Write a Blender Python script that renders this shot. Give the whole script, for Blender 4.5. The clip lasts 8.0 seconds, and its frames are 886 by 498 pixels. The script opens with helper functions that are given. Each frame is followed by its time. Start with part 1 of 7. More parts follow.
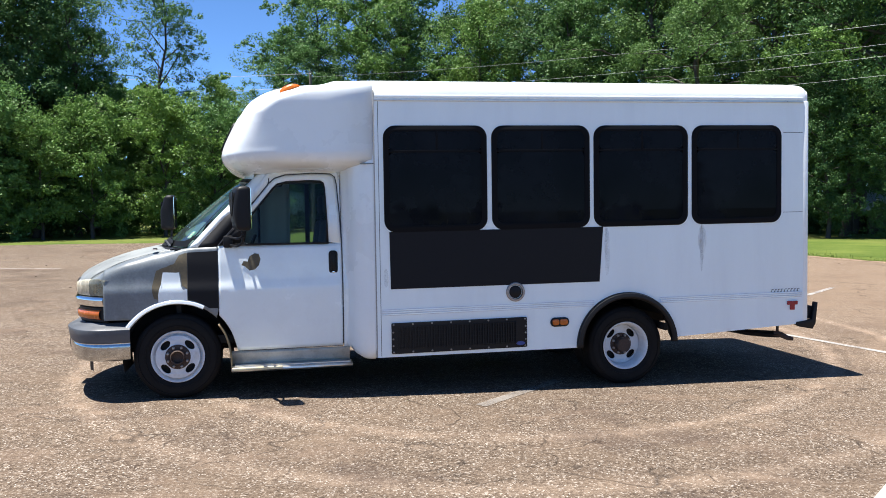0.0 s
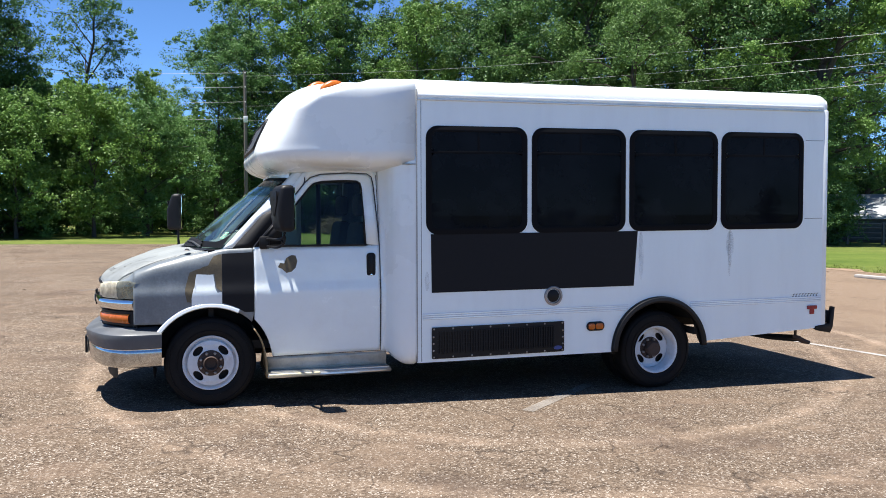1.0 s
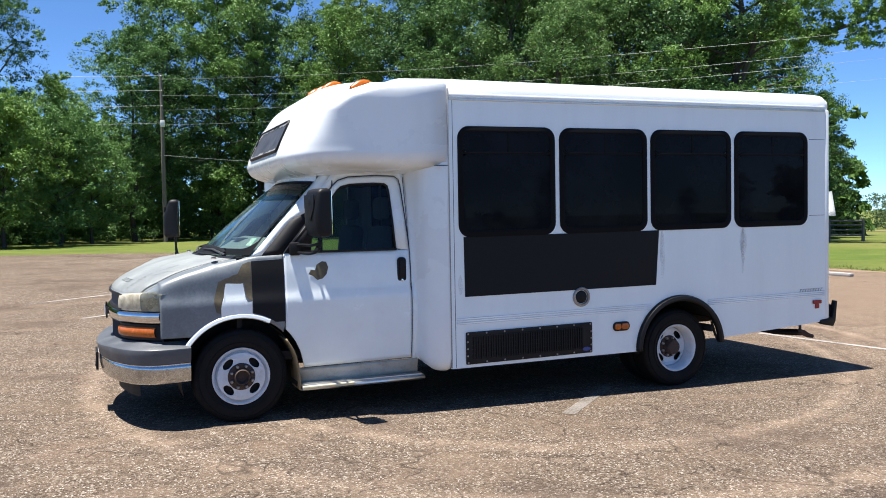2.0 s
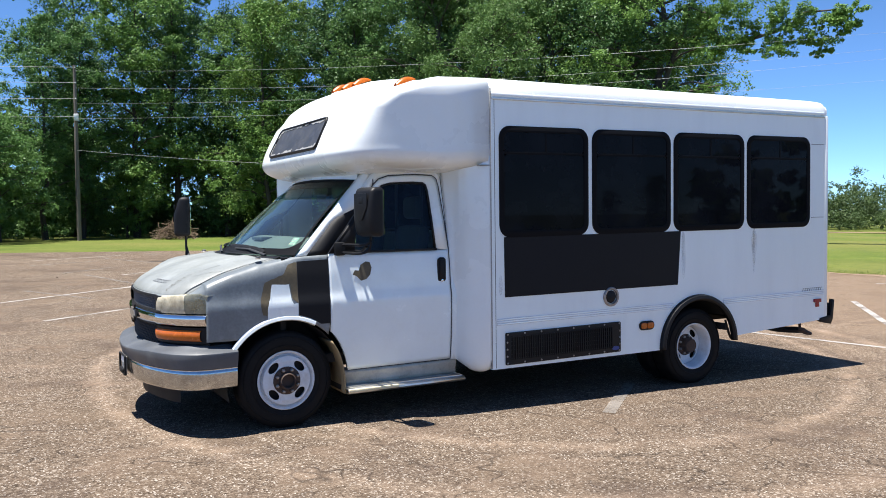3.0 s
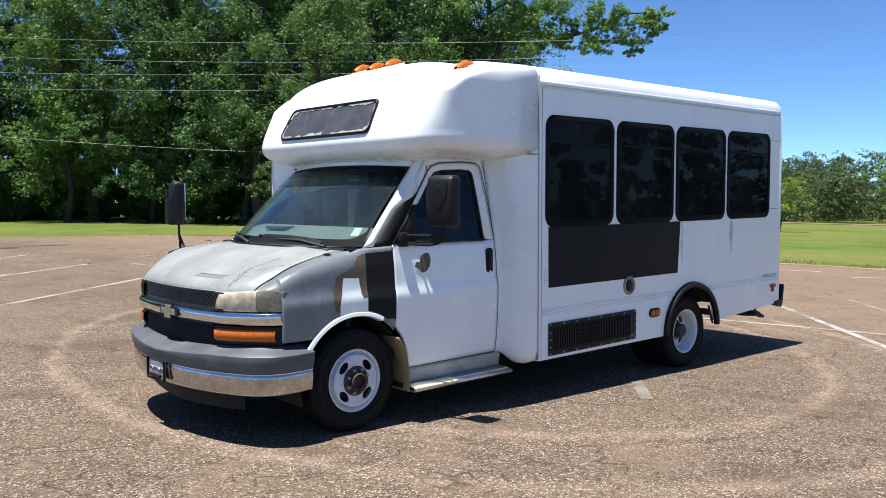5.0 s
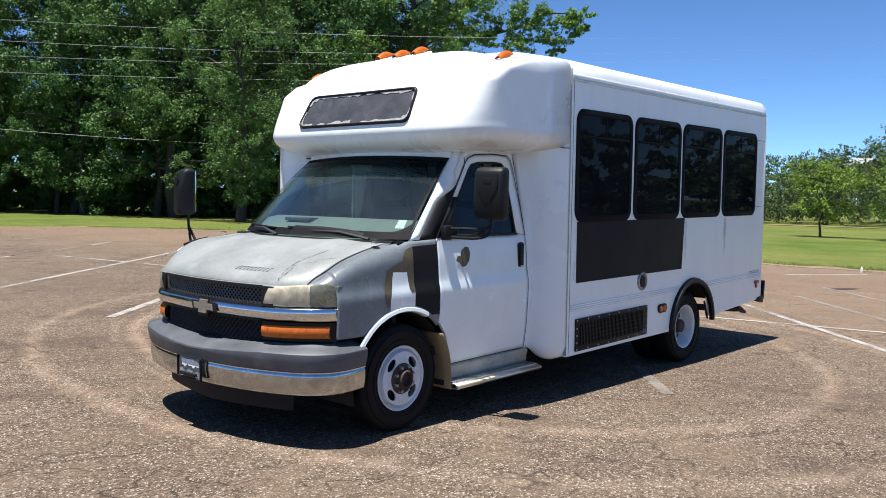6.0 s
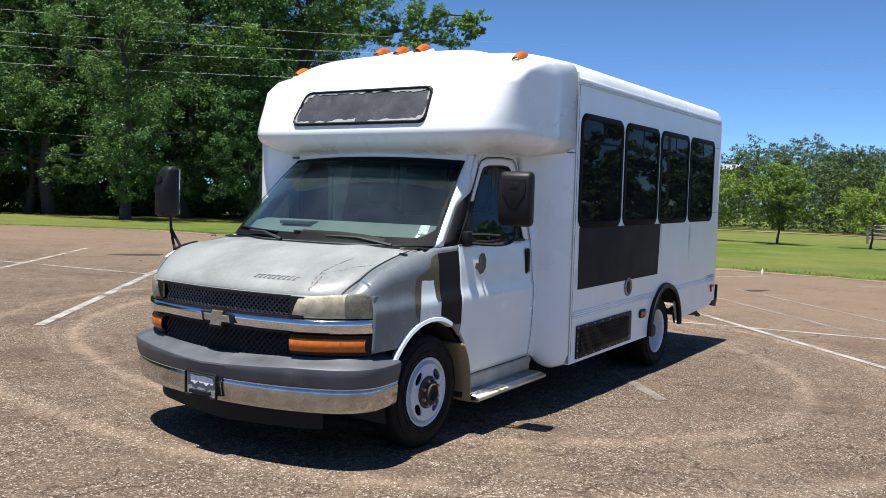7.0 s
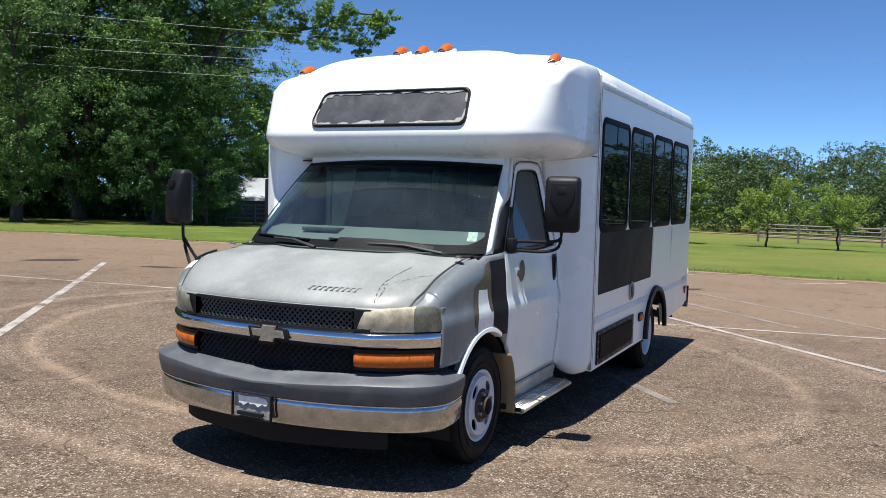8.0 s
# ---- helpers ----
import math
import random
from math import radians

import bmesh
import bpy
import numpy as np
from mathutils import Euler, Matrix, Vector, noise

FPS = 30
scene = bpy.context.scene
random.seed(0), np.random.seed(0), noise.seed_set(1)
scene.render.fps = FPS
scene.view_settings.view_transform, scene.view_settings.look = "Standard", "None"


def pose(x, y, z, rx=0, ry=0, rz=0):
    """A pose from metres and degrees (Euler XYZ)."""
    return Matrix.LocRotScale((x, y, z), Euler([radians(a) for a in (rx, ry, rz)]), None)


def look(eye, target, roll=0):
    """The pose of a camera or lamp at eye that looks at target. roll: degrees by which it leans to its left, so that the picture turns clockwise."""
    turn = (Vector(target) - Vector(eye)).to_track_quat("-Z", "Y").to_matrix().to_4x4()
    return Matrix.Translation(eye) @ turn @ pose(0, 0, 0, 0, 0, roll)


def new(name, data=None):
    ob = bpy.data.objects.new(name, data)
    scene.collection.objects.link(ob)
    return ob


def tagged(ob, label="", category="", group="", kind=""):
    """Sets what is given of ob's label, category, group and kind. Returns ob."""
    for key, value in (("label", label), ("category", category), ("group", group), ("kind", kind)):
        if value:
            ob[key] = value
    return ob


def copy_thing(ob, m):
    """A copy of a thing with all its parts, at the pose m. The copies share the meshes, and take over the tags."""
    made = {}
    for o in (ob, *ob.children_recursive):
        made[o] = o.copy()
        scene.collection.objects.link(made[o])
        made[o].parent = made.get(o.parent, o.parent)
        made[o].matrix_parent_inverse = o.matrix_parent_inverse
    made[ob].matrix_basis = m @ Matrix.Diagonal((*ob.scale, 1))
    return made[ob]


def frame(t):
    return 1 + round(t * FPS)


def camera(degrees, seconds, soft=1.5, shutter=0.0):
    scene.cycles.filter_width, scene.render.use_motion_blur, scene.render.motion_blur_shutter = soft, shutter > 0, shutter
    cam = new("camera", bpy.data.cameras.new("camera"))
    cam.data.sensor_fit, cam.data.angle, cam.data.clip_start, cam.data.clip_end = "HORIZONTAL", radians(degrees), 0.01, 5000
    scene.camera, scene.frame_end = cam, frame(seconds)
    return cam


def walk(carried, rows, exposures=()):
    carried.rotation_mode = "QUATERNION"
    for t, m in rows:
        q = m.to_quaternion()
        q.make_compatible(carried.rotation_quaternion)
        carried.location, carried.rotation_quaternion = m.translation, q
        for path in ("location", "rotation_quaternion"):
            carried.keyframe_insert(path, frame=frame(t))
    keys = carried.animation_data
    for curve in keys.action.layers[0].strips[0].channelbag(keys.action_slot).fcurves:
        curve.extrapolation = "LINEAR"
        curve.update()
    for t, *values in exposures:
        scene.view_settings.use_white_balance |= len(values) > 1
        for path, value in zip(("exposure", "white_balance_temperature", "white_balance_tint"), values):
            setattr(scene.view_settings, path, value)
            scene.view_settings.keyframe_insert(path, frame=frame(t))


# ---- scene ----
cam = camera(55.4, 8.0, soft=0.9)
METRES, EYE, TILT, LEAN, TURN = 8.3035, 1.6275, 0.0, 0.0, -11.7
ROWS = [
    (0.0, 0.0, 0.0, 0.0, -0.04, -2.65, 0.82),
    (0.5, -0.0598, 0.0114, -0.0, -3.07, -2.75, 0.69),
    (1.0, -0.1238, 0.0223, -0.0008, -5.23, -2.43, 0.15),
    (1.5, -0.183, 0.0383, -0.0007, -8.08, -2.69, 0.46),
    (3.0, -0.3656, 0.0979, 0.0015, -17.09, -2.37, 0.68),
    (3.5, -0.4253, 0.1168, 0.0036, -19.68, -2.71, 0.72),
    (4.0, -0.4775, 0.1518, 0.0045, -23.15, -2.55, 0.65),
    (4.5, -0.5334, 0.1839, 0.0054, -27.52, -2.93, 0.48),
    (6.0, -0.6694, 0.3064, 0.0034, -37.12, -3.73, -0.83),
    (6.5, -0.7044, 0.355, 0.0032, -41.11, -3.96, -1.42),
    (7.0, -0.7387, 0.4082, 0.005, -45.26, -3.6, -1.62),
    (7.5, -0.7666, 0.4631, 0.0051, -48.31, -3.26, -1.6),
    (8.0, -0.799, 0.5163, 0.0062, -52.39, -3.41, -1.58),
]
MORE_ROWS = [  # eye, target, roll
    (1.7, (-1.595, 0.728, 1.616), (-0.880, 2.594, 1.531), -0.8), (2.8, (-2.628, 1.303, 1.640), (-1.702, 3.073, 1.558), -0.7),
    (4.7, (-4.158, 2.538, 1.692), (-2.862, 4.056, 1.576), -0.3), (5.8, (-4.817, 3.478, 1.648), (-3.338, 4.819, 1.534), 0.5),
]
path_rows = [(t, pose(0, 0, EYE, TILT, LEAN, TURN) @ pose(METRES * x, METRES * y, METRES * z, 90 + pitch, roll, yaw)) for t, x, y, z, yaw, pitch, roll in ROWS]
path_rows += [(t, look(eye, target, roll)) for t, eye, target, roll in MORE_ROWS]
walk(cam, sorted(path_rows, key=lambda row: row[0]),
     exposures=[(0.0, 1.5), (1.5, 1.43), (3.5, 1.36), (4.5, 1.31), (6.5, 1.09), (8.0, 1.0)])

# ---- light ----
world = bpy.data.worlds.new("sky")
scene.world = world
world.use_nodes = True
SUN_TAN = (0.226, -0.012)          # how far a shadow runs along x and y for each metre of height
sun_way = Vector((SUN_TAN[0], SUN_TAN[1], -1)).normalized()
sky = world.node_tree.nodes.new("ShaderNodeTexSky")
sky.sky_type, sky.sun_disc = "NISHITA", False
sky.sun_elevation, sky.sun_rotation = radians(77.2), radians(-90)
sky.air_density, sky.dust_density, sky.ozone_density = 0.5, 0.0, 4.0
sky_out = world.node_tree.nodes["Background"]
sky_out.inputs["Strength"].default_value = 0.119
deep = world.node_tree.nodes.new("ShaderNodeMix")      # a clear, dry, deep blue sky
deep.data_type, deep.blend_type = "RGBA", "MULTIPLY"
deep.inputs[0].default_value, deep.inputs[7].default_value = 1.0, (0.455, 0.595, 0.70, 1)
world.node_tree.links.new(sky.outputs[0], deep.inputs[6])
world.node_tree.links.new(deep.outputs[2], sky_out.inputs["Color"])
sun = new("sun", bpy.data.lights.new("sun", "SUN"))
sun.data.energy, sun.data.angle, sun.data.color = 4.3, radians(0.53), (1.0, 0.96, 0.9)
sun.matrix_world = Matrix.Translation((0, 0, 60)) @ sun_way.to_track_quat("-Z", "Y").to_matrix().to_4x4()


# ---- materials ----
def shader(name):
    m = bpy.data.materials.new(name)
    m.use_nodes = True
    return m, m.node_tree.nodes, m.node_tree.links, m.node_tree.nodes["Principled BSDF"]


def noise_node(nodes, links, coord, scale, detail=4.0, rough=0.55, stretch=None):
    n = nodes.new("ShaderNodeTexNoise")
    n.inputs["Scale"].default_value, n.inputs["Detail"].default_value, n.inputs["Roughness"].default_value = scale, detail, rough
    if stretch:
        mp = nodes.new("ShaderNodeMapping")
        mp.inputs["Scale"].default_value = stretch
        links.new(coord, mp.inputs["Vector"])
        coord = mp.outputs[0]
    links.new(coord, n.inputs["Vector"])
    return n.outputs["Fac"]


def ramp(nodes, links, fac, stops):
    r = nodes.new("ShaderNodeValToRGB")
    while len(r.color_ramp.elements) < len(stops):
        r.color_ramp.elements.new(0.5)
    for e, (p, c) in zip(r.color_ramp.elements, stops):
        e.position, e.color = p, (c, c, c, 1) if isinstance(c, (int, float)) else (*c, 1)
    links.new(fac, r.inputs[0])
    return r.outputs[0]


def mix(nodes, links, fac, a, b, how="MIX"):
    n = nodes.new("ShaderNodeMix")
    n.data_type, n.blend_type = "RGBA", how
    for socket, v in ((n.inputs[0], fac), (n.inputs[6], a), (n.inputs[7], b)):
        if isinstance(v, bpy.types.NodeSocket):
            links.new(v, socket)
        elif isinstance(v, tuple):
            socket.default_value = (*v, 1)
        else:
            socket.default_value = v
    return n.outputs[2]


def surface(name, colour, rough=0.5, metal=0.0, var=0.12, scale=3.0, fine=60.0, bump=0.0, coat=0.0, dirt=None, amount=0.5, stretch=None, spec=0.5):
    """A surface with broad and fine variation, optional dirt of its own colour, and fine relief."""
    m, nodes, links, p = shader(name)
    co = nodes.new("ShaderNodeTexCoord").outputs["Object"]
    broad, grain = noise_node(nodes, links, co, scale, 5, 0.6, stretch), noise_node(nodes, links, co, fine, 3)
    dark, light = tuple(c * (1 - var) for c in colour), tuple(min(1, c * (1 + var)) for c in colour)
    col = mix(nodes, links, ramp(nodes, links, broad, [(0.3, 0.0), (0.7, 1.0)]), dark, light)
    col = mix(nodes, links, var, col, ramp(nodes, links, grain, [(0.3, tuple(c * 0.6 for c in colour)), (0.7, light)]))
    if dirt:
        d = noise_node(nodes, links, co, scale * 1.7, 8, 0.7, stretch)
        col = mix(nodes, links, ramp(nodes, links, d, [(0.5, 0.0), (0.78, amount)]), col, dirt)
    links.new(col, p.inputs["Base Color"])
    links.new(ramp(nodes, links, broad, [(0.25, max(0.02, rough * 0.8)), (0.75, min(1, rough * 1.2))]), p.inputs["Roughness"])
    p.inputs["Metallic"].default_value, p.inputs["Coat Weight"].default_value, p.inputs["Coat Roughness"].default_value = metal, coat, 0.12
    p.inputs["Specular IOR Level"].default_value = spec
    if bump:
        b = nodes.new("ShaderNodeBump")
        b.inputs["Strength"].default_value, b.inputs["Distance"].default_value = bump, 0.01
        links.new(grain, b.inputs["Height"])
        links.new(b.outputs[0], p.inputs["Normal"])
    return m


def glass(name, tint, clear, ior=1.5, veil=0.0, dirt=(0.6, 0.62, 0.62), size=2.5, sheen=(1, 1, 1)):
    """A pane: clear through its tint, with a mirror's gloss at grazing angles and an optional diffuse film."""
    m, nodes, links, p = shader(name)
    nodes.remove(p)
    t, g, f, x = (nodes.new("ShaderNode" + k) for k in ("BsdfTransparent", "BsdfGlossy", "Fresnel", "MixShader"))
    t.inputs["Color"].default_value = (*(c * clear for c in tint), 1)
    g.inputs["Color"].default_value = (*sheen, 1)
    g.inputs["Roughness"].default_value, f.inputs["IOR"].default_value = 0.015, ior
    links.new(f.outputs[0], x.inputs[0])
    links.new(t.outputs[0], x.inputs[1])
    links.new(g.outputs[0], x.inputs[2])
    out = x.outputs[0]
    # diffuse film: clouded plastic on lamps, painted sky haze on the panes
    if veil:
        d, y = nodes.new("ShaderNodeBsdfDiffuse"), nodes.new("ShaderNodeMixShader")
        d.inputs["Color"].default_value = (*dirt, 1)
        co = nodes.new("ShaderNodeTexCoord").outputs["Object"]
        links.new(ramp(nodes, links, noise_node(nodes, links, co, size, 6, 0.65), [(0.3, veil * 0.4), (0.8, veil * 1.6)]), y.inputs[0])
        links.new(out, y.inputs[1])
        links.new(d.outputs[0], y.inputs[2])
        out = y.outputs[0]
    links.new(out, nodes["Material Output"].inputs[0])
    return m


def wash(name, colour, most):
    """A thin see-through stain, patchy and soft."""
    m, nodes, links, p = shader(name)
    co = nodes.new("ShaderNodeTexCoord").outputs["Object"]
    n = noise_node(nodes, links, co, 6, 6, 0.7, (2.0, 2.0, 0.6))
    p.inputs["Base Color"].default_value, p.inputs["Roughness"].default_value = (*colour, 1), 0.6
    links.new(ramp(nodes, links, n, [(0.36, 0.0), (0.7, most)]), p.inputs["Alpha"])
    return m


def worn_paint(name, colour, least, most):
    """Road paint rubbed thin, the asphalt showing through."""
    m, nodes, links, p = shader(name)
    co = nodes.new("ShaderNodeTexCoord").outputs["Object"]
    broad, grain = noise_node(nodes, links, co, 1.6, 5, 0.6), noise_node(nodes, links, co, 38, 5, 0.7)
    col = mix(nodes, links, ramp(nodes, links, broad, [(0.3, 0.0), (0.7, 1.0)]), tuple(c * 0.8 for c in colour), colour)
    links.new(col, p.inputs["Base Color"])
    p.inputs["Roughness"].default_value = 0.8
    both = mix(nodes, links, 0.5, broad, grain)
    links.new(ramp(nodes, links, both, [(0.37, least), (0.52, most)]), p.inputs["Alpha"])
    return m


def leaf_material(name, dark, light, spread=0.55):
    """Leaves that differ one by one and from tree to tree, with sunlit patches painted into their colour."""
    m, nodes, links, p = shader(name)
    geo = nodes.new("ShaderNodeNewGeometry")
    info = nodes.new("ShaderNodeObjectInfo")
    co = nodes.new("ShaderNodeTexCoord").outputs["Object"]
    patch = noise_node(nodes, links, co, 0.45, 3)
    col = mix(nodes, links, ramp(nodes, links, geo.outputs["Random Per Island"], [(0.0, 0.0), (1.0, 1.0)]), dark, light)
    # pale noise patches stand in for sunlit clumps among darker ones
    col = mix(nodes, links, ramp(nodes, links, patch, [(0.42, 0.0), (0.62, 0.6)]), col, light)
    r, g, b = light
    tint = ramp(nodes, links, info.outputs["Random"], [(0.0, (r * 0.52, g * 0.60, b * 0.72)), (0.35, (r * 0.80, g * 0.86, b)), (0.65, light), (1.0, (r * 1.22, g * 1.1, b * 0.75))])
    col = mix(nodes, links, spread, col, tint)
    links.new(col, p.inputs["Base Color"])
    p.inputs["Roughness"].default_value, p.inputs["Specular IOR Level"].default_value = 0.5, 0.2
    tr, x = nodes.new("ShaderNodeBsdfTranslucent"), nodes.new("ShaderNodeMixShader")
    links.new(col, tr.inputs["Color"])
    x.inputs[0].default_value = 0.24
    links.new(p.outputs[0], x.inputs[1])
    links.new(tr.outputs[0], x.inputs[2])
    links.new(x.outputs[0], nodes["Material Output"].inputs[0])
    return m


def asphalt_material():
    m, nodes, links, p = shader("worn_asphalt")
    co = nodes.new("ShaderNodeTexCoord").outputs["Object"]

    def calc(op, a, b=0.0):
        n = nodes.new("ShaderNodeMath")
        n.operation = op
        for s, val in zip(n.inputs, (a, b)):
            if isinstance(val, bpy.types.NodeSocket):
                links.new(val, s)
            else:
                s.default_value = val
        return n.outputs[0]

    def grit(scale):
        v = nodes.new("ShaderNodeTexVoronoi")
        v.inputs["Scale"].default_value = scale
        links.new(co, v.inputs["Vector"])
        one = nodes.new("ShaderNodeSeparateColor")
        links.new(v.outputs["Color"], one.inputs[0])
        return v.outputs["Distance"], one.outputs[0], one.outputs[1]

    height, pick, shine = grit(100.0)
    _, coarse, chip = grit(48.0)
    stone = ramp(nodes, links, pick, [(0.03, (0.030, 0.021, 0.015)), (0.30, (0.090, 0.064, 0.045)), (0.7, (0.143, 0.103, 0.073)), (0.93, (0.275, 0.216, 0.163))])
    stone = mix(nodes, links, ramp(nodes, links, shine, [(0.925, 0.0), (0.945, 1.0)]), stone, (0.56, 0.49, 0.42))
    stone = mix(nodes, links, 0.30, stone, ramp(nodes, links, coarse, [(0.1, (0.049, 0.035, 0.025)), (0.6, (0.135, 0.097, 0.068)), (0.95, (0.295, 0.229, 0.174))]))
    stone = mix(nodes, links, ramp(nodes, links, chip, [(0.965, 0.0), (0.985, 0.6)]), stone, (0.381, 0.321, 0.262))
    broad, mid, small = noise_node(nodes, links, co, 0.16, 6, 0.6), noise_node(nodes, links, co, 1.3, 6, 0.65), noise_node(nodes, links, co, 8.0, 5, 0.6)
    col = mix(nodes, links, ramp(nodes, links, small, [(0.32, 0.22), (0.46, 0.0)]), stone, (0.052, 0.037, 0.027))
    col = mix(nodes, links, ramp(nodes, links, small, [(0.54, 0.0), (0.72, 0.25)]), col, (0.175, 0.131, 0.096))
    col = mix(nodes, links, ramp(nodes, links, broad, [(0.40, 0.0), (0.64, 0.36)]), col, (0.077, 0.056, 0.041))
    col = mix(nodes, links, ramp(nodes, links, mid, [(0.48, 0.0), (0.68, 0.45)]), col, (0.175, 0.124, 0.085))
    col = mix(nodes, links, ramp(nodes, links, noise_node(nodes, links, co, 0.3, 7, 0.65, (1.0, 0.55, 1.0)), [(0.54, 0.0), (0.72, 0.5)]), col, (0.046, 0.033, 0.026))
    patchy, dust_haze = noise_node(nodes, links, co, 0.55, 9, 0.72), noise_node(nodes, links, co, 0.85, 8, 0.7, (1.0, 1.6, 1.0))
    col = mix(nodes, links, ramp(nodes, links, patchy, [(0.53, 0.0), (0.60, 0.42)]), col, (0.060, 0.042, 0.034))
    col = mix(nodes, links, ramp(nodes, links, dust_haze, [(0.53, 0.0), (0.62, 0.38)]), col, (0.190, 0.133, 0.094))
    # pale rings where tyres have turned round and round
    sep = nodes.new("ShaderNodeSeparateXYZ")
    links.new(co, sep.inputs[0])
    wob = calc("MULTIPLY", calc("SUBTRACT", noise_node(nodes, links, co, 0.4, 2), 0.5), 0.2)
    rub = noise_node(nodes, links, co, 2.6, 5, 0.7)
    col = mix(nodes, links, ramp(nodes, links, calc("MULTIPLY", sep.outputs[0], 0.05), [(0.22, 0.0), (0.5, 0.5)]), col, (0.225, 0.157, 0.107))      # paler to the east: the sun's stronger return painted into the colour
    faded = ramp(nodes, links, calc("MULTIPLY", sep.outputs[1], 0.1), [(0.62, 0.7), (0.85, 1.0)])
    for cx, cy, r, w, strength, k, tilt in ((3.07, 10.48, 3.70, 0.13, 0.9, 0.578, 65.3), (3.07, 10.48, 3.93, 0.06, 0.3, 0.578, 65.3), (3.07, 10.48, 4.72, 0.15, 0.8, 0.62, 65.3), (2.6, 8.25, 2.4, 0.12, 0.22, 1, 0), (-0.6, 3.6, 2.6, 0.12, 0.15, 1, 0), (9.5, 6.5, 3.3, 0.12, 0.25, 1, 0), (6.2, 3.4, 2.2, 0.12, 0.3, 0.8, 20), (0.5, 15.0, 4.1, 0.09, 0.25, 0.8, 40)):
        dx, dy = calc("SUBTRACT", sep.outputs[0], cx), calc("SUBTRACT", sep.outputs[1], cy)
        ct, st = math.cos(radians(tilt)), math.sin(radians(tilt))
        du = calc("ADD", calc("MULTIPLY", dx, ct), calc("MULTIPLY", dy, st))
        dv = calc("SUBTRACT", calc("MULTIPLY", dy, ct), calc("MULTIPLY", dx, st))
        d = calc("SQRT", calc("ADD", calc("MULTIPLY", calc("MULTIPLY", du, du), k), calc("MULTIPLY", dv, dv)))
        d = calc("ABSOLUTE", calc("SUBTRACT", calc("ADD", d, wob), r))
        band = calc("MULTIPLY", calc("SUBTRACT", 1.0, calc("MINIMUM", calc("DIVIDE", d, w), 1.0)), ramp(nodes, links, rub, [(0.32, strength * 0.12), (0.58, strength)]))
        band = calc("MULTIPLY", band, faded)
        col = mix(nodes, links, band, col, (0.118, 0.086, 0.063), "ADD")
    # cracks: long wandering ones, and a net of short ones here and there
    crack = None
    for scale, width, shift in ((0.42, 0.0026, 0.0), (0.75, 0.0036, 11.0)):
        mp = nodes.new("ShaderNodeMapping")
        mp.inputs["Location"].default_value = (shift, shift * 0.7, 0)
        links.new(co, mp.inputs["Vector"])
        line = calc("ABSOLUTE", calc("SUBTRACT", noise_node(nodes, links, mp.outputs[0], scale, 4, 0.5), 0.5))
        line = calc("MULTIPLY", ramp(nodes, links, line, [(0.0, 0.75), (width * 0.6, 0.45), (width * 1.2, 0.0)]), ramp(nodes, links, noise_node(nodes, links, mp.outputs[0], scale * 1.9, 3), [(0.46, 0.0), (0.56, 1.0)]))
        crack = line if crack is None else calc("MAXIMUM", crack, line)
    warp = nodes.new("ShaderNodeTexNoise")
    warp.inputs["Scale"].default_value, warp.inputs["Detail"].default_value = 1.4, 5
    links.new(co, warp.inputs["Vector"])
    vm = nodes.new("ShaderNodeVectorMath")
    vm.operation = "MULTIPLY_ADD"
    vm.inputs[1].default_value = (0.7, 0.7, 0)
    links.new(warp.outputs["Color"], vm.inputs[0])
    links.new(co, vm.inputs[2])
    c = nodes.new("ShaderNodeTexVoronoi")
    c.feature, c.voronoi_dimensions = "DISTANCE_TO_EDGE", "2D"
    c.inputs["Scale"].default_value = 0.8
    links.new(vm.outputs[0], c.inputs["Vector"])
    net = calc("MULTIPLY", ramp(nodes, links, c.outputs["Distance"], [(0.0, 1.0), (0.008, 0.0)]), ramp(nodes, links, broad, [(0.54, 0.0), (0.68, 0.4)]))
    crack = calc("MAXIMUM", crack, calc("MULTIPLY", net, ramp(nodes, links, mid, [(0.42, 0.1), (0.58, 0.9)])))
    col = mix(nodes, links, calc("MULTIPLY", crack, 0.85), col, (0.02142, 0.01642, 0.01357))
    col = mix(nodes, links, 1.0, col, (0.975, 0.995, 1.01), "MULTIPLY")
    links.new(col, p.inputs["Base Color"])
    p.inputs["Roughness"].default_value, p.inputs["Specular IOR Level"].default_value = 0.9, 0.08
    b = nodes.new("ShaderNodeBump")
    b.inputs["Strength"].default_value, b.inputs["Distance"].default_value = 0.8, 0.008
    links.new(calc("SUBTRACT", height, crack), b.inputs["Height"])
    links.new(b.outputs[0], p.inputs["Normal"])
    return m


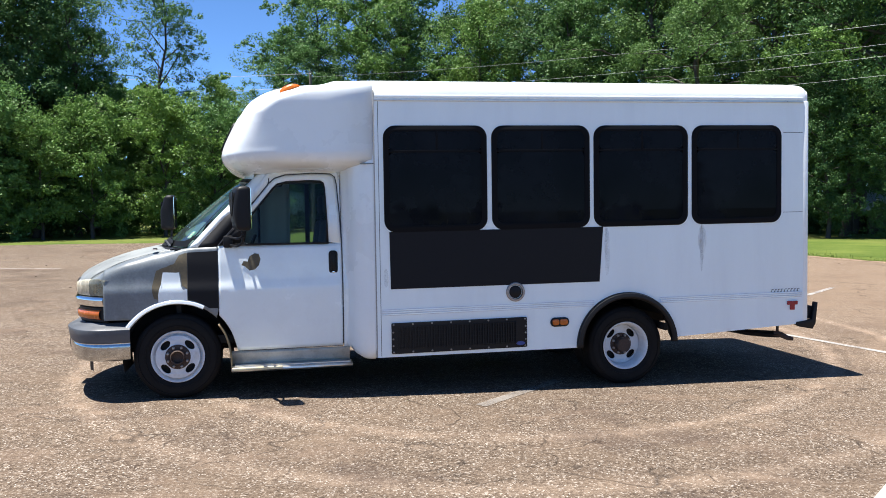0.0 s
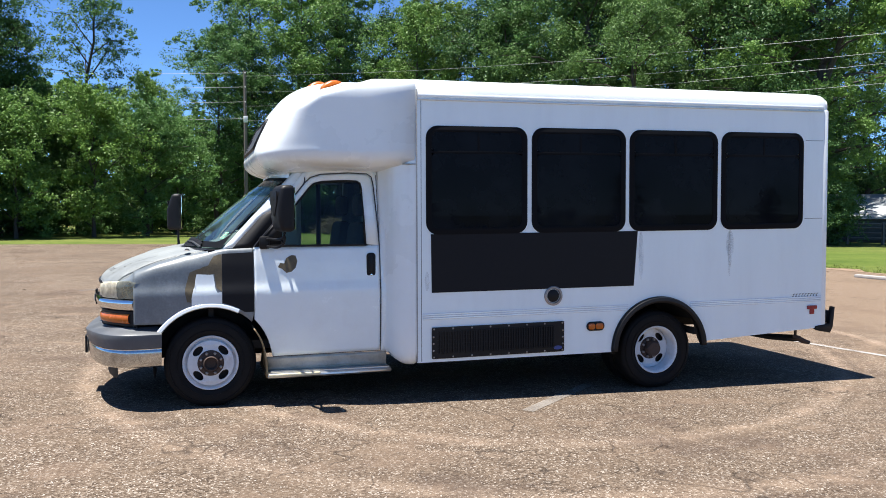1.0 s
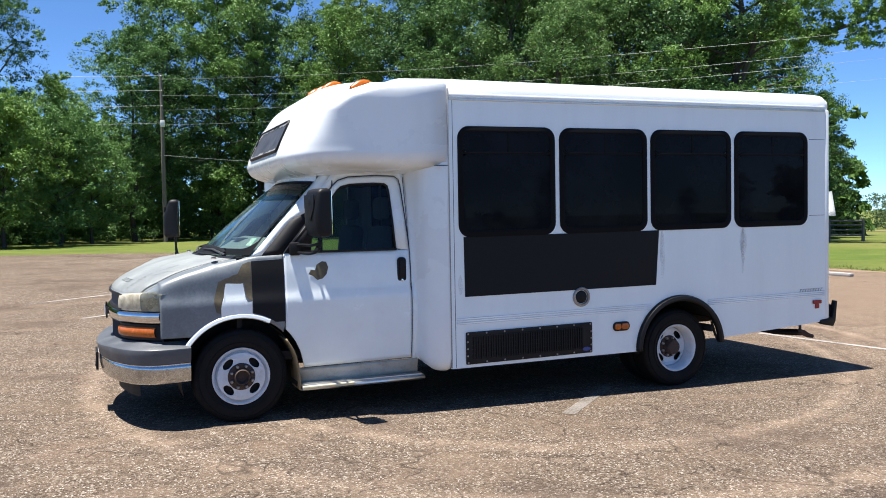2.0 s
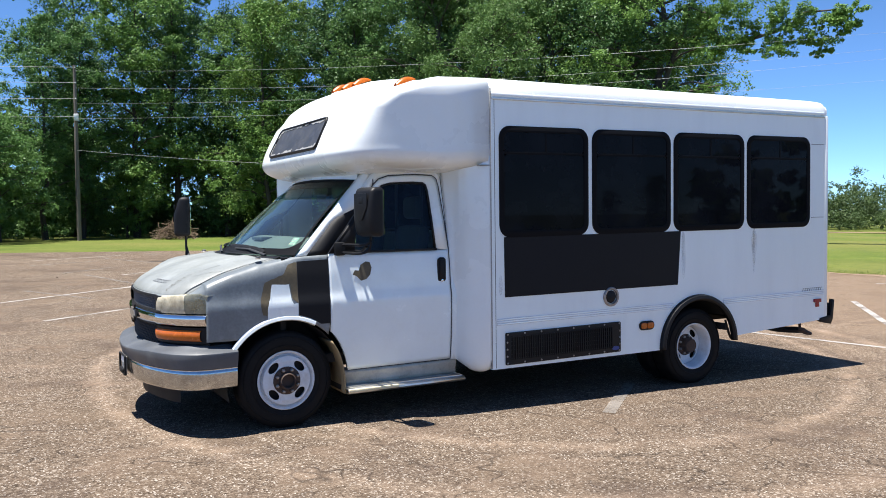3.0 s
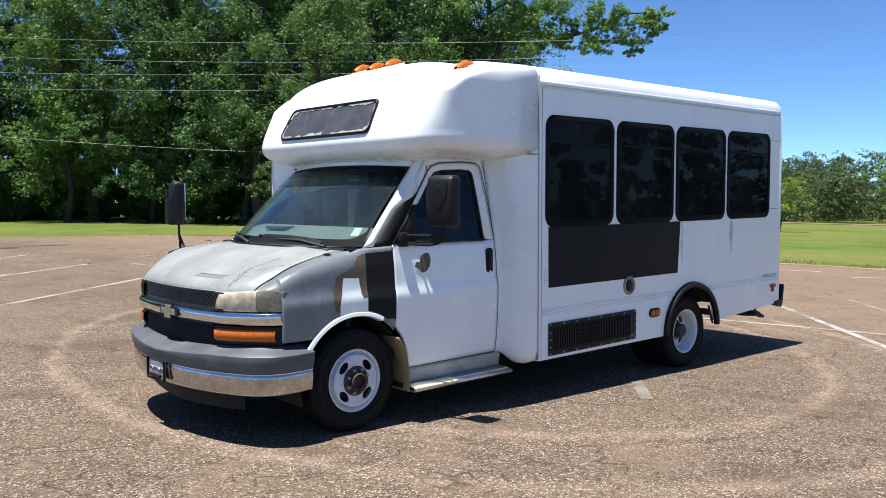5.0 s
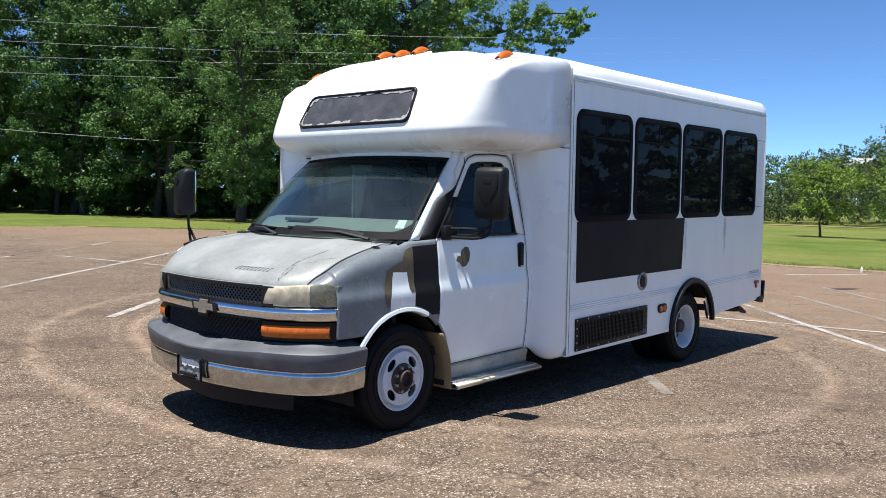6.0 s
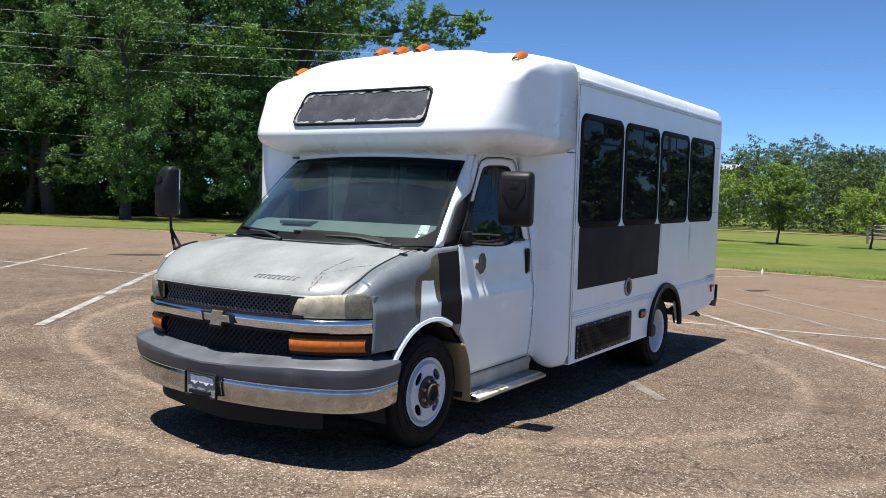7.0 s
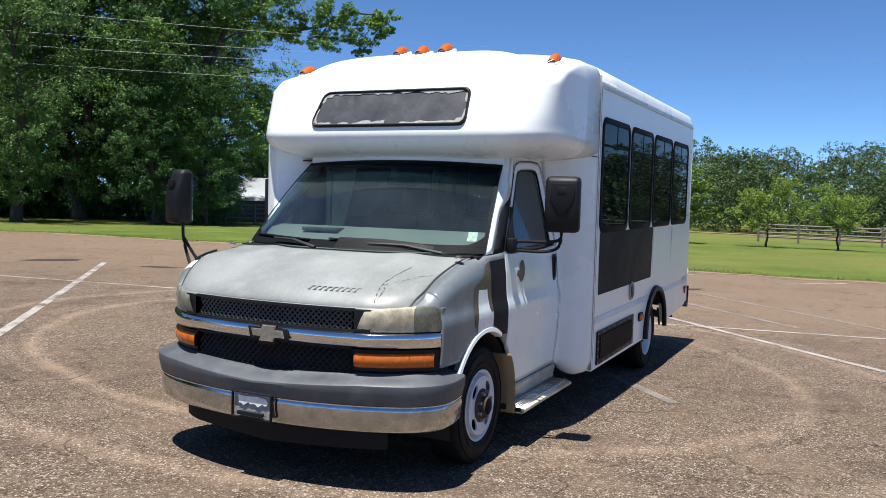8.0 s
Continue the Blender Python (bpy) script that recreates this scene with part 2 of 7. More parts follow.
def grass_material():
    m, nodes, links, p = shader("mown_grass")
    co = nodes.new("ShaderNodeTexCoord").outputs["Object"]
    broad, mid, clump, grain = noise_node(nodes, links, co, 0.05, 5), noise_node(nodes, links, co, 0.35, 6, 0.7), noise_node(nodes, links, co, 3.6, 7, 0.78), noise_node(nodes, links, co, 30, 4, 0.75)
    col = mix(nodes, links, ramp(nodes, links, mid, [(0.35, 0.0), (0.65, 1.0)]), (0.069, 0.109, 0.018), (0.150, 0.183, 0.038))
    col = mix(nodes, links, ramp(nodes, links, broad, [(0.42, 0.0), (0.60, 0.75)]), col, (0.192, 0.182, 0.056))
    col = mix(nodes, links, ramp(nodes, links, clump, [(0.5, 0.0), (0.68, 0.7)]), col, (0.045, 0.081, 0.013))
    col = mix(nodes, links, ramp(nodes, links, grain, [(0.3, 0.0), (0.75, 0.55)]), col, (0.033, 0.062, 0.011))
    links.new(col, p.inputs["Base Color"])
    p.inputs["Roughness"].default_value, p.inputs["Specular IOR Level"].default_value = 0.9, 0.12
    b = nodes.new("ShaderNodeBump")
    b.inputs["Strength"].default_value, b.inputs["Distance"].default_value = 0.8, 0.05
    links.new(mix(nodes, links, 0.6, clump, grain), b.inputs["Height"])
    links.new(b.outputs[0], p.inputs["Normal"])
    return m


M = dict(
    asphalt=asphalt_material(), grass=grass_material(),
    gel=surface("white_gelcoat", (0.82, 0.86, 0.86), 0.28, var=0.03, scale=1.2, coat=0.3, dirt=(0.55, 0.5, 0.44), amount=0.12),
    panel=surface("white_side_panel", (0.845, 0.915, 0.92), 0.32, var=0.03, scale=1.0, coat=0.25, dirt=(0.48, 0.49, 0.53), amount=0.13, stretch=(2.5, 2.5, 0.35)),
    van=surface("white_van_paint", (0.82, 0.885, 0.89), 0.25, var=0.03, coat=0.5, dirt=(0.5, 0.46, 0.42), amount=0.12),
    primer=surface("grey_primer_worn", (0.155, 0.177, 0.192), 0.38, var=0.26, scale=2.2, dirt=(0.32, 0.345, 0.36), amount=0.6, coat=0.12),
    hood=surface("chalky_grey_hood_paint", (0.2213, 0.2356, 0.2285), 0.5, var=0.24, scale=1.6, dirt=(0.3713, 0.3891, 0.3856), amount=0.6, coat=0.06),
    stain=surface("brown_adhesive_stain", (0.105, 0.085, 0.05), 0.6, var=0.35, scale=12),
    vinyl=surface("black_vinyl_film", (0.011, 0.0115, 0.0135), 0.6, var=0.2, scale=2, spec=0.18),
    rubber=surface("black_rubber", (0.007, 0.007, 0.0075), 0.7, var=0.3, scale=9, bump=0.2, dirt=(0.016, 0.0145, 0.0135), amount=0.3, spec=0.2),
    plastic=surface("black_plastic", (0.009, 0.009, 0.010), 0.5, var=0.2, bump=0.1, fine=300, spec=0.25),
    grey_plastic=surface("grey_bumper_plastic", (0.0714, 0.07854, 0.08925), 0.5, var=0.3, scale=3, bump=0.08, fine=250, dirt=(0.1714, 0.1785, 0.1821), amount=0.55),
    chrome=surface("dull_chrome", (0.50, 0.515, 0.53), 0.16, 1.0, var=0.22, scale=9, dirt=(0.26, 0.26, 0.265), amount=0.6, bump=0.04, fine=40),
    bright=surface("bright_chrome", (0.75, 0.75, 0.76), 0.09, 1.0, var=0.05, scale=6),
    alu=surface("brushed_aluminium", (0.66, 0.66, 0.65), 0.32, 1.0, var=0.12, scale=5, dirt=(0.35, 0.33, 0.3), amount=0.5),
    tan=surface("tan_mud_flap", (0.25, 0.185, 0.095), 0.7, var=0.25, scale=5),
    steel=surface("white_steel_wheel", (0.66, 0.69, 0.72), 0.4, var=0.12, scale=6, dirt=(0.32, 0.26, 0.2), amount=0.45),
    rust=surface("rusty_hub", (0.055, 0.034, 0.026), 0.75, var=0.5, scale=22, bump=0.5, fine=120),
    nut=surface("steel_lug_nut", (0.34, 0.31, 0.29), 0.4, 0.8, var=0.3, scale=40),
    amber=surface("amber_plastic_lens", (0.50, 0.115, 0.008), 0.25, var=0.15, scale=30, coat=0.12),
    red=surface("red_plastic_lens", (0.30, 0.02, 0.025), 0.25, var=0.2, scale=30),
    haze=glass("yellowed_headlight_lens", (0.82, 0.78, 0.60), 0.7, 1.45, 0.62, (0.80, 0.73, 0.55), 9.0),
    clear=glass("clear_headlight_lens", (0.55, 0.58, 0.50), 0.8, 1.5, 0.40, (0.38, 0.385, 0.315), 9.0),
    under=surface("undercarriage", (0.012, 0.011, 0.010), 0.85, var=0.4, scale=6),
    dash=surface("grey_green_dashboard", (0.135, 0.155, 0.146), 0.6, var=0.08, bump=0.1, fine=300),
    seat=surface("grey_seat_fabric", (0.06, 0.065, 0.075), 0.9, var=0.25, scale=8, bump=0.3, fine=250),
    inside=surface("dark_interior_lining", (0.045, 0.047, 0.05), 0.8, var=0.2),
    rail_shade=surface("shaded_white_paint", (0.70, 0.735, 0.77), 0.5, var=0.2, scale=5), sealant=surface("old_white_sealant", (0.30, 0.30, 0.29), 0.6, var=0.3, scale=18, bump=0.4, fine=90),
    sign=surface("weathered_black_sign_panel", (0.05, 0.052, 0.058), 0.45, var=0.3, scale=6, dirt=(0.14, 0.14, 0.15), amount=0.5),
    ink=surface("dark_lettering_ink", (0.035, 0.038, 0.045), 0.5, var=0.1),
    plate=surface("worn_white_plate", (0.85, 0.85, 0.84), 0.5, var=0.2, scale=25),
    pale=surface("pale_green_sticker", (0.16, 0.42, 0.30), 0.6, var=0.1),
    badge=surface("worn_emblem_metal", (0.30, 0.275, 0.235), 0.4, 0.5, var=0.3, scale=30),
    oil=worn_paint("oil_soaked_asphalt", (0.034, 0.026, 0.022), 0.35, 0.9),
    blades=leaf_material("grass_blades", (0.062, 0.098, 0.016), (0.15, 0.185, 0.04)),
    line=worn_paint("worn_road_paint", (0.37, 0.342, 0.312), 0.12, 0.95),
    bark=surface("grey_brown_bark", (0.055, 0.046, 0.037), 0.9, var=0.4, scale=5, bump=0.6, fine=25, stretch=(3, 3, 0.5)),
    pole=surface("weathered_pole_wood", (0.1714, 0.1499, 0.1321), 0.85, var=0.3, stretch=(4, 4, 0.3)),
    wire=surface("power_cable", (0.2428, 0.257, 0.257), 0.5, var=0.1),
    fence=surface("grey_fence_timber", (0.1428, 0.1321, 0.1214), 0.85, var=0.3, scale=4),
    barn_roof=surface("white_metal_roofing", (0.3213, 0.3427, 0.3499), 0.4, var=0.06, scale=2),
    barn_wall=surface("weathered_barn_boards", (0.07854, 0.06069, 0.04284), 0.85, var=0.3, stretch=(3, 3, 0.3)),
    litter=surface("dry_fallen_leaves", (0.0714, 0.04427, 0.02499), 0.9, var=0.4, scale=6), brush=surface("dry_brushwood", (0.15, 0.105, 0.068), 0.9, var=0.4, scale=4),
    concrete=surface("painted_concrete", (0.3284, 0.307, 0.2856), 0.8, var=0.2, scale=6, bump=0.3),
    # bluish film lifts the privacy glass and paints sky haze on the windscreen
    tinted=glass("privacy_glass", (0.7, 0.8, 0.9), 0.035, 1.11, 0.037, (0.24, 0.28, 0.36), 1.5), dust_haze=glass("sky_hazed_windscreen", (0.82, 0.95, 0.93), 0.9, 1.58, 0.03, (0.42, 0.54, 0.58), 2.5, (0.68, 0.92, 1.0)), mesh_low=surface("shaded_grille_mesh", (0.009, 0.0093, 0.010), 0.4, var=0.1), mesh=surface("grey_grille_mesh", (0.10, 0.104, 0.108), 0.3, var=0.1), gasket=surface("black_window_rubber", (0.008, 0.0085, 0.010), 0.6, var=0.2, spec=0.06), slate=surface("weathered_dark_plastic", (0.034, 0.035, 0.037), 0.55, var=0.2), crazed=surface("crazed_paint_edge", (0.20, 0.20, 0.185), 0.6, var=0.3, scale=30), faint=worn_paint("almost_gone_road_paint", (0.2999, 0.2713, 0.2428), 0.05, 0.6), window=glass("cab_glass", (0.82, 0.95, 0.93), 0.72, 1.36),
    shade=glass("windscreen_shade_band", (0.62, 0.84, 0.97), 0.66, 1.1),
    smear=wash("grey_grime_wash", (0.36, 0.39, 0.43), 0.10), rusty=wash("brown_rain_wash", (0.33, 0.22, 0.12), 0.5), blue=surface("blue_badge", (0.03, 0.06, 0.25), 0.35, var=0.1),
    sill=surface("dirty_cream_sill", (0.52, 0.47, 0.38), 0.5, var=0.2, scale=5, dirt=(0.22, 0.17, 0.11), amount=0.8),
    cream=surface("cream_step_paint", (0.66, 0.60, 0.40), 0.5, var=0.2, scale=9, dirt=(0.3, 0.24, 0.15), amount=0.6),
    sand=surface("pale_sand", (0.2142, 0.1428, 0.08925), 0.9, var=0.25, scale=3), dark_steel=surface("dark_sheet_steel", (0.05, 0.06, 0.065), 0.5, var=0.2), red_brick=surface("red_brick", (0.25, 0.08, 0.05), 0.8),
    mirror=surface("mirror_silver", (0.85, 0.86, 0.87), 0.02, 1.0, var=0.01),
    # distance haze is put into the far leaves' muted colour
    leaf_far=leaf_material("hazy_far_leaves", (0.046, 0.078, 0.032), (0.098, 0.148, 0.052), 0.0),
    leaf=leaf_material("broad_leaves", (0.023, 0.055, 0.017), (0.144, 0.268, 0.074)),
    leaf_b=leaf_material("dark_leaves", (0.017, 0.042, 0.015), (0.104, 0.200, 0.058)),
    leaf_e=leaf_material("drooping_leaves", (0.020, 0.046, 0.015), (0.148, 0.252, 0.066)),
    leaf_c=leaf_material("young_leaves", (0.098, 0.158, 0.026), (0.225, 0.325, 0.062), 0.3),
)


# ---- mesh helpers ----
def ground_z(x, y):
    """Height of the ground: the lot drains gently, the field falls away to the east."""
    return -0.14 * math.tanh(0.018 * x / 0.14) + 0.1 * math.tanh(0.006 * (y - 6.5) / 0.1) + between(x, ((18, 0), (43, -0.3), (75, -0.95), (140, -1.2)))


def finish(name, mesh, material, parent=None, label="", angle=35):
    mesh.materials.append(material)
    mesh.shade_smooth()
    mesh.set_sharp_from_angle(angle=radians(angle))
    ob = new(name, mesh)
    ob.parent = parent
    if label:
        ob["label"] = label
    return ob


def part(name, bm, material, parent, label="", angle=35):
    """Links a bmesh as one mesh object under a thing or a part."""
    mesh = bpy.data.meshes.new(name)
    bmesh.ops.recalc_face_normals(bm, faces=bm.faces)
    bm.to_mesh(mesh)
    bm.free()
    return finish(name, mesh, material, parent, label, angle)


def thick(ob, t, offset=-1.0):
    s = ob.modifiers.new("thickness", "SOLIDIFY")
    s.thickness, s.offset = t, offset
    return ob


def empty(name, m, label, category, group="", kind=""):
    ob = new(name)
    ob.matrix_world = m
    return tagged(ob, label, category, group, kind)


def sheet(rows, wrap=False, bm=None):
    """A quad sheet through rows of points."""
    bm = bm or bmesh.new()
    vs = [[bm.verts.new(p) for p in r] for r in rows]
    n = len(rows[0])
    for a, b in zip(vs, vs[1:]):
        for j in range(n if wrap else n - 1):
            k = (j + 1) % n
            bm.faces.new((a[j], a[k], b[k], b[j]))
    return bm


def box(x0, x1, y0, y1, z0, z1, bevel=0.0, bm=None, m=None):
    bm = bm or bmesh.new()
    made = bmesh.ops.create_cube(bm, size=1)["verts"]
    t = Matrix.Translation(((x0 + x1) / 2, (y0 + y1) / 2, (z0 + z1) / 2)) @ Matrix.Diagonal((x1 - x0, y1 - y0, z1 - z0, 1))
    bmesh.ops.transform(bm, matrix=(m @ t if m else t), verts=made)
    if bevel:
        bmesh.ops.bevel(bm, geom=list({e for v in made for e in v.link_edges}), offset=bevel, segments=2, affect="EDGES", profile=0.5)
    return bm


def tube(path, r, n=8, bm=None, ends=True):
    """A round bar along a path; r may be one radius or one for each point."""
    bm = bm or bmesh.new()
    pts = [Vector(p) for p in path]
    rings = []
    for i, p in enumerate(pts):
        d = (pts[min(i + 1, len(pts) - 1)] - pts[max(i - 1, 0)]).normalized()
        side = d.cross(Vector((0, 0, 1)) if abs(d.z) < 0.95 else Vector((1, 0, 0))).normalized()
        up = side.cross(d)
        rad = r if isinstance(r, (int, float)) else r[i]
        rings.append([bm.verts.new(p + rad * (math.cos(a) * side + math.sin(a) * up)) for a in (2 * math.pi * k / n for k in range(n))])
    for a, b in zip(rings, rings[1:]):
        for j in range(n):
            bm.faces.new((a[j], a[(j + 1) % n], b[(j + 1) % n], b[j]))
    if ends:
        bm.faces.new(rings[0][::-1])
        bm.faces.new(rings[-1])
    return bm


def lathe(profile, n=48, bm=None, m=None):
    """Turns a profile of (radius, along) about the y axis; along grows towards -y."""
    rows = [[(r * math.cos(2 * math.pi * k / n), -h, r * math.sin(2 * math.pi * k / n)) for k in range(n)] for r, h in profile]
    out = sheet(rows, True, bm)
    if m:
        bmesh.ops.transform(out, matrix=m, verts=out.verts)
    return out


def rounded(u0, v0, u1, v1, r, n=6):
    pts = []
    for cu, cv, a0 in ((u1 - r, v1 - r, 0), (u0 + r, v1 - r, 90), (u0 + r, v0 + r, 180), (u1 - r, v0 + r, 270)):
        pts += [(cu + r * math.cos(radians(a0 + 90 * k / n)), cv + r * math.sin(radians(a0 + 90 * k / n))) for k in range(n + 1)]
    return pts


def oval(cu, cv, ru, rv, turn=0.0, n=20):
    c, s = math.cos(turn), math.sin(turn)
    return [(cu + ru * math.cos(a) * c - rv * math.sin(a) * s, cv + ru * math.cos(a) * s + rv * math.sin(a) * c) for a in (2 * math.pi * k / n for k in range(n))]


UPRIGHT = pose(0, 0, 0, 90)        # turns (u, v, w) into (x, -w, z)


def plate(outlines, depth, bevel=0.0, m=UPRIGHT):
    """A flat plate from outlines in one plane, the inner ones cut out as holes; it reaches from w = 0 to w = depth."""
    cu = bpy.data.curves.new("outline", "CURVE")
    cu.dimensions, cu.fill_mode, cu.extrude, cu.bevel_depth, cu.bevel_resolution = "2D", "BOTH", max(depth / 2 - bevel, 0), bevel, 1
    if bevel:
        cu.offset = -bevel
    for pts in outlines:
        s = cu.splines.new("POLY")
        s.points.add(len(pts) - 1)
        for q, (u, v) in zip(s.points, pts):
            q.co = (u, v, 0, 1)
        s.use_cyclic_u = True
    ob = bpy.data.objects.new("outline", cu)
    mesh = ob.to_mesh()
    bm = bmesh.new()
    bm.from_mesh(mesh)
    ob.to_mesh_clear()
    bpy.data.objects.remove(ob)
    bpy.data.curves.remove(cu)
    bmesh.ops.remove_doubles(bm, verts=bm.verts, dist=1e-5)
    bmesh.ops.transform(bm, matrix=m @ Matrix.Translation((0, 0, depth / 2)), verts=bm.verts)
    return bm


def between(x, pairs):
    """Straight-line reading of a table of (x, value) pairs."""
    return float(np.interp(x, [p[0] for p in pairs], [p[1] for p in pairs]))


def smooth_rows(keys, n):
    """Catmull-Rom through rows of numbers, n steps for each span."""
    k = np.array(keys, float)
    k = np.vstack([2 * k[0] - k[1], k, 2 * k[-1] - k[-2]])
    out = []
    for i in range(1, len(k) - 2):
        for j in range(n):
            t = j / n
            out.append(0.5 * (2 * k[i] + (k[i + 1] - k[i - 1]) * t + (2 * k[i - 1] - 5 * k[i] + 4 * k[i + 1] - k[i + 2]) * t * t + (3 * k[i] - k[i - 1] - 3 * k[i + 1] + k[i + 2]) * t ** 3))
    return np.array(out + [k[-2]])


# ---- ground, lot and markings ----
def axis_steps(fine, near, far):
    out, v = [0.0], 0.0
    while v < far:
        v += fine if v < near else max(fine, 0.12 * v)
        out.append(v)
    return sorted({-a for a in out} | set(out))


steps = axis_steps(1.5, 45, 900)
ground_mesh = bpy.data.meshes.new("ground")
gx = len(steps)
ground_mesh.from_pydata([(x, y, ground_z(x, y) - 0.035) for y in steps for x in steps], [], [(j * gx + i, j * gx + i + 1, (j + 1) * gx + i + 1, (j + 1) * gx + i) for j in range(gx - 1) for i in range(gx - 1)])
tagged(finish("ground", ground_mesh, M["grass"]), "mown green grass field with paler dry patches", "grass", kind="structure")

EAST = ((-60, 17.6), (4, 18.3), (10, 18.0), (16, 17.4), (25, 17.2), (33, 16.7), (38, 14.2), (41, 12.0), (43, 6.5), (44.3, 1.0), (44.5, -1.0))


def lot_edge(y):
    return between(y, EAST) + 0.35 * noise.noise((0, y * 0.5, 3)) + 0.12 * noise.noise((0, y * 2.2, 7))


lot_rows = []
for j in range(151):
    y = -60 + 104 * j / 150
    xe = lot_edge(y)
    lot_rows.append([(x, y + 0.3 * noise.noise((x * 0.4, 0, 9)) * (j == 150), ground_z(x, y)) for x in (-60 + (xe + 60) * (i / 90) for i in range(91))])
lot = part("parking_lot", sheet(lot_rows), M["asphalt"], None)
tagged(lot, "worn brown asphalt parking lot with cracks and tyre rings", "parking lot", kind="structure")

LINES = [  # from, to, width
    ((1.72, 6.84), (2.72, 7.72), 0.11), ((4.40, 4.82), (11.6, 11.6), 0.11), ((6.62, 9.9), (7.75, 4.6), 0.10), ((8.2, 4.55), (12.9, 9.0), 0.10),
    ((0.3, 13.76), (0.69, 14.11), 0.12), ((0.69, 14.11), (8.74, 21.34), 0.12), ((4.4, 24.3), (5.75, 15.9), 0.10), ((-2.0, 15.5), (2.9, 20.0), 0.10), ((2.9, 20.0), (8.65, 25.2), 0.11),
    ((-0.25, 21.12), (3.4, 24.6), 0.10), ((-3.0, 18.3), (1.1, 22.6), 0.10), ((0.6, 25.9), (3.4, 29.4), 0.10), ((-1.2, 35.4), (2.4, 39.2), 0.12),
    ((9.9, 14.1), (11.3, 15.25), 0.11), ((-8.2, 25.5), (-5.6, 24.8), 0.12), ((2.95, 3.75), (3.75, 4.41), 0.13), ((15.4, 13.7), (16.1, 11.6), 0.12), ((15.9, 7.0), (17.4, 5.6), 0.12),
    ((1.3, 37.2), (4.1, 25.6), 0.13), ((4.0, 25.2), (7.0, 27.95), 0.10), ((7.0, 27.95), (8.4, 29.3), 0.12), ((3.5, 29.2), (7.7, 32.7), 0.12), ((3.5, 39.5), (6.2, 40.1), 0.22), ((-0.83, 27.25), (0.75, 29.7), 0.12),
    ((-1.4, 31.9), (0.95, 34.4), 0.14), ((-0.3, 26.4), (0.4, 22.5), 0.10), ((-2.0, 21.4), (-0.95, 19.0), 0.09), ((10.8, 8.8), (8.0, 6.2), 0.12), ((15.15, 10.5), (16.9, 9.2), 0.12), ((9.6, 26.2), (9.9, 24.3), 0.12),
]
FADED = {(1.72, 6.84), (8.2, 4.55), (1.3, 37.2), (4.0, 25.2), (3.5, 29.2), (3.5, 39.5), (-0.83, 27.25), (-1.4, 31.9), (-0.3, 26.4), (-2.0, 21.4), (10.8, 8.8), (9.6, 26.2)}
for (xa, ya), (xb, yb), w in LINES:
    a, b = Vector((xa, ya)), Vector((xb, yb))
    n = max(4, int((b - a).length / 0.35))
    side = Vector((-(b - a).y, (b - a).x)).normalized() * w / 2
    rows = []
    for i in range(n + 1):
        c = a.lerp(b, i / n)
        wob = 0.18 * noise.noise((c.x * 3, c.y * 3, 1))
        l, r = c + side * (1 + wob), c - side * (1 - 0.5 * wob)
        rows.append([(l.x, l.y, ground_z(l.x, l.y) + 0.006), (r.x, r.y, ground_z(r.x, r.y) + 0.006)])
    tagged(part("parking_line", sheet(rows), M["faint"] if (xa, ya) in FADED else M["line"], None), "faded worn white painted parking line on asphalt", "road marking", "parking lines")


def oil_stain(cx, cy, half_l, half_w, turn, seed):
    """A ragged dark patch soaked into the asphalt."""
    rim = []
    for k in range(36):
        a = 2 * math.pi * k / 36
        r = 0.8 + 0.35 * noise.noise((math.cos(a) * 1.6, math.sin(a) * 1.6, seed)) + 0.12 * noise.noise((math.cos(a) * 6, math.sin(a) * 6, seed))
        u, v = half_l * r * math.cos(a), half_w * r * math.sin(a)
        c, d = math.cos(radians(turn)), math.sin(radians(turn))
        rim.append((cx + u * c - v * d, cy + u * d + v * c))
    rows = [[(cx + (x - cx) * t, cy + (y - cy) * t, ground_z(cx + (x - cx) * t, cy + (y - cy) * t) + 0.004) for x, y in rim + rim[:1]] for t in (0.02, 0.5, 1.0)]
    tagged(part("oil_stain", sheet(rows), M["oil"], None), "dark oil stain soaked into the asphalt", "stain", "stains on the lot")


for stain in ((8.4, 22.6, 0.85, 0.42, -35, 1.0), (8.75, 19.6, 0.6, 0.22, -70, 2.0), (3.5, 33.5, 1.3, 0.5, 20, 3.0), (5.4, 34.5, 0.9, 0.35, -10, 4.0), (12.9, 8.6, 0.5, 0.16, -30, 5.0)):
    oil_stain(*stain)


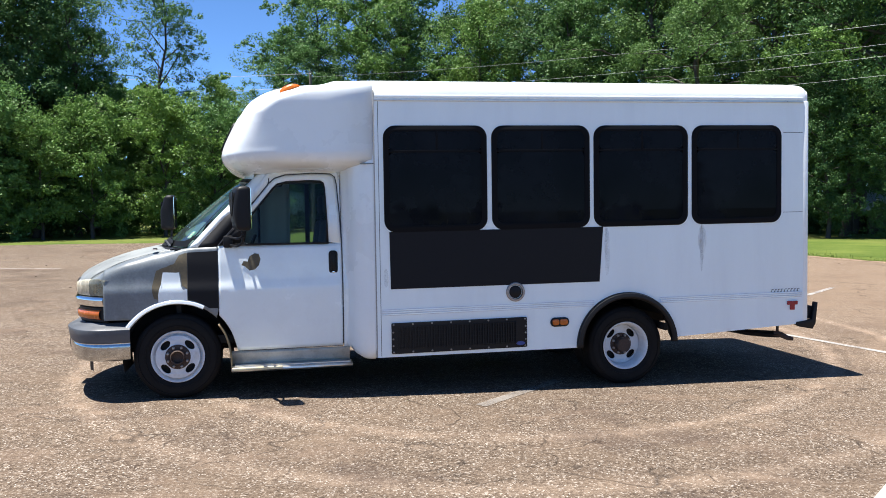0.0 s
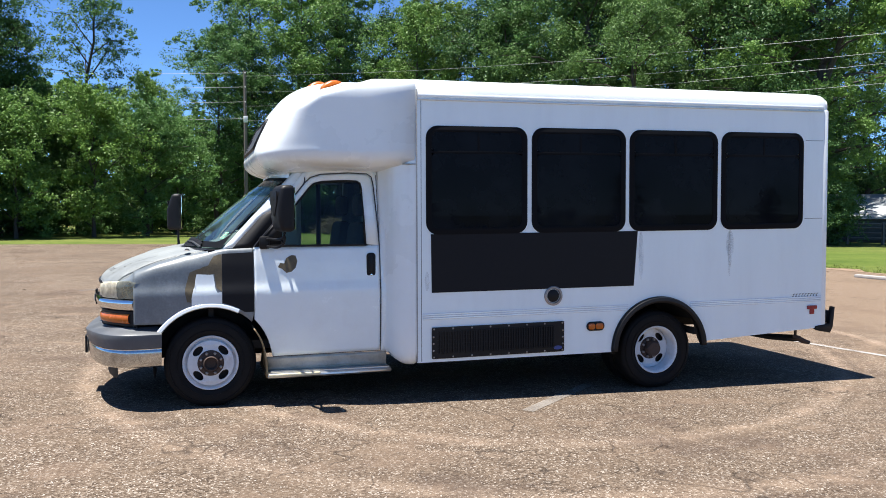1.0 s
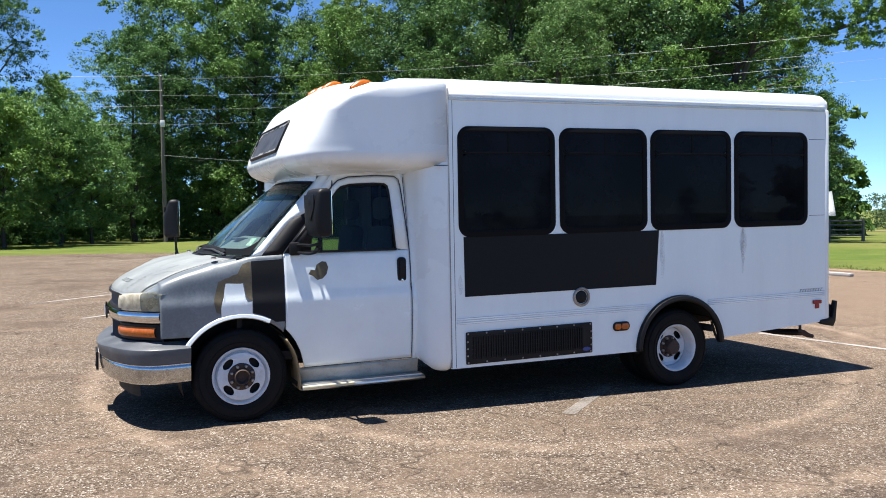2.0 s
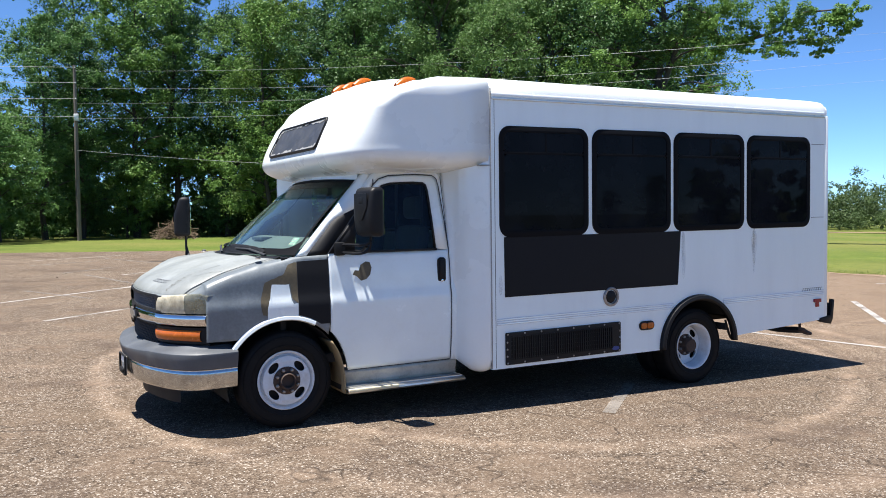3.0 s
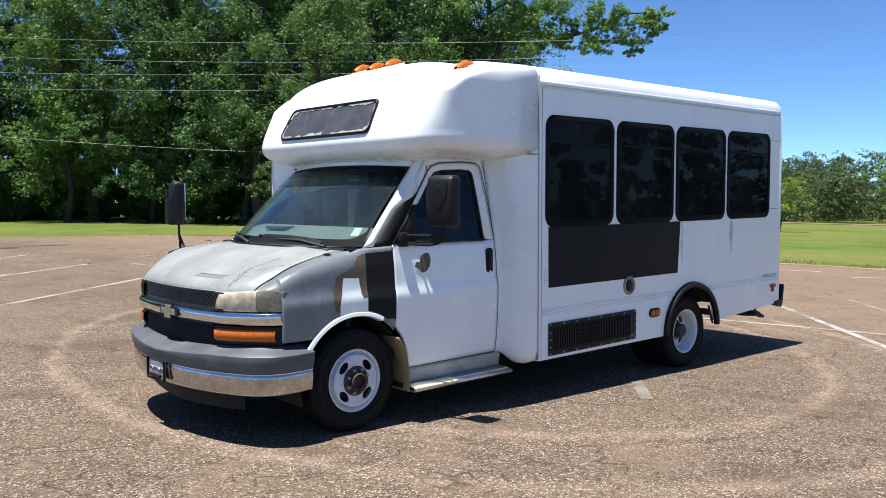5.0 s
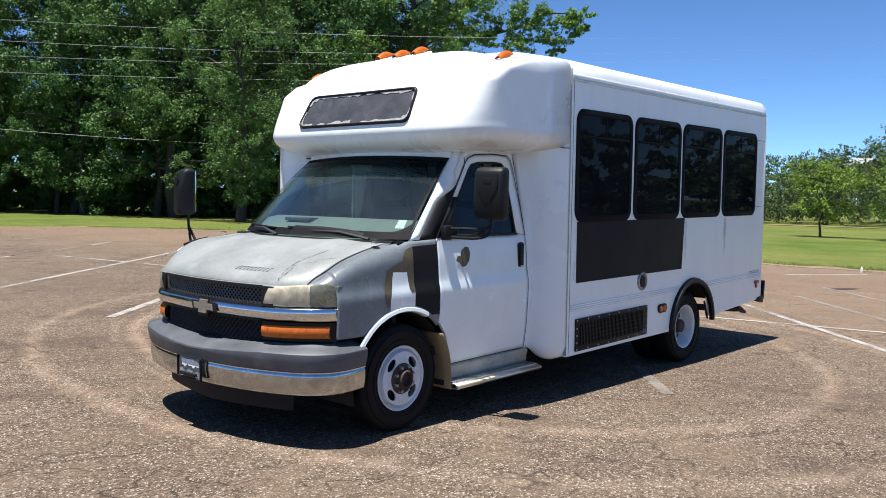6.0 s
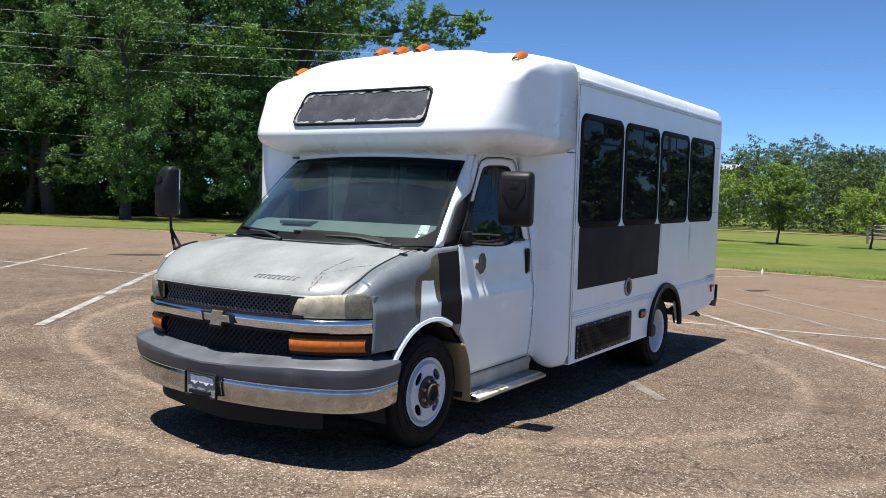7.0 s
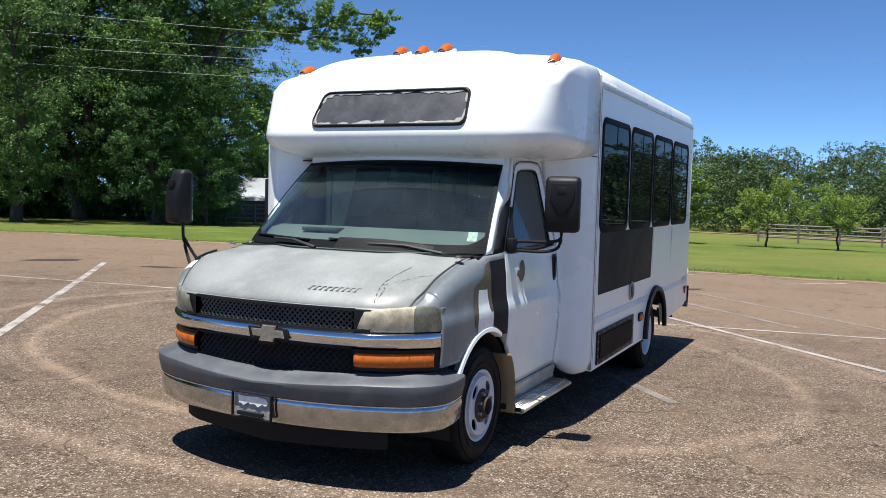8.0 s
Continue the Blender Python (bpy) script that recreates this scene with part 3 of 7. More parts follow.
# ---- trees ----
def leaf_sheet(name, centres, radii, leaves, size, rng, droop=0.0, sprays=9, flat=0.75):
    """One mesh of many small leaves: boughs at the centres, each a loose layer of sprays, each spray a tuft of leaves."""
    per = max(3, leaves // sprays)
    m = len(centres) * sprays
    c, r = np.repeat(centres, sprays, axis=0), np.repeat(radii, sprays)
    ang, out = rng.uniform(0, 2 * np.pi, m), np.sqrt(rng.uniform(0.0, 1.0, m))
    lift = flat * r * np.sqrt(np.clip(1 - 0.8 * out * out, 0, 1)) * rng.uniform(-0.9, 1.0, m)
    tuft = c + np.stack([np.cos(ang) * out * r, np.sin(ang) * out * r, lift - droop * r * out * out * rng.uniform(0.2, 0.8, m)], axis=1)
    tr = r * rng.uniform(0.26, 0.55, m)
    n = m * per
    d = rng.normal(size=(n, 3))
    d /= np.linalg.norm(d, axis=1)[:, None]
    p = np.repeat(tuft, per, axis=0) + d * (np.repeat(tr, per) * rng.uniform(0.2, 1.0, n) ** 0.6)[:, None] * np.array((1, 1, 0.7))
    p[:, 2] -= droop * 0.5 * np.repeat(tr, per) * rng.uniform(0, 1, n) ** 2
    nrm = 0.8 * d + np.array((0, 0, 0.42)) + 0.55 * rng.normal(size=(n, 3))
    nrm /= np.linalg.norm(nrm, axis=1)[:, None]
    u = np.cross(nrm, rng.normal(size=(n, 3)))
    u /= np.linalg.norm(u, axis=1)[:, None]
    w = np.cross(nrm, u)
    k = size * rng.uniform(0.6, 1.35, n)
    u, w = u * k[:, None], w * (k * 0.62)[:, None]
    v = np.stack([p - 0.8 * u + w, p + 1.1 * u, p - 0.8 * u - w], axis=1).reshape(-1, 3)
    mesh = bpy.data.meshes.new(name)
    mesh.vertices.add(3 * n)
    mesh.vertices.foreach_set("co", v.astype(np.float32).ravel())
    mesh.loops.add(3 * n)
    mesh.loops.foreach_set("vertex_index", np.arange(3 * n, dtype=np.int32))
    mesh.polygons.add(n)
    mesh.polygons.foreach_set("loop_start", np.arange(0, 3 * n, 3, dtype=np.int32))
    mesh.update(calc_edges=True)
    return mesh


def build_tree(name, label, seed, h, r, base, limbs, boughs, leaves, size, material, droop=0.3, bough=0.055, trunk=0.2, lean=0.0, extra=(), under=0.3, rise=0.35, flat=0.75):
    """A tree of height h and crown radius r whose crown begins at height base: tapered trunk, limbs all round it, and boughs of leaves along each limb."""
    rng = np.random.default_rng(seed)
    top = empty(name, Matrix(), label, "tree", "trees round the lot")
    bm = bmesh.new()
    wob = rng.normal(size=(8, 2)) * 0.014 * h
    spine = [(lean * (k / 7) ** 2 + wob[k][0] * (k > 0), wob[k][1] * (k > 0), -0.3 + (0.93 * h + 0.3) * k / 7) for k in range(8)]
    tube(spine, [trunk * (1.3 if k == 0 else 1 - 0.85 * k / 7) for k in range(8)], 9, bm)
    cs, rad = [], []
    for k in range(limbs):
        u = (k + rng.uniform(0.1, 0.9)) / limbs
        z0 = base + (h * 0.93 - base) * u
        f = max(0.0, min(6.999, 7 * (z0 + 0.3) / (0.93 * h + 0.3)))
        a = Vector(spine[int(f)]).lerp(Vector(spine[int(f) + 1]), f - int(f))
        wide = r * (1 - max(0.0, u) ** 3.5) ** 0.55 * (1 - under * max(0.0, 1 - u / 0.3))
        ang, reach = k * 2.399 + rng.uniform(-0.5, 0.5), wide * rng.choice((rng.uniform(0.35, 0.7), rng.uniform(0.75, 1.12)), p=(0.3, 0.7)) + 0.35
        way = Vector((math.cos(ang), math.sin(ang), 0))
        up = reach * (rise + 0.55 * u * u) * rng.uniform(0.5, 1.3)
        tip = a + way * reach + Vector((0, 0, up * 0.75))
        mid = a + way * reach * 0.5 + Vector((0, 0, up * 0.7))
        thin = trunk * (0.38 - 0.22 * u)
        tube([a, mid, tip], [thin, thin * 0.6, 0.015], 5, bm)
        cross = Vector((-way.y, way.x, 0))
        for j in range(boughs):
            t = 0.12 + 0.88 * ((j + rng.uniform(0.0, 1.0)) / boughs) ** 0.8
            q = a.lerp(mid, t * 2) if t < 0.5 else mid.lerp(tip, t * 2 - 1)
            q = q + cross * (rng.normal() * 0.24 * reach * t) + Vector((0, 0, rng.normal() * 0.036 * h))
            cs.append(tuple(q))
            rad.append(bough * h * rng.choice((rng.uniform(0.4, 0.8), rng.uniform(0.9, 1.4))))
    if extra:
        tube([spine[3], *[e[:3] for e in extra[::9]]], [trunk * 0.5] + [trunk * 0.3 * (1 - i / len(extra[::9])) + 0.02 for i in range(len(extra[::9]))], 6, bm)
        cs, rad = cs + [tuple(e[:3]) for e in extra], rad + [e[3] for e in extra]
    part("trunk", bm, M["bark"], top, angle=60)
    finish("crown", leaf_sheet("crown", np.array(cs), np.array(rad), leaves, size, rng, droop, 12 if leaves >= 200 else 9, flat), material, top, angle=180)
    return top


FOREST = "tall leafy tree at the edge of the woods"
kinds = [
    build_tree("tree", FOREST, 1, 20, 4.6, 2.2, 27, 4, 396, 0.092, M["leaf"], trunk=0.24, bough=0.062),
    build_tree("tree", FOREST, 2, 22, 5.2, 3.6, 28, 4, 396, 0.095, M["leaf_b"], trunk=0.28, bough=0.06),
    build_tree("tree", FOREST, 3, 18, 4.2, 1.3, 26, 4, 396, 0.092, M["leaf_b"], droop=0.8, bough=0.068, trunk=0.2),
    build_tree("tree", "slender tall tree with an open airy crown", 4, 21, 2.9, 7.0, 19, 4, 240, 0.08, M["leaf"], bough=0.048, trunk=0.2, rise=0.9),
    build_tree("tree", "young bushy tree with bright green leaves at the woods' edge", 5, 9, 3.3, 0.4, 22, 4, 300, 0.08, M["leaf"], bough=0.092, trunk=0.12, under=0.1, rise=0.5),
    build_tree("tree", "dense dark broadleaf tree with drooping foliage", 6, 21, 6.4, 2.4, 28, 4, 480, 0.09, M["leaf_e"], droop=1.1, bough=0.064, trunk=0.38, under=0.1, rise=0.2),
]
rl = random.Random(11)
limb = []
for k in range(76):
    t = k / 75
    limb.append((0.6 + 4.6 * t + rl.uniform(-0.6, 0.6), -2.0 - 7.6 * t + rl.uniform(-0.7, 0.7), 13.2 - 1.2 * t + rl.uniform(-1.5, 1.1), rl.uniform(0.3, 0.66) * (1.15 - 0.35 * t)))
kinds.append(build_tree("tree", "broad spreading oak with a long overhanging limb", 8, 21, 6.2, 4.0, 38, 5, 300, 0.075, M["leaf"], droop=0.9, bough=0.054, trunk=0.4, extra=limb, rise=0.2))
HOME = [(-24.0, 57.0), (33.0, 43.5), (-19.0, 54.5), (-7.2, 66.0), (-15.5, 52.0), (29.5, 57.0), (34.5, 41.0)]
for ob, (x, y) in zip(kinds, HOME):
    ob.matrix_world = pose(x, y, ground_z(x, y))
MORE = [  # kind, x, y, scale, turn
    (1, -28, 62, 1.0, 40), (0, -21, 62, 1.05, 100), (2, -14.5, 58, 1.05, 30), (1, -17.5, 66, 1.05, 200), (2, -11.5, 62, 0.80, 70),
    (4, -10.5, 55, 0.95, 20), (4, -6.5, 57.5, 1.05, 140), (4, -3.5, 61, 1.0, 250), (0, -3.6, 69, 0.62, 10), (2, -8.6, 68, 0.62, 190), (4, -1.6, 66, 0.95, 80),
    (3, -12.4, 60.5, 0.98, 120), (3, -17.0, 59.0, 1.05, 210), (3, -14.6, 63.0, 0.95, 300), (4, -13.0, 53.5, 0.8, 200), (4, -18.5, 50.5, 0.75, 300), (0, 1.6, 72, 0.85, 300), (2, 4.6, 76, 0.98, 80), (4, 4.5, 78, 0.9, 320), (4, 8.2, 77, 0.8, 10),
    (0, 9.0, 77, 1.15, 160), (1, 12.5, 79, 1.15, 20), (2, 16.5, 76, 1.1, 220), (5, 20.5, 70.5, 1.0, 60), (0, 17.5, 68, 0.95, 45), (1, 23.5, 64, 1.05, 100), (2, 22.5, 60.5, 1.0, 290),
    (0, 26.0, 57, 1.0, 15), (5, 35.0, 54, 1.05, 190), (1, 29.5, 61, 1.1, 250), (0, 36.5, 55, 1.1, 75), (5, 37.5, 49, 1.0, 130), (5, 32.0, 49, 1.0, 300), (5, 26.0, 54.5, 1.0, 20), (2, 22.5, 64.5, 0.95, 60),
    (1, 41, 52, 1.0, 20), (1, 45, 57, 0.9, 200), (0, 14, 86, 1.2, 0), (1, 5, 85, 1.15, 90), (0, -4, 78, 0.66, 200), (1, -26, 70, 1.1, 10), (2, 21, 78, 1.2, 30), (0, 28, 70, 1.2, 120), (1, 36, 64, 1.2, 220), (1, 46, 50, 0.8, 310), (2, 30.2, 41.2, 0.56, 15), (2, 32.6, 39.4, 0.50, 120), (5, 24.8, 45.5, 0.72, 220), (2, 50, 49, 0.62, 40),
]
for k, x, y, s, turn in MORE:
    copy_thing(kinds[k], pose(x, y, ground_z(x, y), 0, 0, turn) @ Matrix.Scale(s, 4))
plain = [build_tree("tree", "plain leafy tree filling out the woods round the lot", 50 + k, 20, 5.2, 2.0 + k, 20, 4, 45, 0.34, M["leaf_b"], bough=0.1, trunk=0.25) for k in range(2)]
for ob, x, y in zip(plain, (-30, -22), (-34, -40)):
    ob.matrix_world = pose(x, y, ground_z(x, y)) @ Matrix.Scale(0.3, 4)
for x, y, s, turn in ((-13, -36, 1.0, 90), (-4, -42, 1.1, 160), (5, -37, 1.0, 210), (14, -41, 1.05, 20), (23, -38, 1.0, 70), (32, -44, 1.1, 120), (40, -24, 0.9, 10), (47, -15, 0.9, 60), (55, -20, 1.0, 140), (50, -28, 1.0, 220), (64, -14, 0.9, 30), (36, -33, 1.0, 300), (57, -8.5, 0.9, 30), (66, -7.5, 0.9, 90),
                      (76, -9, 1.0, 150), (86, -9, 1.0, 200), (48, -11, 0.8, 320), (-18, -50, 1.5, 70), (0, -52, 1.6, 120), (18, -52, 1.5, 190), (36, -52, 1.6, 250), (54, -40, 1.5, 310), (70, -30, 1.4, 40), (-10, -46, 1.4, 100), (10, -47, 1.4, 150), (27, -47, 1.4, 200), (-36, -44, 1.4, 250), (45, -38, 1.4, 290),
                      (30, 70, 0.75, 10), (33, 73, 0.8, 60), (28, 67, 0.7, 120), (37, 63, 0.75, 170), (40, 66, 0.8, 220), (46, 61, 0.7, 280), (50, 64, 0.75, 330), (14, 84, 0.7, 40), (17, 90, 0.75, 90), (12, 88, 0.75, 150), (6, 84, 0.7, 200), (-48, 10, 1.0, 30), (-52, 24, 1.1, 130), (-46, 36, 1.0, 210), (-55, -4, 1.0, 80), (-50, -18, 1.0, 10), (-58, 14, 1.3, 50), (-60, -10, 1.3, 200)):
    k = (int(x) + int(y)) % 2
    # unseen southern trees: low to admit skylight, higher eastward for dark window reflections
    copy_thing(plain[k], pose(x, y, ground_z(x, y), 0, 0, turn) @ Matrix.Scale(s * ((0.22 if x < 35 else 0.6) if y < 0 else 0.8 if x > 0 else 0.5), 4))


# ---- the bus ----
BUS_Y = 8.56
bus = empty("shuttle_bus", pose(0, BUS_Y, 0), "white cutaway shuttle bus with patched grey fender, parked on asphalt", "bus")
HALF = 1.19                        # half width of the coach


FAR = 1.067                        # the far side stands a little further from the cab's middle line


def widened(bm):
    for v in bm.verts:
        if v.co.y > 0:
            v.co.y *= FAR
    return bm


def raked(bm):
    """The coach sits a little higher at its tail."""
    for v in bm.verts:
        v.co.z += 0.007 * (v.co.x - 1)
    return bm


def place(bm, x=0.0, y=0.0, z=0.0):
    bmesh.ops.translate(bm, vec=(x, y, z), verts=bm.verts)
    return bm


def mirrored(bm):
    for v in bm.verts:
        v.co.y = -v.co.y * FAR
    return bm


# coach side walls
ARCH = [(3.285 + 0.47 * math.cos(radians(a)), 0.345 + 0.47 * math.sin(radians(a))) for a in range(180, -1, -9)]
SIDE = [(0.925, 0.33)] + [(2.79, 0.32)] + ARCH[1:-1] + [(3.775, 0.37), (5.13, 0.435), (5.13, 2.60), (0.925, 2.60)]
WINDOWS = [(1.003, 1.94), (1.983, 2.918), (2.957, 3.901), (3.942, 4.886)]
W0, W1 = 1.435, 2.372
holes = [rounded(a + 0.02, W0 + 0.02, b - 0.02, W1 - 0.02, 0.09) for a, b in WINDOWS]
for sgn in (-1, 1):
    bm = raked(place(plate([SIDE] + holes, 0.04), 0, -HALF + 0.04))
    part("side_wall", bm if sgn < 0 else mirrored(bm), M["panel"], bus, "white aluminium side panel" if sgn < 0 else "")


def coach_window(a, b, sgn):
    """Black-framed tinted window with a sliding upper vent."""
    ring = raked(place(plate([rounded(a, W0, b, W1, 0.105), rounded(a + 0.052, W0 + 0.055, b - 0.052, W1 - 0.05, 0.06)], 0.014, 0.003), 0, -HALF + 0.006))
    ob = part("coach_window", ring if sgn < 0 else mirrored(ring), M["gasket"], bus, "tinted window in a rounded black frame")
    bar = 2.135
    pieces = [("pane", rounded(a + 0.045, W0 + 0.045, b - 0.045, bar, 0.05), "tinted", 0.004, 0.004), ("vent_pane", rounded(a + 0.045, bar + 0.02, b - 0.045, W1 - 0.045, 0.05), "tinted", 0.004, 0.004)]
    for nm, outline, mt, d, out in pieces:
        p = raked(place(plate([outline], d), 0, -HALF + 0.001))
        part(nm, p if sgn < 0 else mirrored(p), M[mt], ob)
    for nm, q in (("cross_bar", (a + 0.04, b - 0.04, bar, bar + 0.022)), ("vent_bar", ((a + b) / 2 + 0.0, (a + b) / 2 + 0.02, bar + 0.02, W1 - 0.04))):
        p = raked(box(q[0], q[1], -HALF - 0.0055, -HALF + 0.02, q[2], q[3], 0.002))
        part(nm, p if sgn < 0 else mirrored(p), M["gasket"], ob)
    return ob


for a, b in WINDOWS:
    for sgn in (-1, 1):
        coach_window(a, b, sgn)

# dark seam where the cap meets the bulkhead
part("panel_seam", raked(box(0.80, 0.92, -HALF - 0.002, -HALF + 0.02, 2.038, 2.044)), M["ink"], bus)

# front cap and coach roof share one section
CAP = [  # inward share and height at the nose, then at the side
    (0.31, 1.935, 0.36, 1.985), (0.20, 1.95, 0.20, 2.003), (0.10, 1.985, 0.11, 2.02), (0.03, 2.04, 0.035, 2.06), (0.0, 2.11, 0.006, 2.12), (0.012, 2.19, 0.004, 2.2), (0.062, 2.33, 0.003, 2.35), (0.115, 2.47, 0.001, 2.5),
    (0.175, 2.60, 0.0, 2.6), (0.25, 2.685, 0.010, 2.68), (0.34, 2.745, 0.036, 2.738), (0.46, 2.79, 0.09, 2.768), (0.60, 2.822, 0.22, 2.80), (0.78, 2.85, 0.45, 2.833), (0.94, 2.868, 0.75, 2.86), (1.0, 2.87, 1.0, 2.87)]
cap_rows = smooth_rows(CAP, 6)
SEAM, NOSE = 0.92, 1.32
rows = []
for fn, zn, fs, zs in cap_rows:
    row = []
    for k in range(129):
        ang = math.pi * k / 128
        c, s = math.sin(ang), math.cos(ang)
        ex = 2 / 6.5
        ox, oy = SEAM - NOSE * abs(c) ** ex, -HALF * math.copysign(abs(s) ** ex, s)
        turn = between(zs, ((2.2, -0.08), (2.5, 0.0), (2.6, 0.14), (2.68, 0.34), (2.76, 0.62)))
        w = min(1.0, max(0.0, (turn - ox) / 0.45))
        w = w * w * (3 - 2 * w)
        f, z = fs + (fn - fs) * w, zs + (zn - zs) * w
        drop = min(1.0, max(0.0, (SEAM - ox) / 1.1))
        if z > 2.6:
            z = 2.6 + (z - 2.6) * (1 - 0.16 * drop * drop * (3 - 2 * drop) * (1 - w) * max(0.0, 1 - 2.2 * f))
        low = min(1.0, max(0.0, (2.40 - zs) / 0.38))
        low = low * low * (3 - 2 * low)
        blend = min(1.0, (SEAM - ox) / 0.32)
        blend = blend * blend * (3 - 2 * blend)
        f, z = f * (1 - low * (1 - blend)), z + 0.03 * low * (1 - blend)
        row.append((ox + (SEAM - ox) * f, oy * (1 - f) * (FAR if oy > 0 else 1), z))
    rows.append(row)
cap_points = [Vector(p) for r in rows for p in r]
stain_rows = [[(x + 0.004, y - 0.003, z - 0.002) for x, y, z in r if y < -0.9 and 0.40 < x < 0.86] for r, c in zip(rows, cap_rows) if 2.02 < c[3] < 2.22]
few = min(len(r) for r in stain_rows)
stain_rows = [r[:few] for r in stain_rows]
cap_ob = thick(part("roof_cap", sheet(rows), M["gel"], bus, "rounded white fibreglass front cap", 60), 0.012)
part("rain_stain", sheet(stain_rows), M["rusty"], cap_ob, "brown rain stain under the cap's edge", 80)
section = [(-HALF * (1 - fs), zs) for fn, zn, fs, zs in cap_rows if zs >= 2.598]
section += [(-y, z) for y, z in section[-2::-1]]
ends = [(0.92, 0.0), (1.5, 0), (3, 0), (4.5, 0), (5.05, 0.0), (5.14, 0.004), (5.175, 0.02), (5.19, 0.05)]
roof_bm = raked(widened(sheet([[(x, y * (1 - d * 0.7), z - d * (0.25 + 0.75 * (z - 2.6) / 0.285)) for y, z in section] for x, d in ends])))
thick(part("coach_roof", roof_bm, M["gel"], bus, "glossy white roof shell", 60), 0.012)
for sgn in (-1, 1):
    for nm, z0, z1, out, mt in (("drip_rail", 2.585, 2.606, 0.012, "alu"), ("rail_strip", 2.612, 2.640, 0.006, "gel")):
        bm = raked(box(0.93, 5.12, -HALF - out, -HALF + 0.02, z0, z1, 0.004))
        part(nm, bm if sgn < 0 else mirrored(bm), M[mt], bus)
    for k, z0 in enumerate((0.704, 0.723, 0.741)):
        for xa, xb in ((0.97, 2.955), (3.615, 5.12)):
            bm = raked(box(xa, xb, -HALF - 0.008, -HALF + 0.01, z0, z0 + 0.010, 0.003))
            part("rub_rail", bm if sgn < 0 else mirrored(bm), M["panel"], bus)
    # greyer backing paints the shadow lines between the rails
    for xa, xb in ((0.97, 2.955), (3.615, 5.12)):
        bm = raked(box(xa, xb, -HALF - 0.0025, -HALF + 0.01, 0.699, 0.756))
        part("rail_backing", bm if sgn < 0 else mirrored(bm), M["rail_shade"], bus, "greyer strip painting the shade between the rub rails" if sgn < 0 else "")
    bm = raked(box(5.12, 5.185, -HALF - 0.004, -HALF + 0.06, 0.44, 2.61, 0.018))
    part("corner_post", bm if sgn < 0 else mirrored(bm), M["gel"], bus)
    for zz in (2.30, 1.53):
        bm = raked(box(4.91, 5.12, -HALF - 0.0015, -HALF + 0.01, zz, zz + 0.004))
        part("panel_seam", bm if sgn < 0 else mirrored(bm), M["ink"], bus)
    bm = raked(box(0.917, 0.927, -HALF - 0.003, -HALF + 0.02, 0.34, 2.68, 0.002))
    part("body_seam", bm if sgn < 0 else mirrored(bm), M["sealant"], bus)
    bm = raked(box(0.958, 0.962, -HALF - 0.0015, -HALF + 0.01, 0.34, 2.6))
    part("panel_seam", bm if sgn < 0 else mirrored(bm), M["ink"], bus)
part("rear_wall", raked(place(widened(plate([rounded(-HALF + 0.02, 0.43, HALF - 0.02, 2.72, 0.06)], 0.04, m=pose(5.14, 0, 0, 90, 0, 90))))), M["gel"], bus)
part("coach_floor", box(0.93, 5.13, -HALF + 0.03, HALF - 0.03, 0.84, 0.88), M["under"], bus)
part("coach_lining", sheet([[(x, y * 0.985, z - 0.05) for y, z in section] for x in (0.95, 5.1)]), M["inside"], bus)


# bulkhead corners between cab and coach
PLAN = smooth_rows([(0.652, -0.965), (0.690, -0.985), (0.715, -1.03), (0.745, -1.085), (0.79, -1.135), (0.85, -1.175), (0.92, -1.19)], 4)
for sgn in (-1, 1):
    rows = []
    for t, z in ((0.0, 0.30), (0.35, 0.305), (0.7, 0.33), (0.92, 0.375), (1, 0.42), (1, 0.8), (1, 1.2), (1, 1.4), (1, 1.6), (1, 1.8), (1, 1.95), (1, 2.06), (1, 2.12)):
        row = []
        for k, (x, y) in enumerate(PLAN):
            u = k / (len(PLAN) - 1)
            lean = (0.965 - between(z, ((1.3, 0.955), (1.95, 0.815), (2.12, 0.79)))) if z > 1.3 else 0.0
            y = y + lean * max(0.0, 1 - 3.2 * u) ** 1.5
            drop = 0.09 * (1 - u) ** 2 if z < 0.5 else 0
            tuck = between(z, ((0.3, 0.12), (0.33, 0.04), (0.40, 0.0)))
            row.append((x + tuck * (1 - u), (y + tuck * (0.8 * u + 0.2)) * (1 if sgn < 0 else -FAR), z + drop * (1 if z < 0.4 else (0.5 - z) / 0.1)))
        rows.append(row)
    thick(part("bulkhead_corner", sheet(rows), M["gel"], bus, "", 60), 0.01)

# black film panel and smears below the windows
film = raked(place(plate([[(1.052, 0.933), (3.008, 0.928), (3.046, 1.437), (1.046, 1.440)]], 0.004), 0, -HALF - 0.001))
part("vinyl_panel", film, M["vinyl"], bus, "matt black vinyl film panel")
for x, z0, z1, w in ((1.01, 0.95, 1.12, 0.04), (3.085, 0.98, 1.43, 0.05), (4.045, 0.98, 1.43, 0.03), (4.05, 1.08, 1.43, 0.055), (4.05, 1.16, 1.43, 0.085), (3.075, 1.1, 1.43, 0.03)):
    smear = oval(x, (z0 + z1) / 2, w / 2, (z1 - z0) / 2)
    part("grime_streak", raked(place(plate([smear], 0.002), 0, -HALF - 0.0005)), M["smear"], bus, "grey weathered streak")

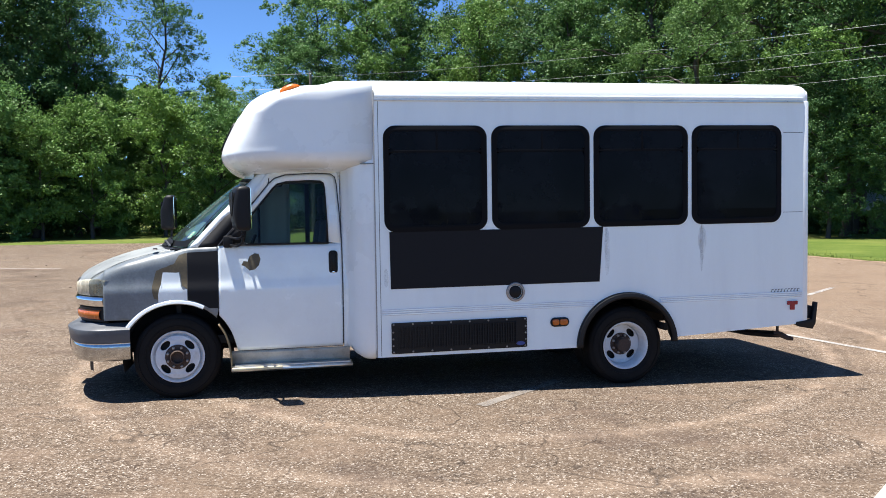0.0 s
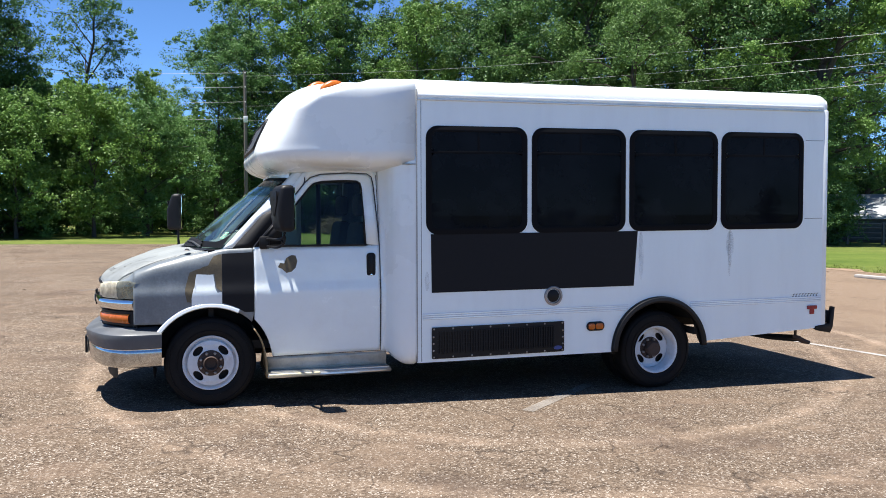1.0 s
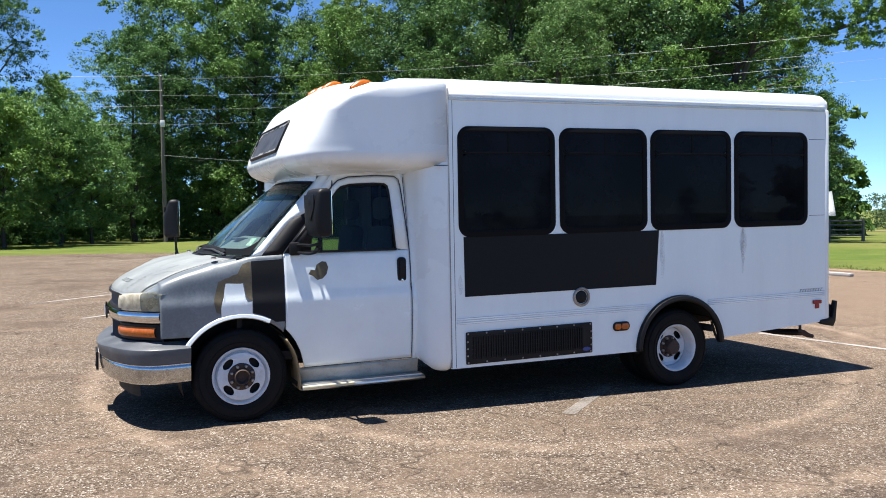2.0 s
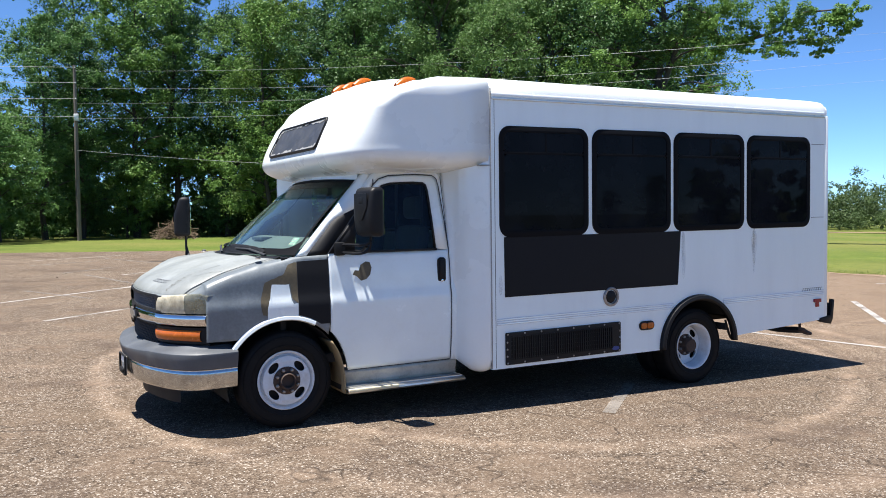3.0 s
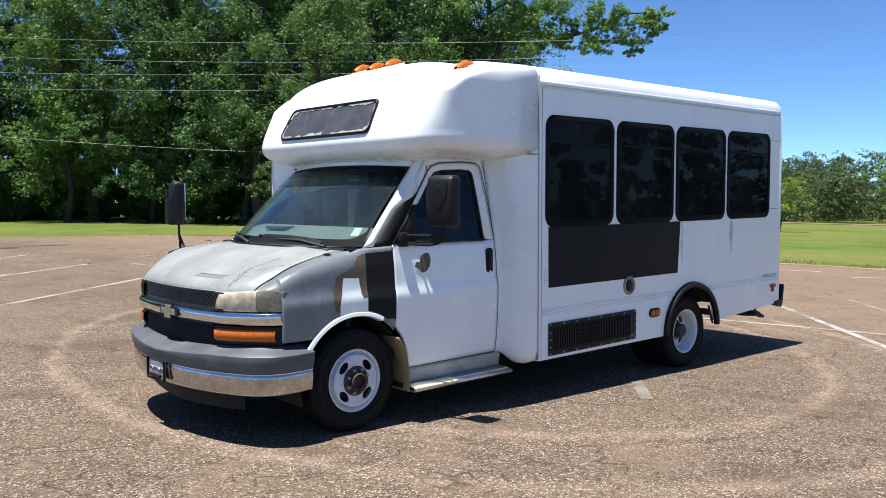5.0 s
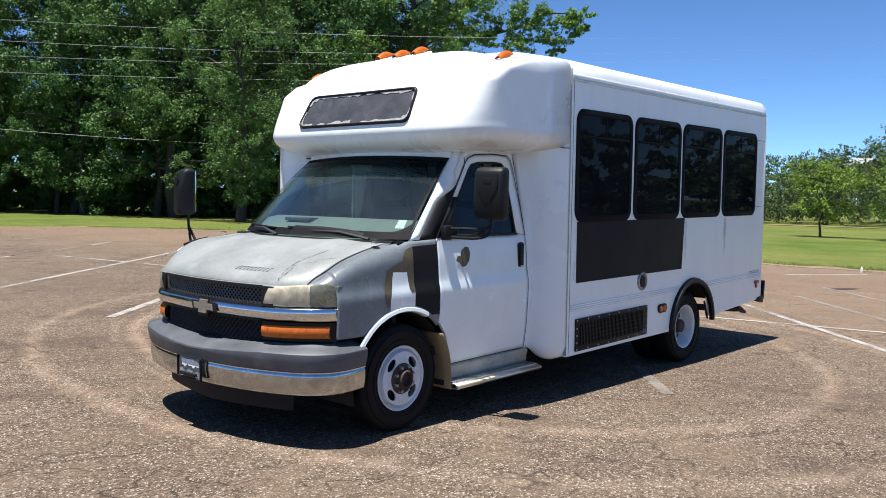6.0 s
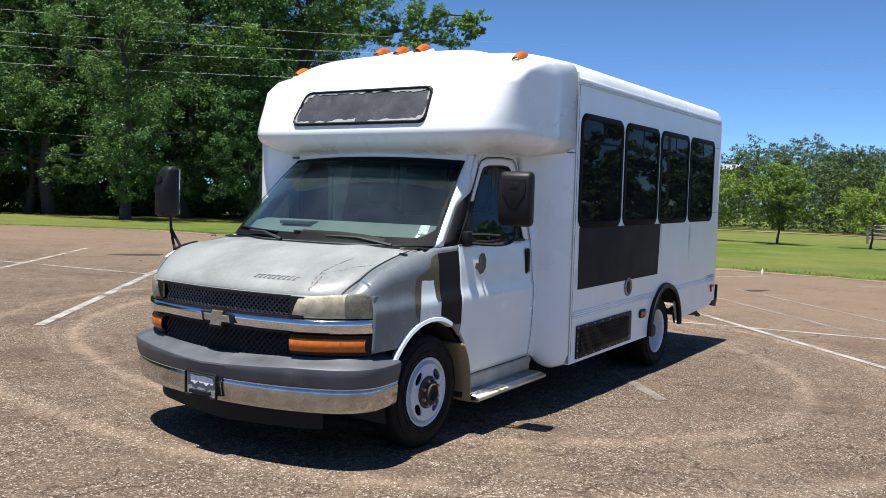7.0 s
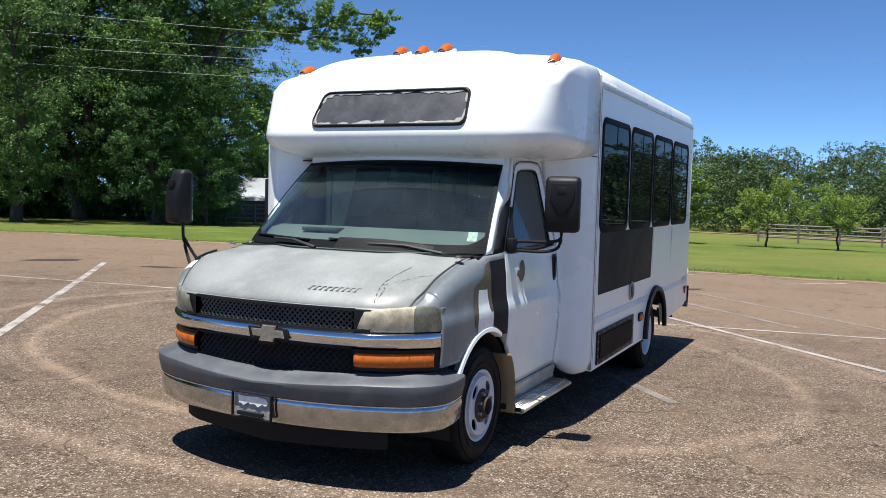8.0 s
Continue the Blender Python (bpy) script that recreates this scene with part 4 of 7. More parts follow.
# louvred service vent, fuel filler, lamps
vent = part("vent_panel", raked(place(plate([rounded(1.05, 0.357, 2.298, 0.632, 0.012)], 0.012, 0.002), 0, -HALF - 0.002)), M["plastic"], bus, "black louvred service vent")
for k in range(46):
    x = 1.115 + k * 0.0238
    part("vent_slat", raked(box(x, x + 0.009, -HALF - 0.026, -HALF - 0.012, 0.40, 0.595)), M["plastic"], vent)
for k in range(6):
    part("vent_bar", raked(box(1.10, 2.20, -HALF - 0.022, -HALF - 0.012, 0.405 + 0.036 * k, 0.413 + 0.036 * k)), M["plastic"], vent)
for k in range(8):
    for z in (0.372, 0.617):
        part("screw", lathe([(0.0, 0.006), (0.007, 0.005), (0.009, 0)], 8, m=Matrix.Translation((1.068 + k * 0.173, -HALF - 0.014, z + 0.007 * (0.068 + k * 0.173)))), M["nut"], vent)
for z in (0.43, 0.49, 0.55):
    for x in (1.064, 2.284):
        part("screw", lathe([(0.0, 0.006), (0.007, 0.005), (0.009, 0)], 8, m=Matrix.Translation((x, -HALF - 0.014, z + 0.007 * (x - 1)))), M["nut"], vent)
part("maker_badge", raked(place(plate([oval(2.235, 0.395, 0.042, 0.018)], 0.004), 0, -HALF - 0.014)), M["blue"], vent, "small blue oval badge")
filler = part("fuel_filler", lathe([(0.088, 0.0), (0.088, 0.010), (0.080, 0.016), (0.068, 0.016), (0.062, 0.004), (0.060, -0.02)], 32, m=Matrix.Translation((2.194, -HALF, 0.873))), M["nut"], bus, "round metal fuel filler ring")
part("filler_cap", lathe([(0.061, -0.02), (0.058, 0.002), (0.045, 0.010), (0.0, 0.011)], 28, m=Matrix.Translation((2.194, -HALF, 0.873))), M["plastic"], filler, "black filler cap")
mk = part("side_marker", raked(place(plate([rounded(2.525, 0.527, 2.705, 0.612, 0.042)], 0.014, 0.003), 0, -HALF)), M["plastic"], bus, "amber side marker lamp in a black bezel")
for a, b in ((2.541, 2.607), (2.613, 2.689)):
    part("lens", raked(place(plate([rounded(a, 0.542, b, 0.597, 0.02)], 0.016, 0.005), 0, -HALF - 0.008)), M["amber"], mk)
rm = part("rear_marker", raked(place(plate([rounded(4.955, 0.625, 5.062, 0.662, 0.006)], 0.02, 0.003), 0, -HALF)), M["red"], bus, "small red marker lamp")
part("marker_foot", raked(place(plate([rounded(4.985, 0.575, 5.035, 0.626, 0.006)], 0.014, 0.003), 0, -HALF)), M["red"], rm)


def lettering(bm, u0, u1, v0, v1, n, skew, rng):
    """Plain slanted bars that stand for a maker's lettering."""
    w, tall = (u1 - u0) / n, v1 - v0
    for k in range(n):
        for lo, hi, shift, wide in ((0.0, 0.17, 0.0, 0.50), (0.17, 0.83, 0.12, 0.17), (0.83, 1.0, 0.06, 0.62)):
            a, s0, s1 = u0 + (k + shift) * w, skew * lo, skew * hi
            bm.faces.new([bm.verts.new((u, v0 + tall * v, 0)) for u, v in ((a + s0, lo), (a + s0 + w * wide, lo), (a + s1 + w * wide, hi), (a + s1, hi))])
    return bm


rng = random.Random(5)
bm = lettering(bmesh.new(), 4.775, 5.09, 0.756, 0.784, 9, 0.012, rng)
bmesh.ops.transform(bm, matrix=Matrix.Translation((0, -HALF - 0.003, 0)) @ UPRIGHT, verts=bm.verts)
part("maker_lettering", raked(bm), M["ink"], bus, "dark maker's lettering")

# rear wheel arches
for sgn in (-1, 1):
    prof = [(0.442, 0.0), (0.447, 0.030), (0.465, 0.045), (0.493, 0.04), (0.503, 0.016), (0.505, 0.0)]
    rows = [[(3.285 + r * math.cos(radians(a)), (-HALF - h) * -sgn, 0.345 + 0.97 * r * math.sin(radians(a))) for r, h in prof] for a in np.linspace(181, 1, 48)]
    thick(part("wheel_arch", sheet(rows), M["plastic"], bus, "black rubber wheel arch flare"), 0.006)
    part("wheel_well", sheet([[(3.285 + 0.47 * math.cos(radians(a)), y * -sgn, 0.345 + 0.47 * math.sin(radians(a))) for y in (-HALF, -0.55)] for a in np.linspace(185, 33, 22)]), M["under"], bus)
    part("well_strap", box(3.685, 3.715, min(-1.15 * -sgn, -0.55 * -sgn), max(-1.15 * -sgn, -0.55 * -sgn), 0.45, 0.516, 0.004), M["under"], bus)

# destination sign on the cap
def cap_front(y, z):
    """The cap's face at height z."""
    y = y / FAR if y > 0 else y
    f, w = between(z, [(r[1], r[0]) for r in cap_rows]), 1 - abs(y / HALF) ** 6
    ox = SEAM - NOSE * (1 - abs(y / HALF) ** 6.5) ** (1 / 6.5)
    return ox + (SEAM - ox) * f * w


def on_cap(u, v, lift):
    """A place on the cap's face; u to the bus's near side, v along its slope from the sign's foot."""
    z = 2.185 + v * 0.93
    return (cap_front(-u, z) - lift, -u, z + 0.35 * lift)


L = 0.283
SIGN = [(-0.64, -0.005), (0.628, -0.005), (0.615, L), (-0.59, L)]


def round_loop(corners, r, n):
    """Corner points joined by arcs, read off at n even steps."""
    pts = []
    for k, c in enumerate(corners):
        c, a, b = Vector(c), Vector(corners[k - 1]), Vector(corners[(k + 1) % len(corners)])
        p, q = c + (a - c).normalized() * r, c + (b - c).normalized() * r
        pts += [p.lerp(c, t).lerp(c.lerp(q, t), t) for t in (0, 0.2, 0.4, 0.6, 0.8, 1.0)]
    pts.append(pts[0])
    run = np.cumsum([0.0] + [(b - a).length for a, b in zip(pts, pts[1:])])
    at = np.linspace(0, run[-1], n + 1)
    return [Vector((np.interp(s, run, [p.x for p in pts]), np.interp(s, run, [p.y for p in pts]))) for s in at]


def inward(p, d):
    c = Vector((-0.01, L / 2))
    return Vector((p.x - math.copysign(min(d, abs(p.x - c.x)), p.x - c.x), p.y + d * (1 if p.y < c.y else -1) * min(1, abs(p.y - c.y) / 0.10)))


loop = round_loop(SIGN, 0.055, 96)
sign = part("destination_sign", sheet([[on_cap(*inward(p, d), h) for d, h in ((-0.004, -0.02), (-0.004, 0.012), (0.006, 0.022), (0.014, 0.02), (0.02, 0.008))] for p in loop]), M["plastic"], bus, "blank black destination sign with peeling sealant", 60)
part("sign_panel", sheet([[on_cap(*p.lerp(Vector((p.x * 0.96, L / 2)), t), 0.008) for t in (0, 0.5, 1)] for p in loop]), M["sign"], sign, "", 80)
for k in range(96):
    p, q = loop[k], loop[k + 1]
    d0, d1 = (0.022 + 0.040 * max(0.0, 1.2 * noise.noise((j * 0.23, 3, 0)) + 0.5 * noise.noise((j * 1.7, 8, 0)) + 0.1) for j in (k, k + 1))
    if d0 > 0.0225 or d1 > 0.0225:
        part("sealant_bead", sheet([[on_cap(*inward(p, 0.018), 0.013), on_cap(*inward(p, d0 + 0.003), 0.0115)], [on_cap(*inward(q, 0.018), 0.013), on_cap(*inward(q, d1 + 0.003), 0.0115)]]), M["sealant"], sign)

# clearance lamps on the cap
for y, x in ((-1.04, 0.215), (-0.171, 0.215), (0.012, 0.185), (0.19, 0.165), (1.09, 0.215)):
    zz = min(cap_points, key=lambda p: (p.x - x) ** 2 + (p.y - y) ** 2 + (0 if p.z > 2.6 else 9)).z + 0.03
    rows = []
    for k in range(9):
        u = k / 8
        hgt = 0.048 * math.sin(math.pi * min(1, 0.12 + u * 0.85)) ** 0.7
        wid = 0.036 * (0.55 + 0.45 * math.sin(math.pi * min(1, 0.2 + u * 0.7)))
        rows.append([(x - 0.085 + 0.17 * u, y + wid * math.cos(a), zz - 0.045 + 0.06 * u + hgt * math.sin(a)) for a in np.linspace(0, math.pi, 9)])
    lamp = part("clearance_lamp", sheet(rows), M["amber"], bus, "amber roof clearance lamp", 60)
    part("lamp_base", box(x - 0.095, x + 0.10, y - 0.043, y + 0.043, zz - 0.05, zz - 0.02, 0.01, m=Matrix.Translation((x, 0, zz)) @ pose(0, 0, 0, 0, -17, 0) @ Matrix.Translation((-x, 0, -zz))), M["plate"], lamp)


# ---- the van's cab ----
def side_y(x, z):
    """Half width of the cab at height z: a crowned flank, glass leaning inwards above the belt."""
    y = between(z, ((0.36, 0.945), (0.45, 0.965), (0.62, 0.985), (0.82, 0.995), (0.95, 0.998), (0.985, 0.996), (1.02, 0.984), (1.06, 0.979), (1.2, 0.97), (1.335, 0.952), (1.95, 0.815), (2.05, 0.79)))
    if x < -1.15:
        y -= 0.021 * ((-1.15 - x) / 0.25) ** 2
    return y


WELL_X, WELL_Z, WELL_R = -0.79, 0.385, 0.47


def arch_z(x, r=WELL_R, flat=0.96):
    d = abs(x - WELL_X) / r
    return WELL_Z + flat * r * math.sqrt(max(0.0, 1 - d * d)) * 1.05 if d < 1 else 0.0


def flank(xs, lo, hi, sgn, nz=14, lift=0.0, skin=side_y):
    """A sheet of the cab's flank between two height curves."""
    return sheet([[(x, sgn * (skin(x, z) + lift), z) for z in (lo(x) + (hi(x) - lo(x)) * k / nz for k in range(nz + 1))] for x in xs])


SEAM_Z = ((-1.50, 1.078), (-1.42, 1.125), (-1.3, 1.175), (-1.2, 1.215), (-0.978, 1.288), (-0.7, 1.325), (-0.42, 1.335))


def fender_skin(x, z):
    """The fender rolls over into the bonnet at its top."""
    top = between(x, SEAM_Z)
    y = side_y(x, z)
    roll = 0.06 + 0.05 * min(1.0, max(0.0, (x + 1.385) / 0.35))
    if z > top - roll:
        t = (z - top + roll) / roll
        y -= (0.10 * min(1.0, max(0.0, (-0.64 - x) / 0.30))) * (1 - math.sqrt(max(0.0, 1 - t * t * 0.98)))
    return y


def noisy(x, k, amp=0.02, f=9.0):
    return amp * noise.noise((x * f, k, 0.5)) + 0.5 * amp * noise.noise((x * f * 3.1, k, 2.5))


for sgn in (-1, 1):
    xs = [-1.47, -1.455, -1.44, -1.425, -1.41, -1.395, -1.3851] + list(np.linspace(-1.385, -0.435, 51))
    lo = lambda x: 1.082 if x < -1.38505 else max(0.725 if x < -1.15 else 0.3, arch_z(x), between(x, ((-0.44, 0.79), (-0.435, 0.79))) if x > -0.45 else 0)
    fender = thick(part("front_fender", flank(xs[7:], lo, lambda x: between(x, SEAM_Z), sgn, 22, 0, fender_skin), M["primer"] if sgn < 0 else M["van"], bus, "grey primer front fender with bare patches" if sgn < 0 else "", 50), 0.012)
    lip = [[(WELL_X + r * math.cos(a), sgn * (side_y(WELL_X + r * math.cos(a), 0.8) + h), WELL_Z + 0.99 * r * math.sin(a)) for r, h in ((0.466, -0.05), (0.468, 0.004), (0.476, 0.016), (0.498, 0.012), (0.508, 0.001))] for a in np.linspace(radians(176), radians(62), 34)]
    part("arch_lip", sheet(lip), M["van"], fender, "white painted wheel arch lip")
    well = [[(WELL_X + 0.455 * math.cos(a), sgn * y, WELL_Z + 0.46 * math.sin(a)) for y in (0.97, 0.45)] for a in np.linspace(radians(195), radians(-15), 24)]
    part("wheel_well", sheet(well), M["under"], fender)
    if sgn < 0:
        xs = list(np.linspace(-0.690, -0.437, 14))
        part("vinyl_patch", flank(xs, lambda x: max(arch_z(x) + 0.035, 0.803), lambda x: between(x, SEAM_Z) - 0.035, sgn, 14, 0.003, fender_skin), M["vinyl"], fender, "matt black vinyl patch")
        xs = list(np.linspace(-0.985, -0.692, 40))
        part("stain_patch", flank(xs, lambda x: max(arch_z(x) + 0.05, between(x, ((-0.985, 0.96), (-0.97, 0.89), (-0.93, 0.885), (-0.9, 1.1), (-0.75, 1.12), (-0.74, 1.0), (-0.69, 0.98)))) + noisy(x, 1), lambda x: between(x, ((-0.985, 1.0), (-0.95, 1.14), (-0.9, 1.17), (-0.8, 1.2), (-0.76, 1.26), (-0.69, 1.285))) + noisy(x, 4), sgn, 10, 0.0025, fender_skin), M["stain"], fender, "brown adhesive stain")
        xs = list(np.linspace(-0.935, -0.695, 30))
        part("paint_patch", flank(xs, lambda x: max(arch_z(x) + 0.012, 0.80), lambda x: between(x, ((-0.935, 0.93), (-0.92, 1.0), (-0.905, 1.03), (-0.9, 1.125), (-0.76, 1.12), (-0.745, 1.0), (-0.73, 0.97), (-0.695, 0.975))) + noisy(x, 7, 0.006), sgn, 10, 0.004, fender_skin), M["van"], fender, "bare white paint patch")

# doors
DOOR_BACK = 0.64


def door_low(x):
    return max(0.415 + 0.008 * (x + 0.3), arch_z(x, 0.50))


for sgn in (-1,):
    xs = list(np.linspace(-0.432, DOOR_BACK, 44))
    door = thick(part("cab_door", flank(xs, door_low, lambda x: 1.342, sgn, 26), M["van"], bus, "white cab door with a brown stain" if sgn < 0 else "white cab door", 50), 0.03)
    outer = [(-0.432, 1.342), (-0.27, 1.53), (-0.185, 1.635), (-0.10, 1.74), (0.02, 1.885), (0.07, 1.93), (0.16, 1.958), (0.40, 1.972), (0.565, 1.965), (0.60, 1.94), (0.612, 1.88), (0.63, 1.60), (0.64, 1.342)]
    inner = [(-0.375, 1.350), (-0.20, 1.545), (-0.125, 1.638), (-0.05, 1.73), (0.05, 1.85), (0.09, 1.885), (0.17, 1.905), (0.38, 1.915), (0.475, 1.91), (0.505, 1.89), (0.515, 1.84), (0.525, 1.60), (0.53, 1.357)]
    place_on = lambda p, lift=0.0: (p[0], sgn * (side_y(p[0], p[1]) + lift), p[1])
    for nm, k0, k1, mt in (("door_sash", 0, 3, "vinyl"), ("door_frame", 2, 13, "van")):
        thick(part(nm, sheet([[place_on((a[0] + (b[0] - a[0]) * k / 3, a[1] + (b[1] - a[1]) * k / 3), 0.004 * (k in (1, 2))) for k in range(4)] for a, b in list(zip(outer, inner))[k0:k1]]), M[mt], door, "", 60), 0.03)
    rim = outer[3:]
    edge = [Vector(rim[min(k + 1, len(rim) - 1)]) - Vector(rim[max(k - 1, 0)]) for k in range(len(rim))]
    part("door_gap", sheet([[place_on((p[0] - e.normalized().y * d, p[1] + e.normalized().x * d), 0.003) for d in (0.001, 0.009)] for p, e in zip(rim, edge)]), M["ink"], door)
    thick(part("roof_header", sheet([[place_on((p[0] - e.normalized().y * 0.009, p[1] + e.normalized().x * 0.009), 0.0), place_on((p[0] - e.normalized().y * 0.02, p[1] + 0.09), 0.01)] for p, e in list(zip(rim, edge))[:8]]), M["van"], bus, "white cab roof edge below the cap", 60), 0.01)
    sealed = [(p[0] + (0.01 if p[0] < 0.2 else -0.012), p[1] - 0.012) for p in inner]
    sealed[0], sealed[-1] = (-0.362, 1.352), (0.512, 1.357)
    thick(part("window_seal", sheet([[place_on(a, 0.002), place_on(b, 0.002)] for a, b in zip(inner, sealed)]), M["plastic"], door), 0.012)
    part("belt_seal", box(-0.38, 0.53, sgn * 0.953 - 0.012, sgn * 0.953 + 0.008, 1.340, 1.358, 0.003), M["plastic"], door)
    lows = [(p[0], 1.35) for p in sealed]
    glass_rows = [[place_on((p[0], 1.35 + (p[1] - 1.35) * k / 6), -0.012) for k in range(7)] for p in sealed if p[0] > -0.215]
    part("door_glass", sheet([[place_on((-0.215, 1.35 + 0.16 * k / 6), -0.012) for k in range(7)]] + glass_rows), M["window"], door, "clear side glass")
    sail = [(-0.425, 1.345), (-0.205, 1.347), (-0.165, 1.60), (-0.20, 1.61)]
    thick(part("sail_panel", sheet([[place_on(sail[0], 0.003), place_on(sail[3], 0.003)], [place_on((-0.31, 1.346), 0.003), place_on((-0.18, 1.612), 0.003)], [place_on(sail[1], 0.003), place_on(sail[2], 0.003)]]), M["plastic"], door, "black plastic sail panel"), 0.02)
    hx, hz = 0.566, 1.175
    hb = place(plate([rounded(hx - 0.040, hz - 0.105, hx + 0.040, hz + 0.105, 0.03)], 0.010, 0.004), 0, -side_y(hx, hz) + 0.004)
    handle = part("door_handle", hb if sgn < 0 else mirrored(hb), M["plastic"], door, "black door handle")
    hb = box(hx - 0.022, hx + 0.022, -side_y(hx, hz) - 0.016, -side_y(hx, hz) - 0.004, hz - 0.07, hz + 0.085, 0.008)
    part("pull", hb if sgn < 0 else mirrored(hb), M["plastic"], handle)
    hb = lathe([(0.0, 0.006), (0.010, 0.005), (0.012, 0)], 12, m=Matrix.Translation((hx, -side_y(hx, hz) - 0.012, hz - 0.088)))
    part("key_lock", hb if sgn < 0 else mirrored(hb), M["bright"], handle)
    seam = [[place_on((DOOR_BACK + 0.003 + d, z), 0.001) for d in (0, 0.006)] for z in np.linspace(0.42, 1.96, 20)]
    part("door_gap", sheet(seam), M["ink"], door)
    seam = [[place_on((x, door_low(x) - d), 0.001) for d in (0.0, 0.006)] for x in np.linspace(-0.43, 0.64, 30)]
    part("door_gap", sheet(seam), M["ink"], door)
    seam = [[place_on((-0.4335 - d, z), 0.002) for d in (0, 0.005)] for z in np.linspace(0.79, 1.34, 12)]
    part("door_gap", sheet(seam), M["ink"], door)

for sgn in (-1, 1):
    place_on = lambda p, lift=0.0: (p[0], sgn * (side_y(p[0], p[1]) + lift), p[1])
    # pillar beside the windscreen
    foot, head = [(-0.695, 0.925, 1.325), (-0.60, 0.952, 1.33), (-0.435, 0.956, 1.338)], [(-0.13, 0.80, 1.925), (-0.09, 0.822, 1.935), (0.03, 0.823, 1.905)]
    prow = []
    for k in range(19):
        t = k / 16
        a, b, c = (Vector(p).lerp(Vector(q), t) for p, q in zip(foot, head))
        c = Vector((between(1.338 + 0.567 * t, [(q[1], q[0]) for q in outer[:5]]) - 0.004, side_y(0, 1.338 + 0.567 * t), 1.338 + 0.567 * t))
        grow = min(1.0, max(0.0, (t - 0.44) / 0.24))
        b = a.lerp(c, 0.36 + 0.60 * grow * grow * (3 - 2 * grow)) + Vector((0, 0.010 * (1 - grow), 0.005 * (1 - grow)))
        prow.append([(p.x, sgn * p.y, p.z) for p in (a, a.lerp(b, 0.5) + Vector((0, 0.006, 0.006)), b, b.lerp(c, 0.5), c)])
    pillar = thick(part("windscreen_pillar", sheet([r[:3] for r in prow]), M["van"], bus, "", 60), 0.02)
    thick(part("pillar_trim", sheet([r[2:] for r in prow]), M["vinyl"], pillar, "matt black pillar trim", 60), 0.018)
    part("door_gap", sheet([[(r[4][0] + d, r[4][1] + sgn * 0.004, r[4][2]) for d in (-0.004, 0.006)] for r in prow]), M["ink"], pillar)
    if sgn < 0:
        st = [(-0.235, 1.17), (-0.215, 1.205), (-0.18, 1.2), (-0.165, 1.245), (-0.12, 1.27), (-0.085, 1.265), (-0.07, 1.22), (-0.085, 1.165), (-0.12, 1.13), (-0.165, 1.12), (-0.2, 1.155)]
        sm = plate([st], 0.0015)
        for v in sm.verts:
            v.co.y = -(side_y(v.co.x, v.co.z) + 0.0022) + v.co.y * 0.5
        part("stain_patch", sm, M["stain"], door, "brown adhesive stain")
    if sgn > 0:
        # entry side: the coach wall reaches forward with a rounded front corner
        rows = []
        for z in (0.42, 0.7, 1.0, 1.2, 1.34, 1.45, 1.6, 1.75, 1.9, 2.0, 2.08):
            px = between(z, ((1.342, -0.435), (1.53, -0.275), (1.74, -0.105), (1.885, 0.015), (1.95, 0.06)))
            py = side_y(0, z)
            tip = -0.16 + 0.0 * z
            rows.append(smooth_rows([(0.25, 1.268, z), (0.05, 1.268, z), (-0.06, 1.255, z), (tip + 0.03, 1.215, z), (tip, 1.15, z), (min(tip + 0.01, px), 1.06, z), (px - 0.01, py, z)], 4).tolist())
        thick(part("entry_corner", sheet(rows), M["gel"], bus, "white rounded front corner of the entry side", 60), 0.012)
        wall = plate([[(0.0, 0.42), (0.93, 0.40), (0.93, 2.10), (0.0, 2.10)], rounded(0.08, 0.95, 0.80, 1.95, 0.08)], 0.03)
        wall = part("entry_wall", place(wall, 0, 1.27), M["panel"], bus)
        part("entry_glass", place(plate([rounded(0.07, 0.94, 0.81, 1.96, 0.08)], 0.005), 0, 1.262), M["window"], wall, "clear entry door glass")
        part("entry_post", box(0.42, 0.47, 1.245, 1.275, 0.95, 1.95, 0.005), M["plastic"], wall)
        part("entry_rubber", box(-0.125, -0.085, 1.215, 1.256, 1.2, 1.80, 0.008), M["plastic"], wall, "black door rubber")
        continue
    # rear post of the cab
    post = []
    for z in np.linspace(0.40, 2.03, 28):
        x0 = between(z, ((1.342, 0.652), (1.60, 0.641), (1.88, 0.622), (1.94, 0.61), (1.97, 0.57), (1.985, 0.30)))
        post.append([place_on((x0 + (0.705 - x0) * k / 3, z), -0.002) for k in range(4)])
    thick(part("cab_post", sheet(post), M["van"], bus, "", 60), 0.02)
    # sill and running board
    rk = sheet([[(x, sgn * y, z) for y, z in ((0.955, 0.412), (0.965, 0.39), (0.95, 0.335), (0.955, 0.32), (0.94, 0.28), (0.85, 0.27))] for x in (-0.335, 0.2, 0.70)])
    thick(part("rocker_sill", rk, M["sill"], bus, "dirty cream sill"), 0.01)
    sb = sheet([[(x, sgn * y, z) for y, z in ((0.93, 0.285), (1.00, 0.292), (1.07, 0.288), (1.098, 0.276), (1.10, 0.262), (1.085, 0.248), (1.0, 0.246), (0.93, 0.25))] for x in (-0.335, 0.0, 0.35, 0.712)])
    board = thick(part("running_board", sb, M["alu"], bus, "worn aluminium running board"), 0.006)
    part("step_edge", box(-0.33, 0.10, sgn * 1.085 - 0.018, sgn * 1.085 + 0.018, 0.260, 0.285, 0.006), M["cream"], board, "cream painted step edge")
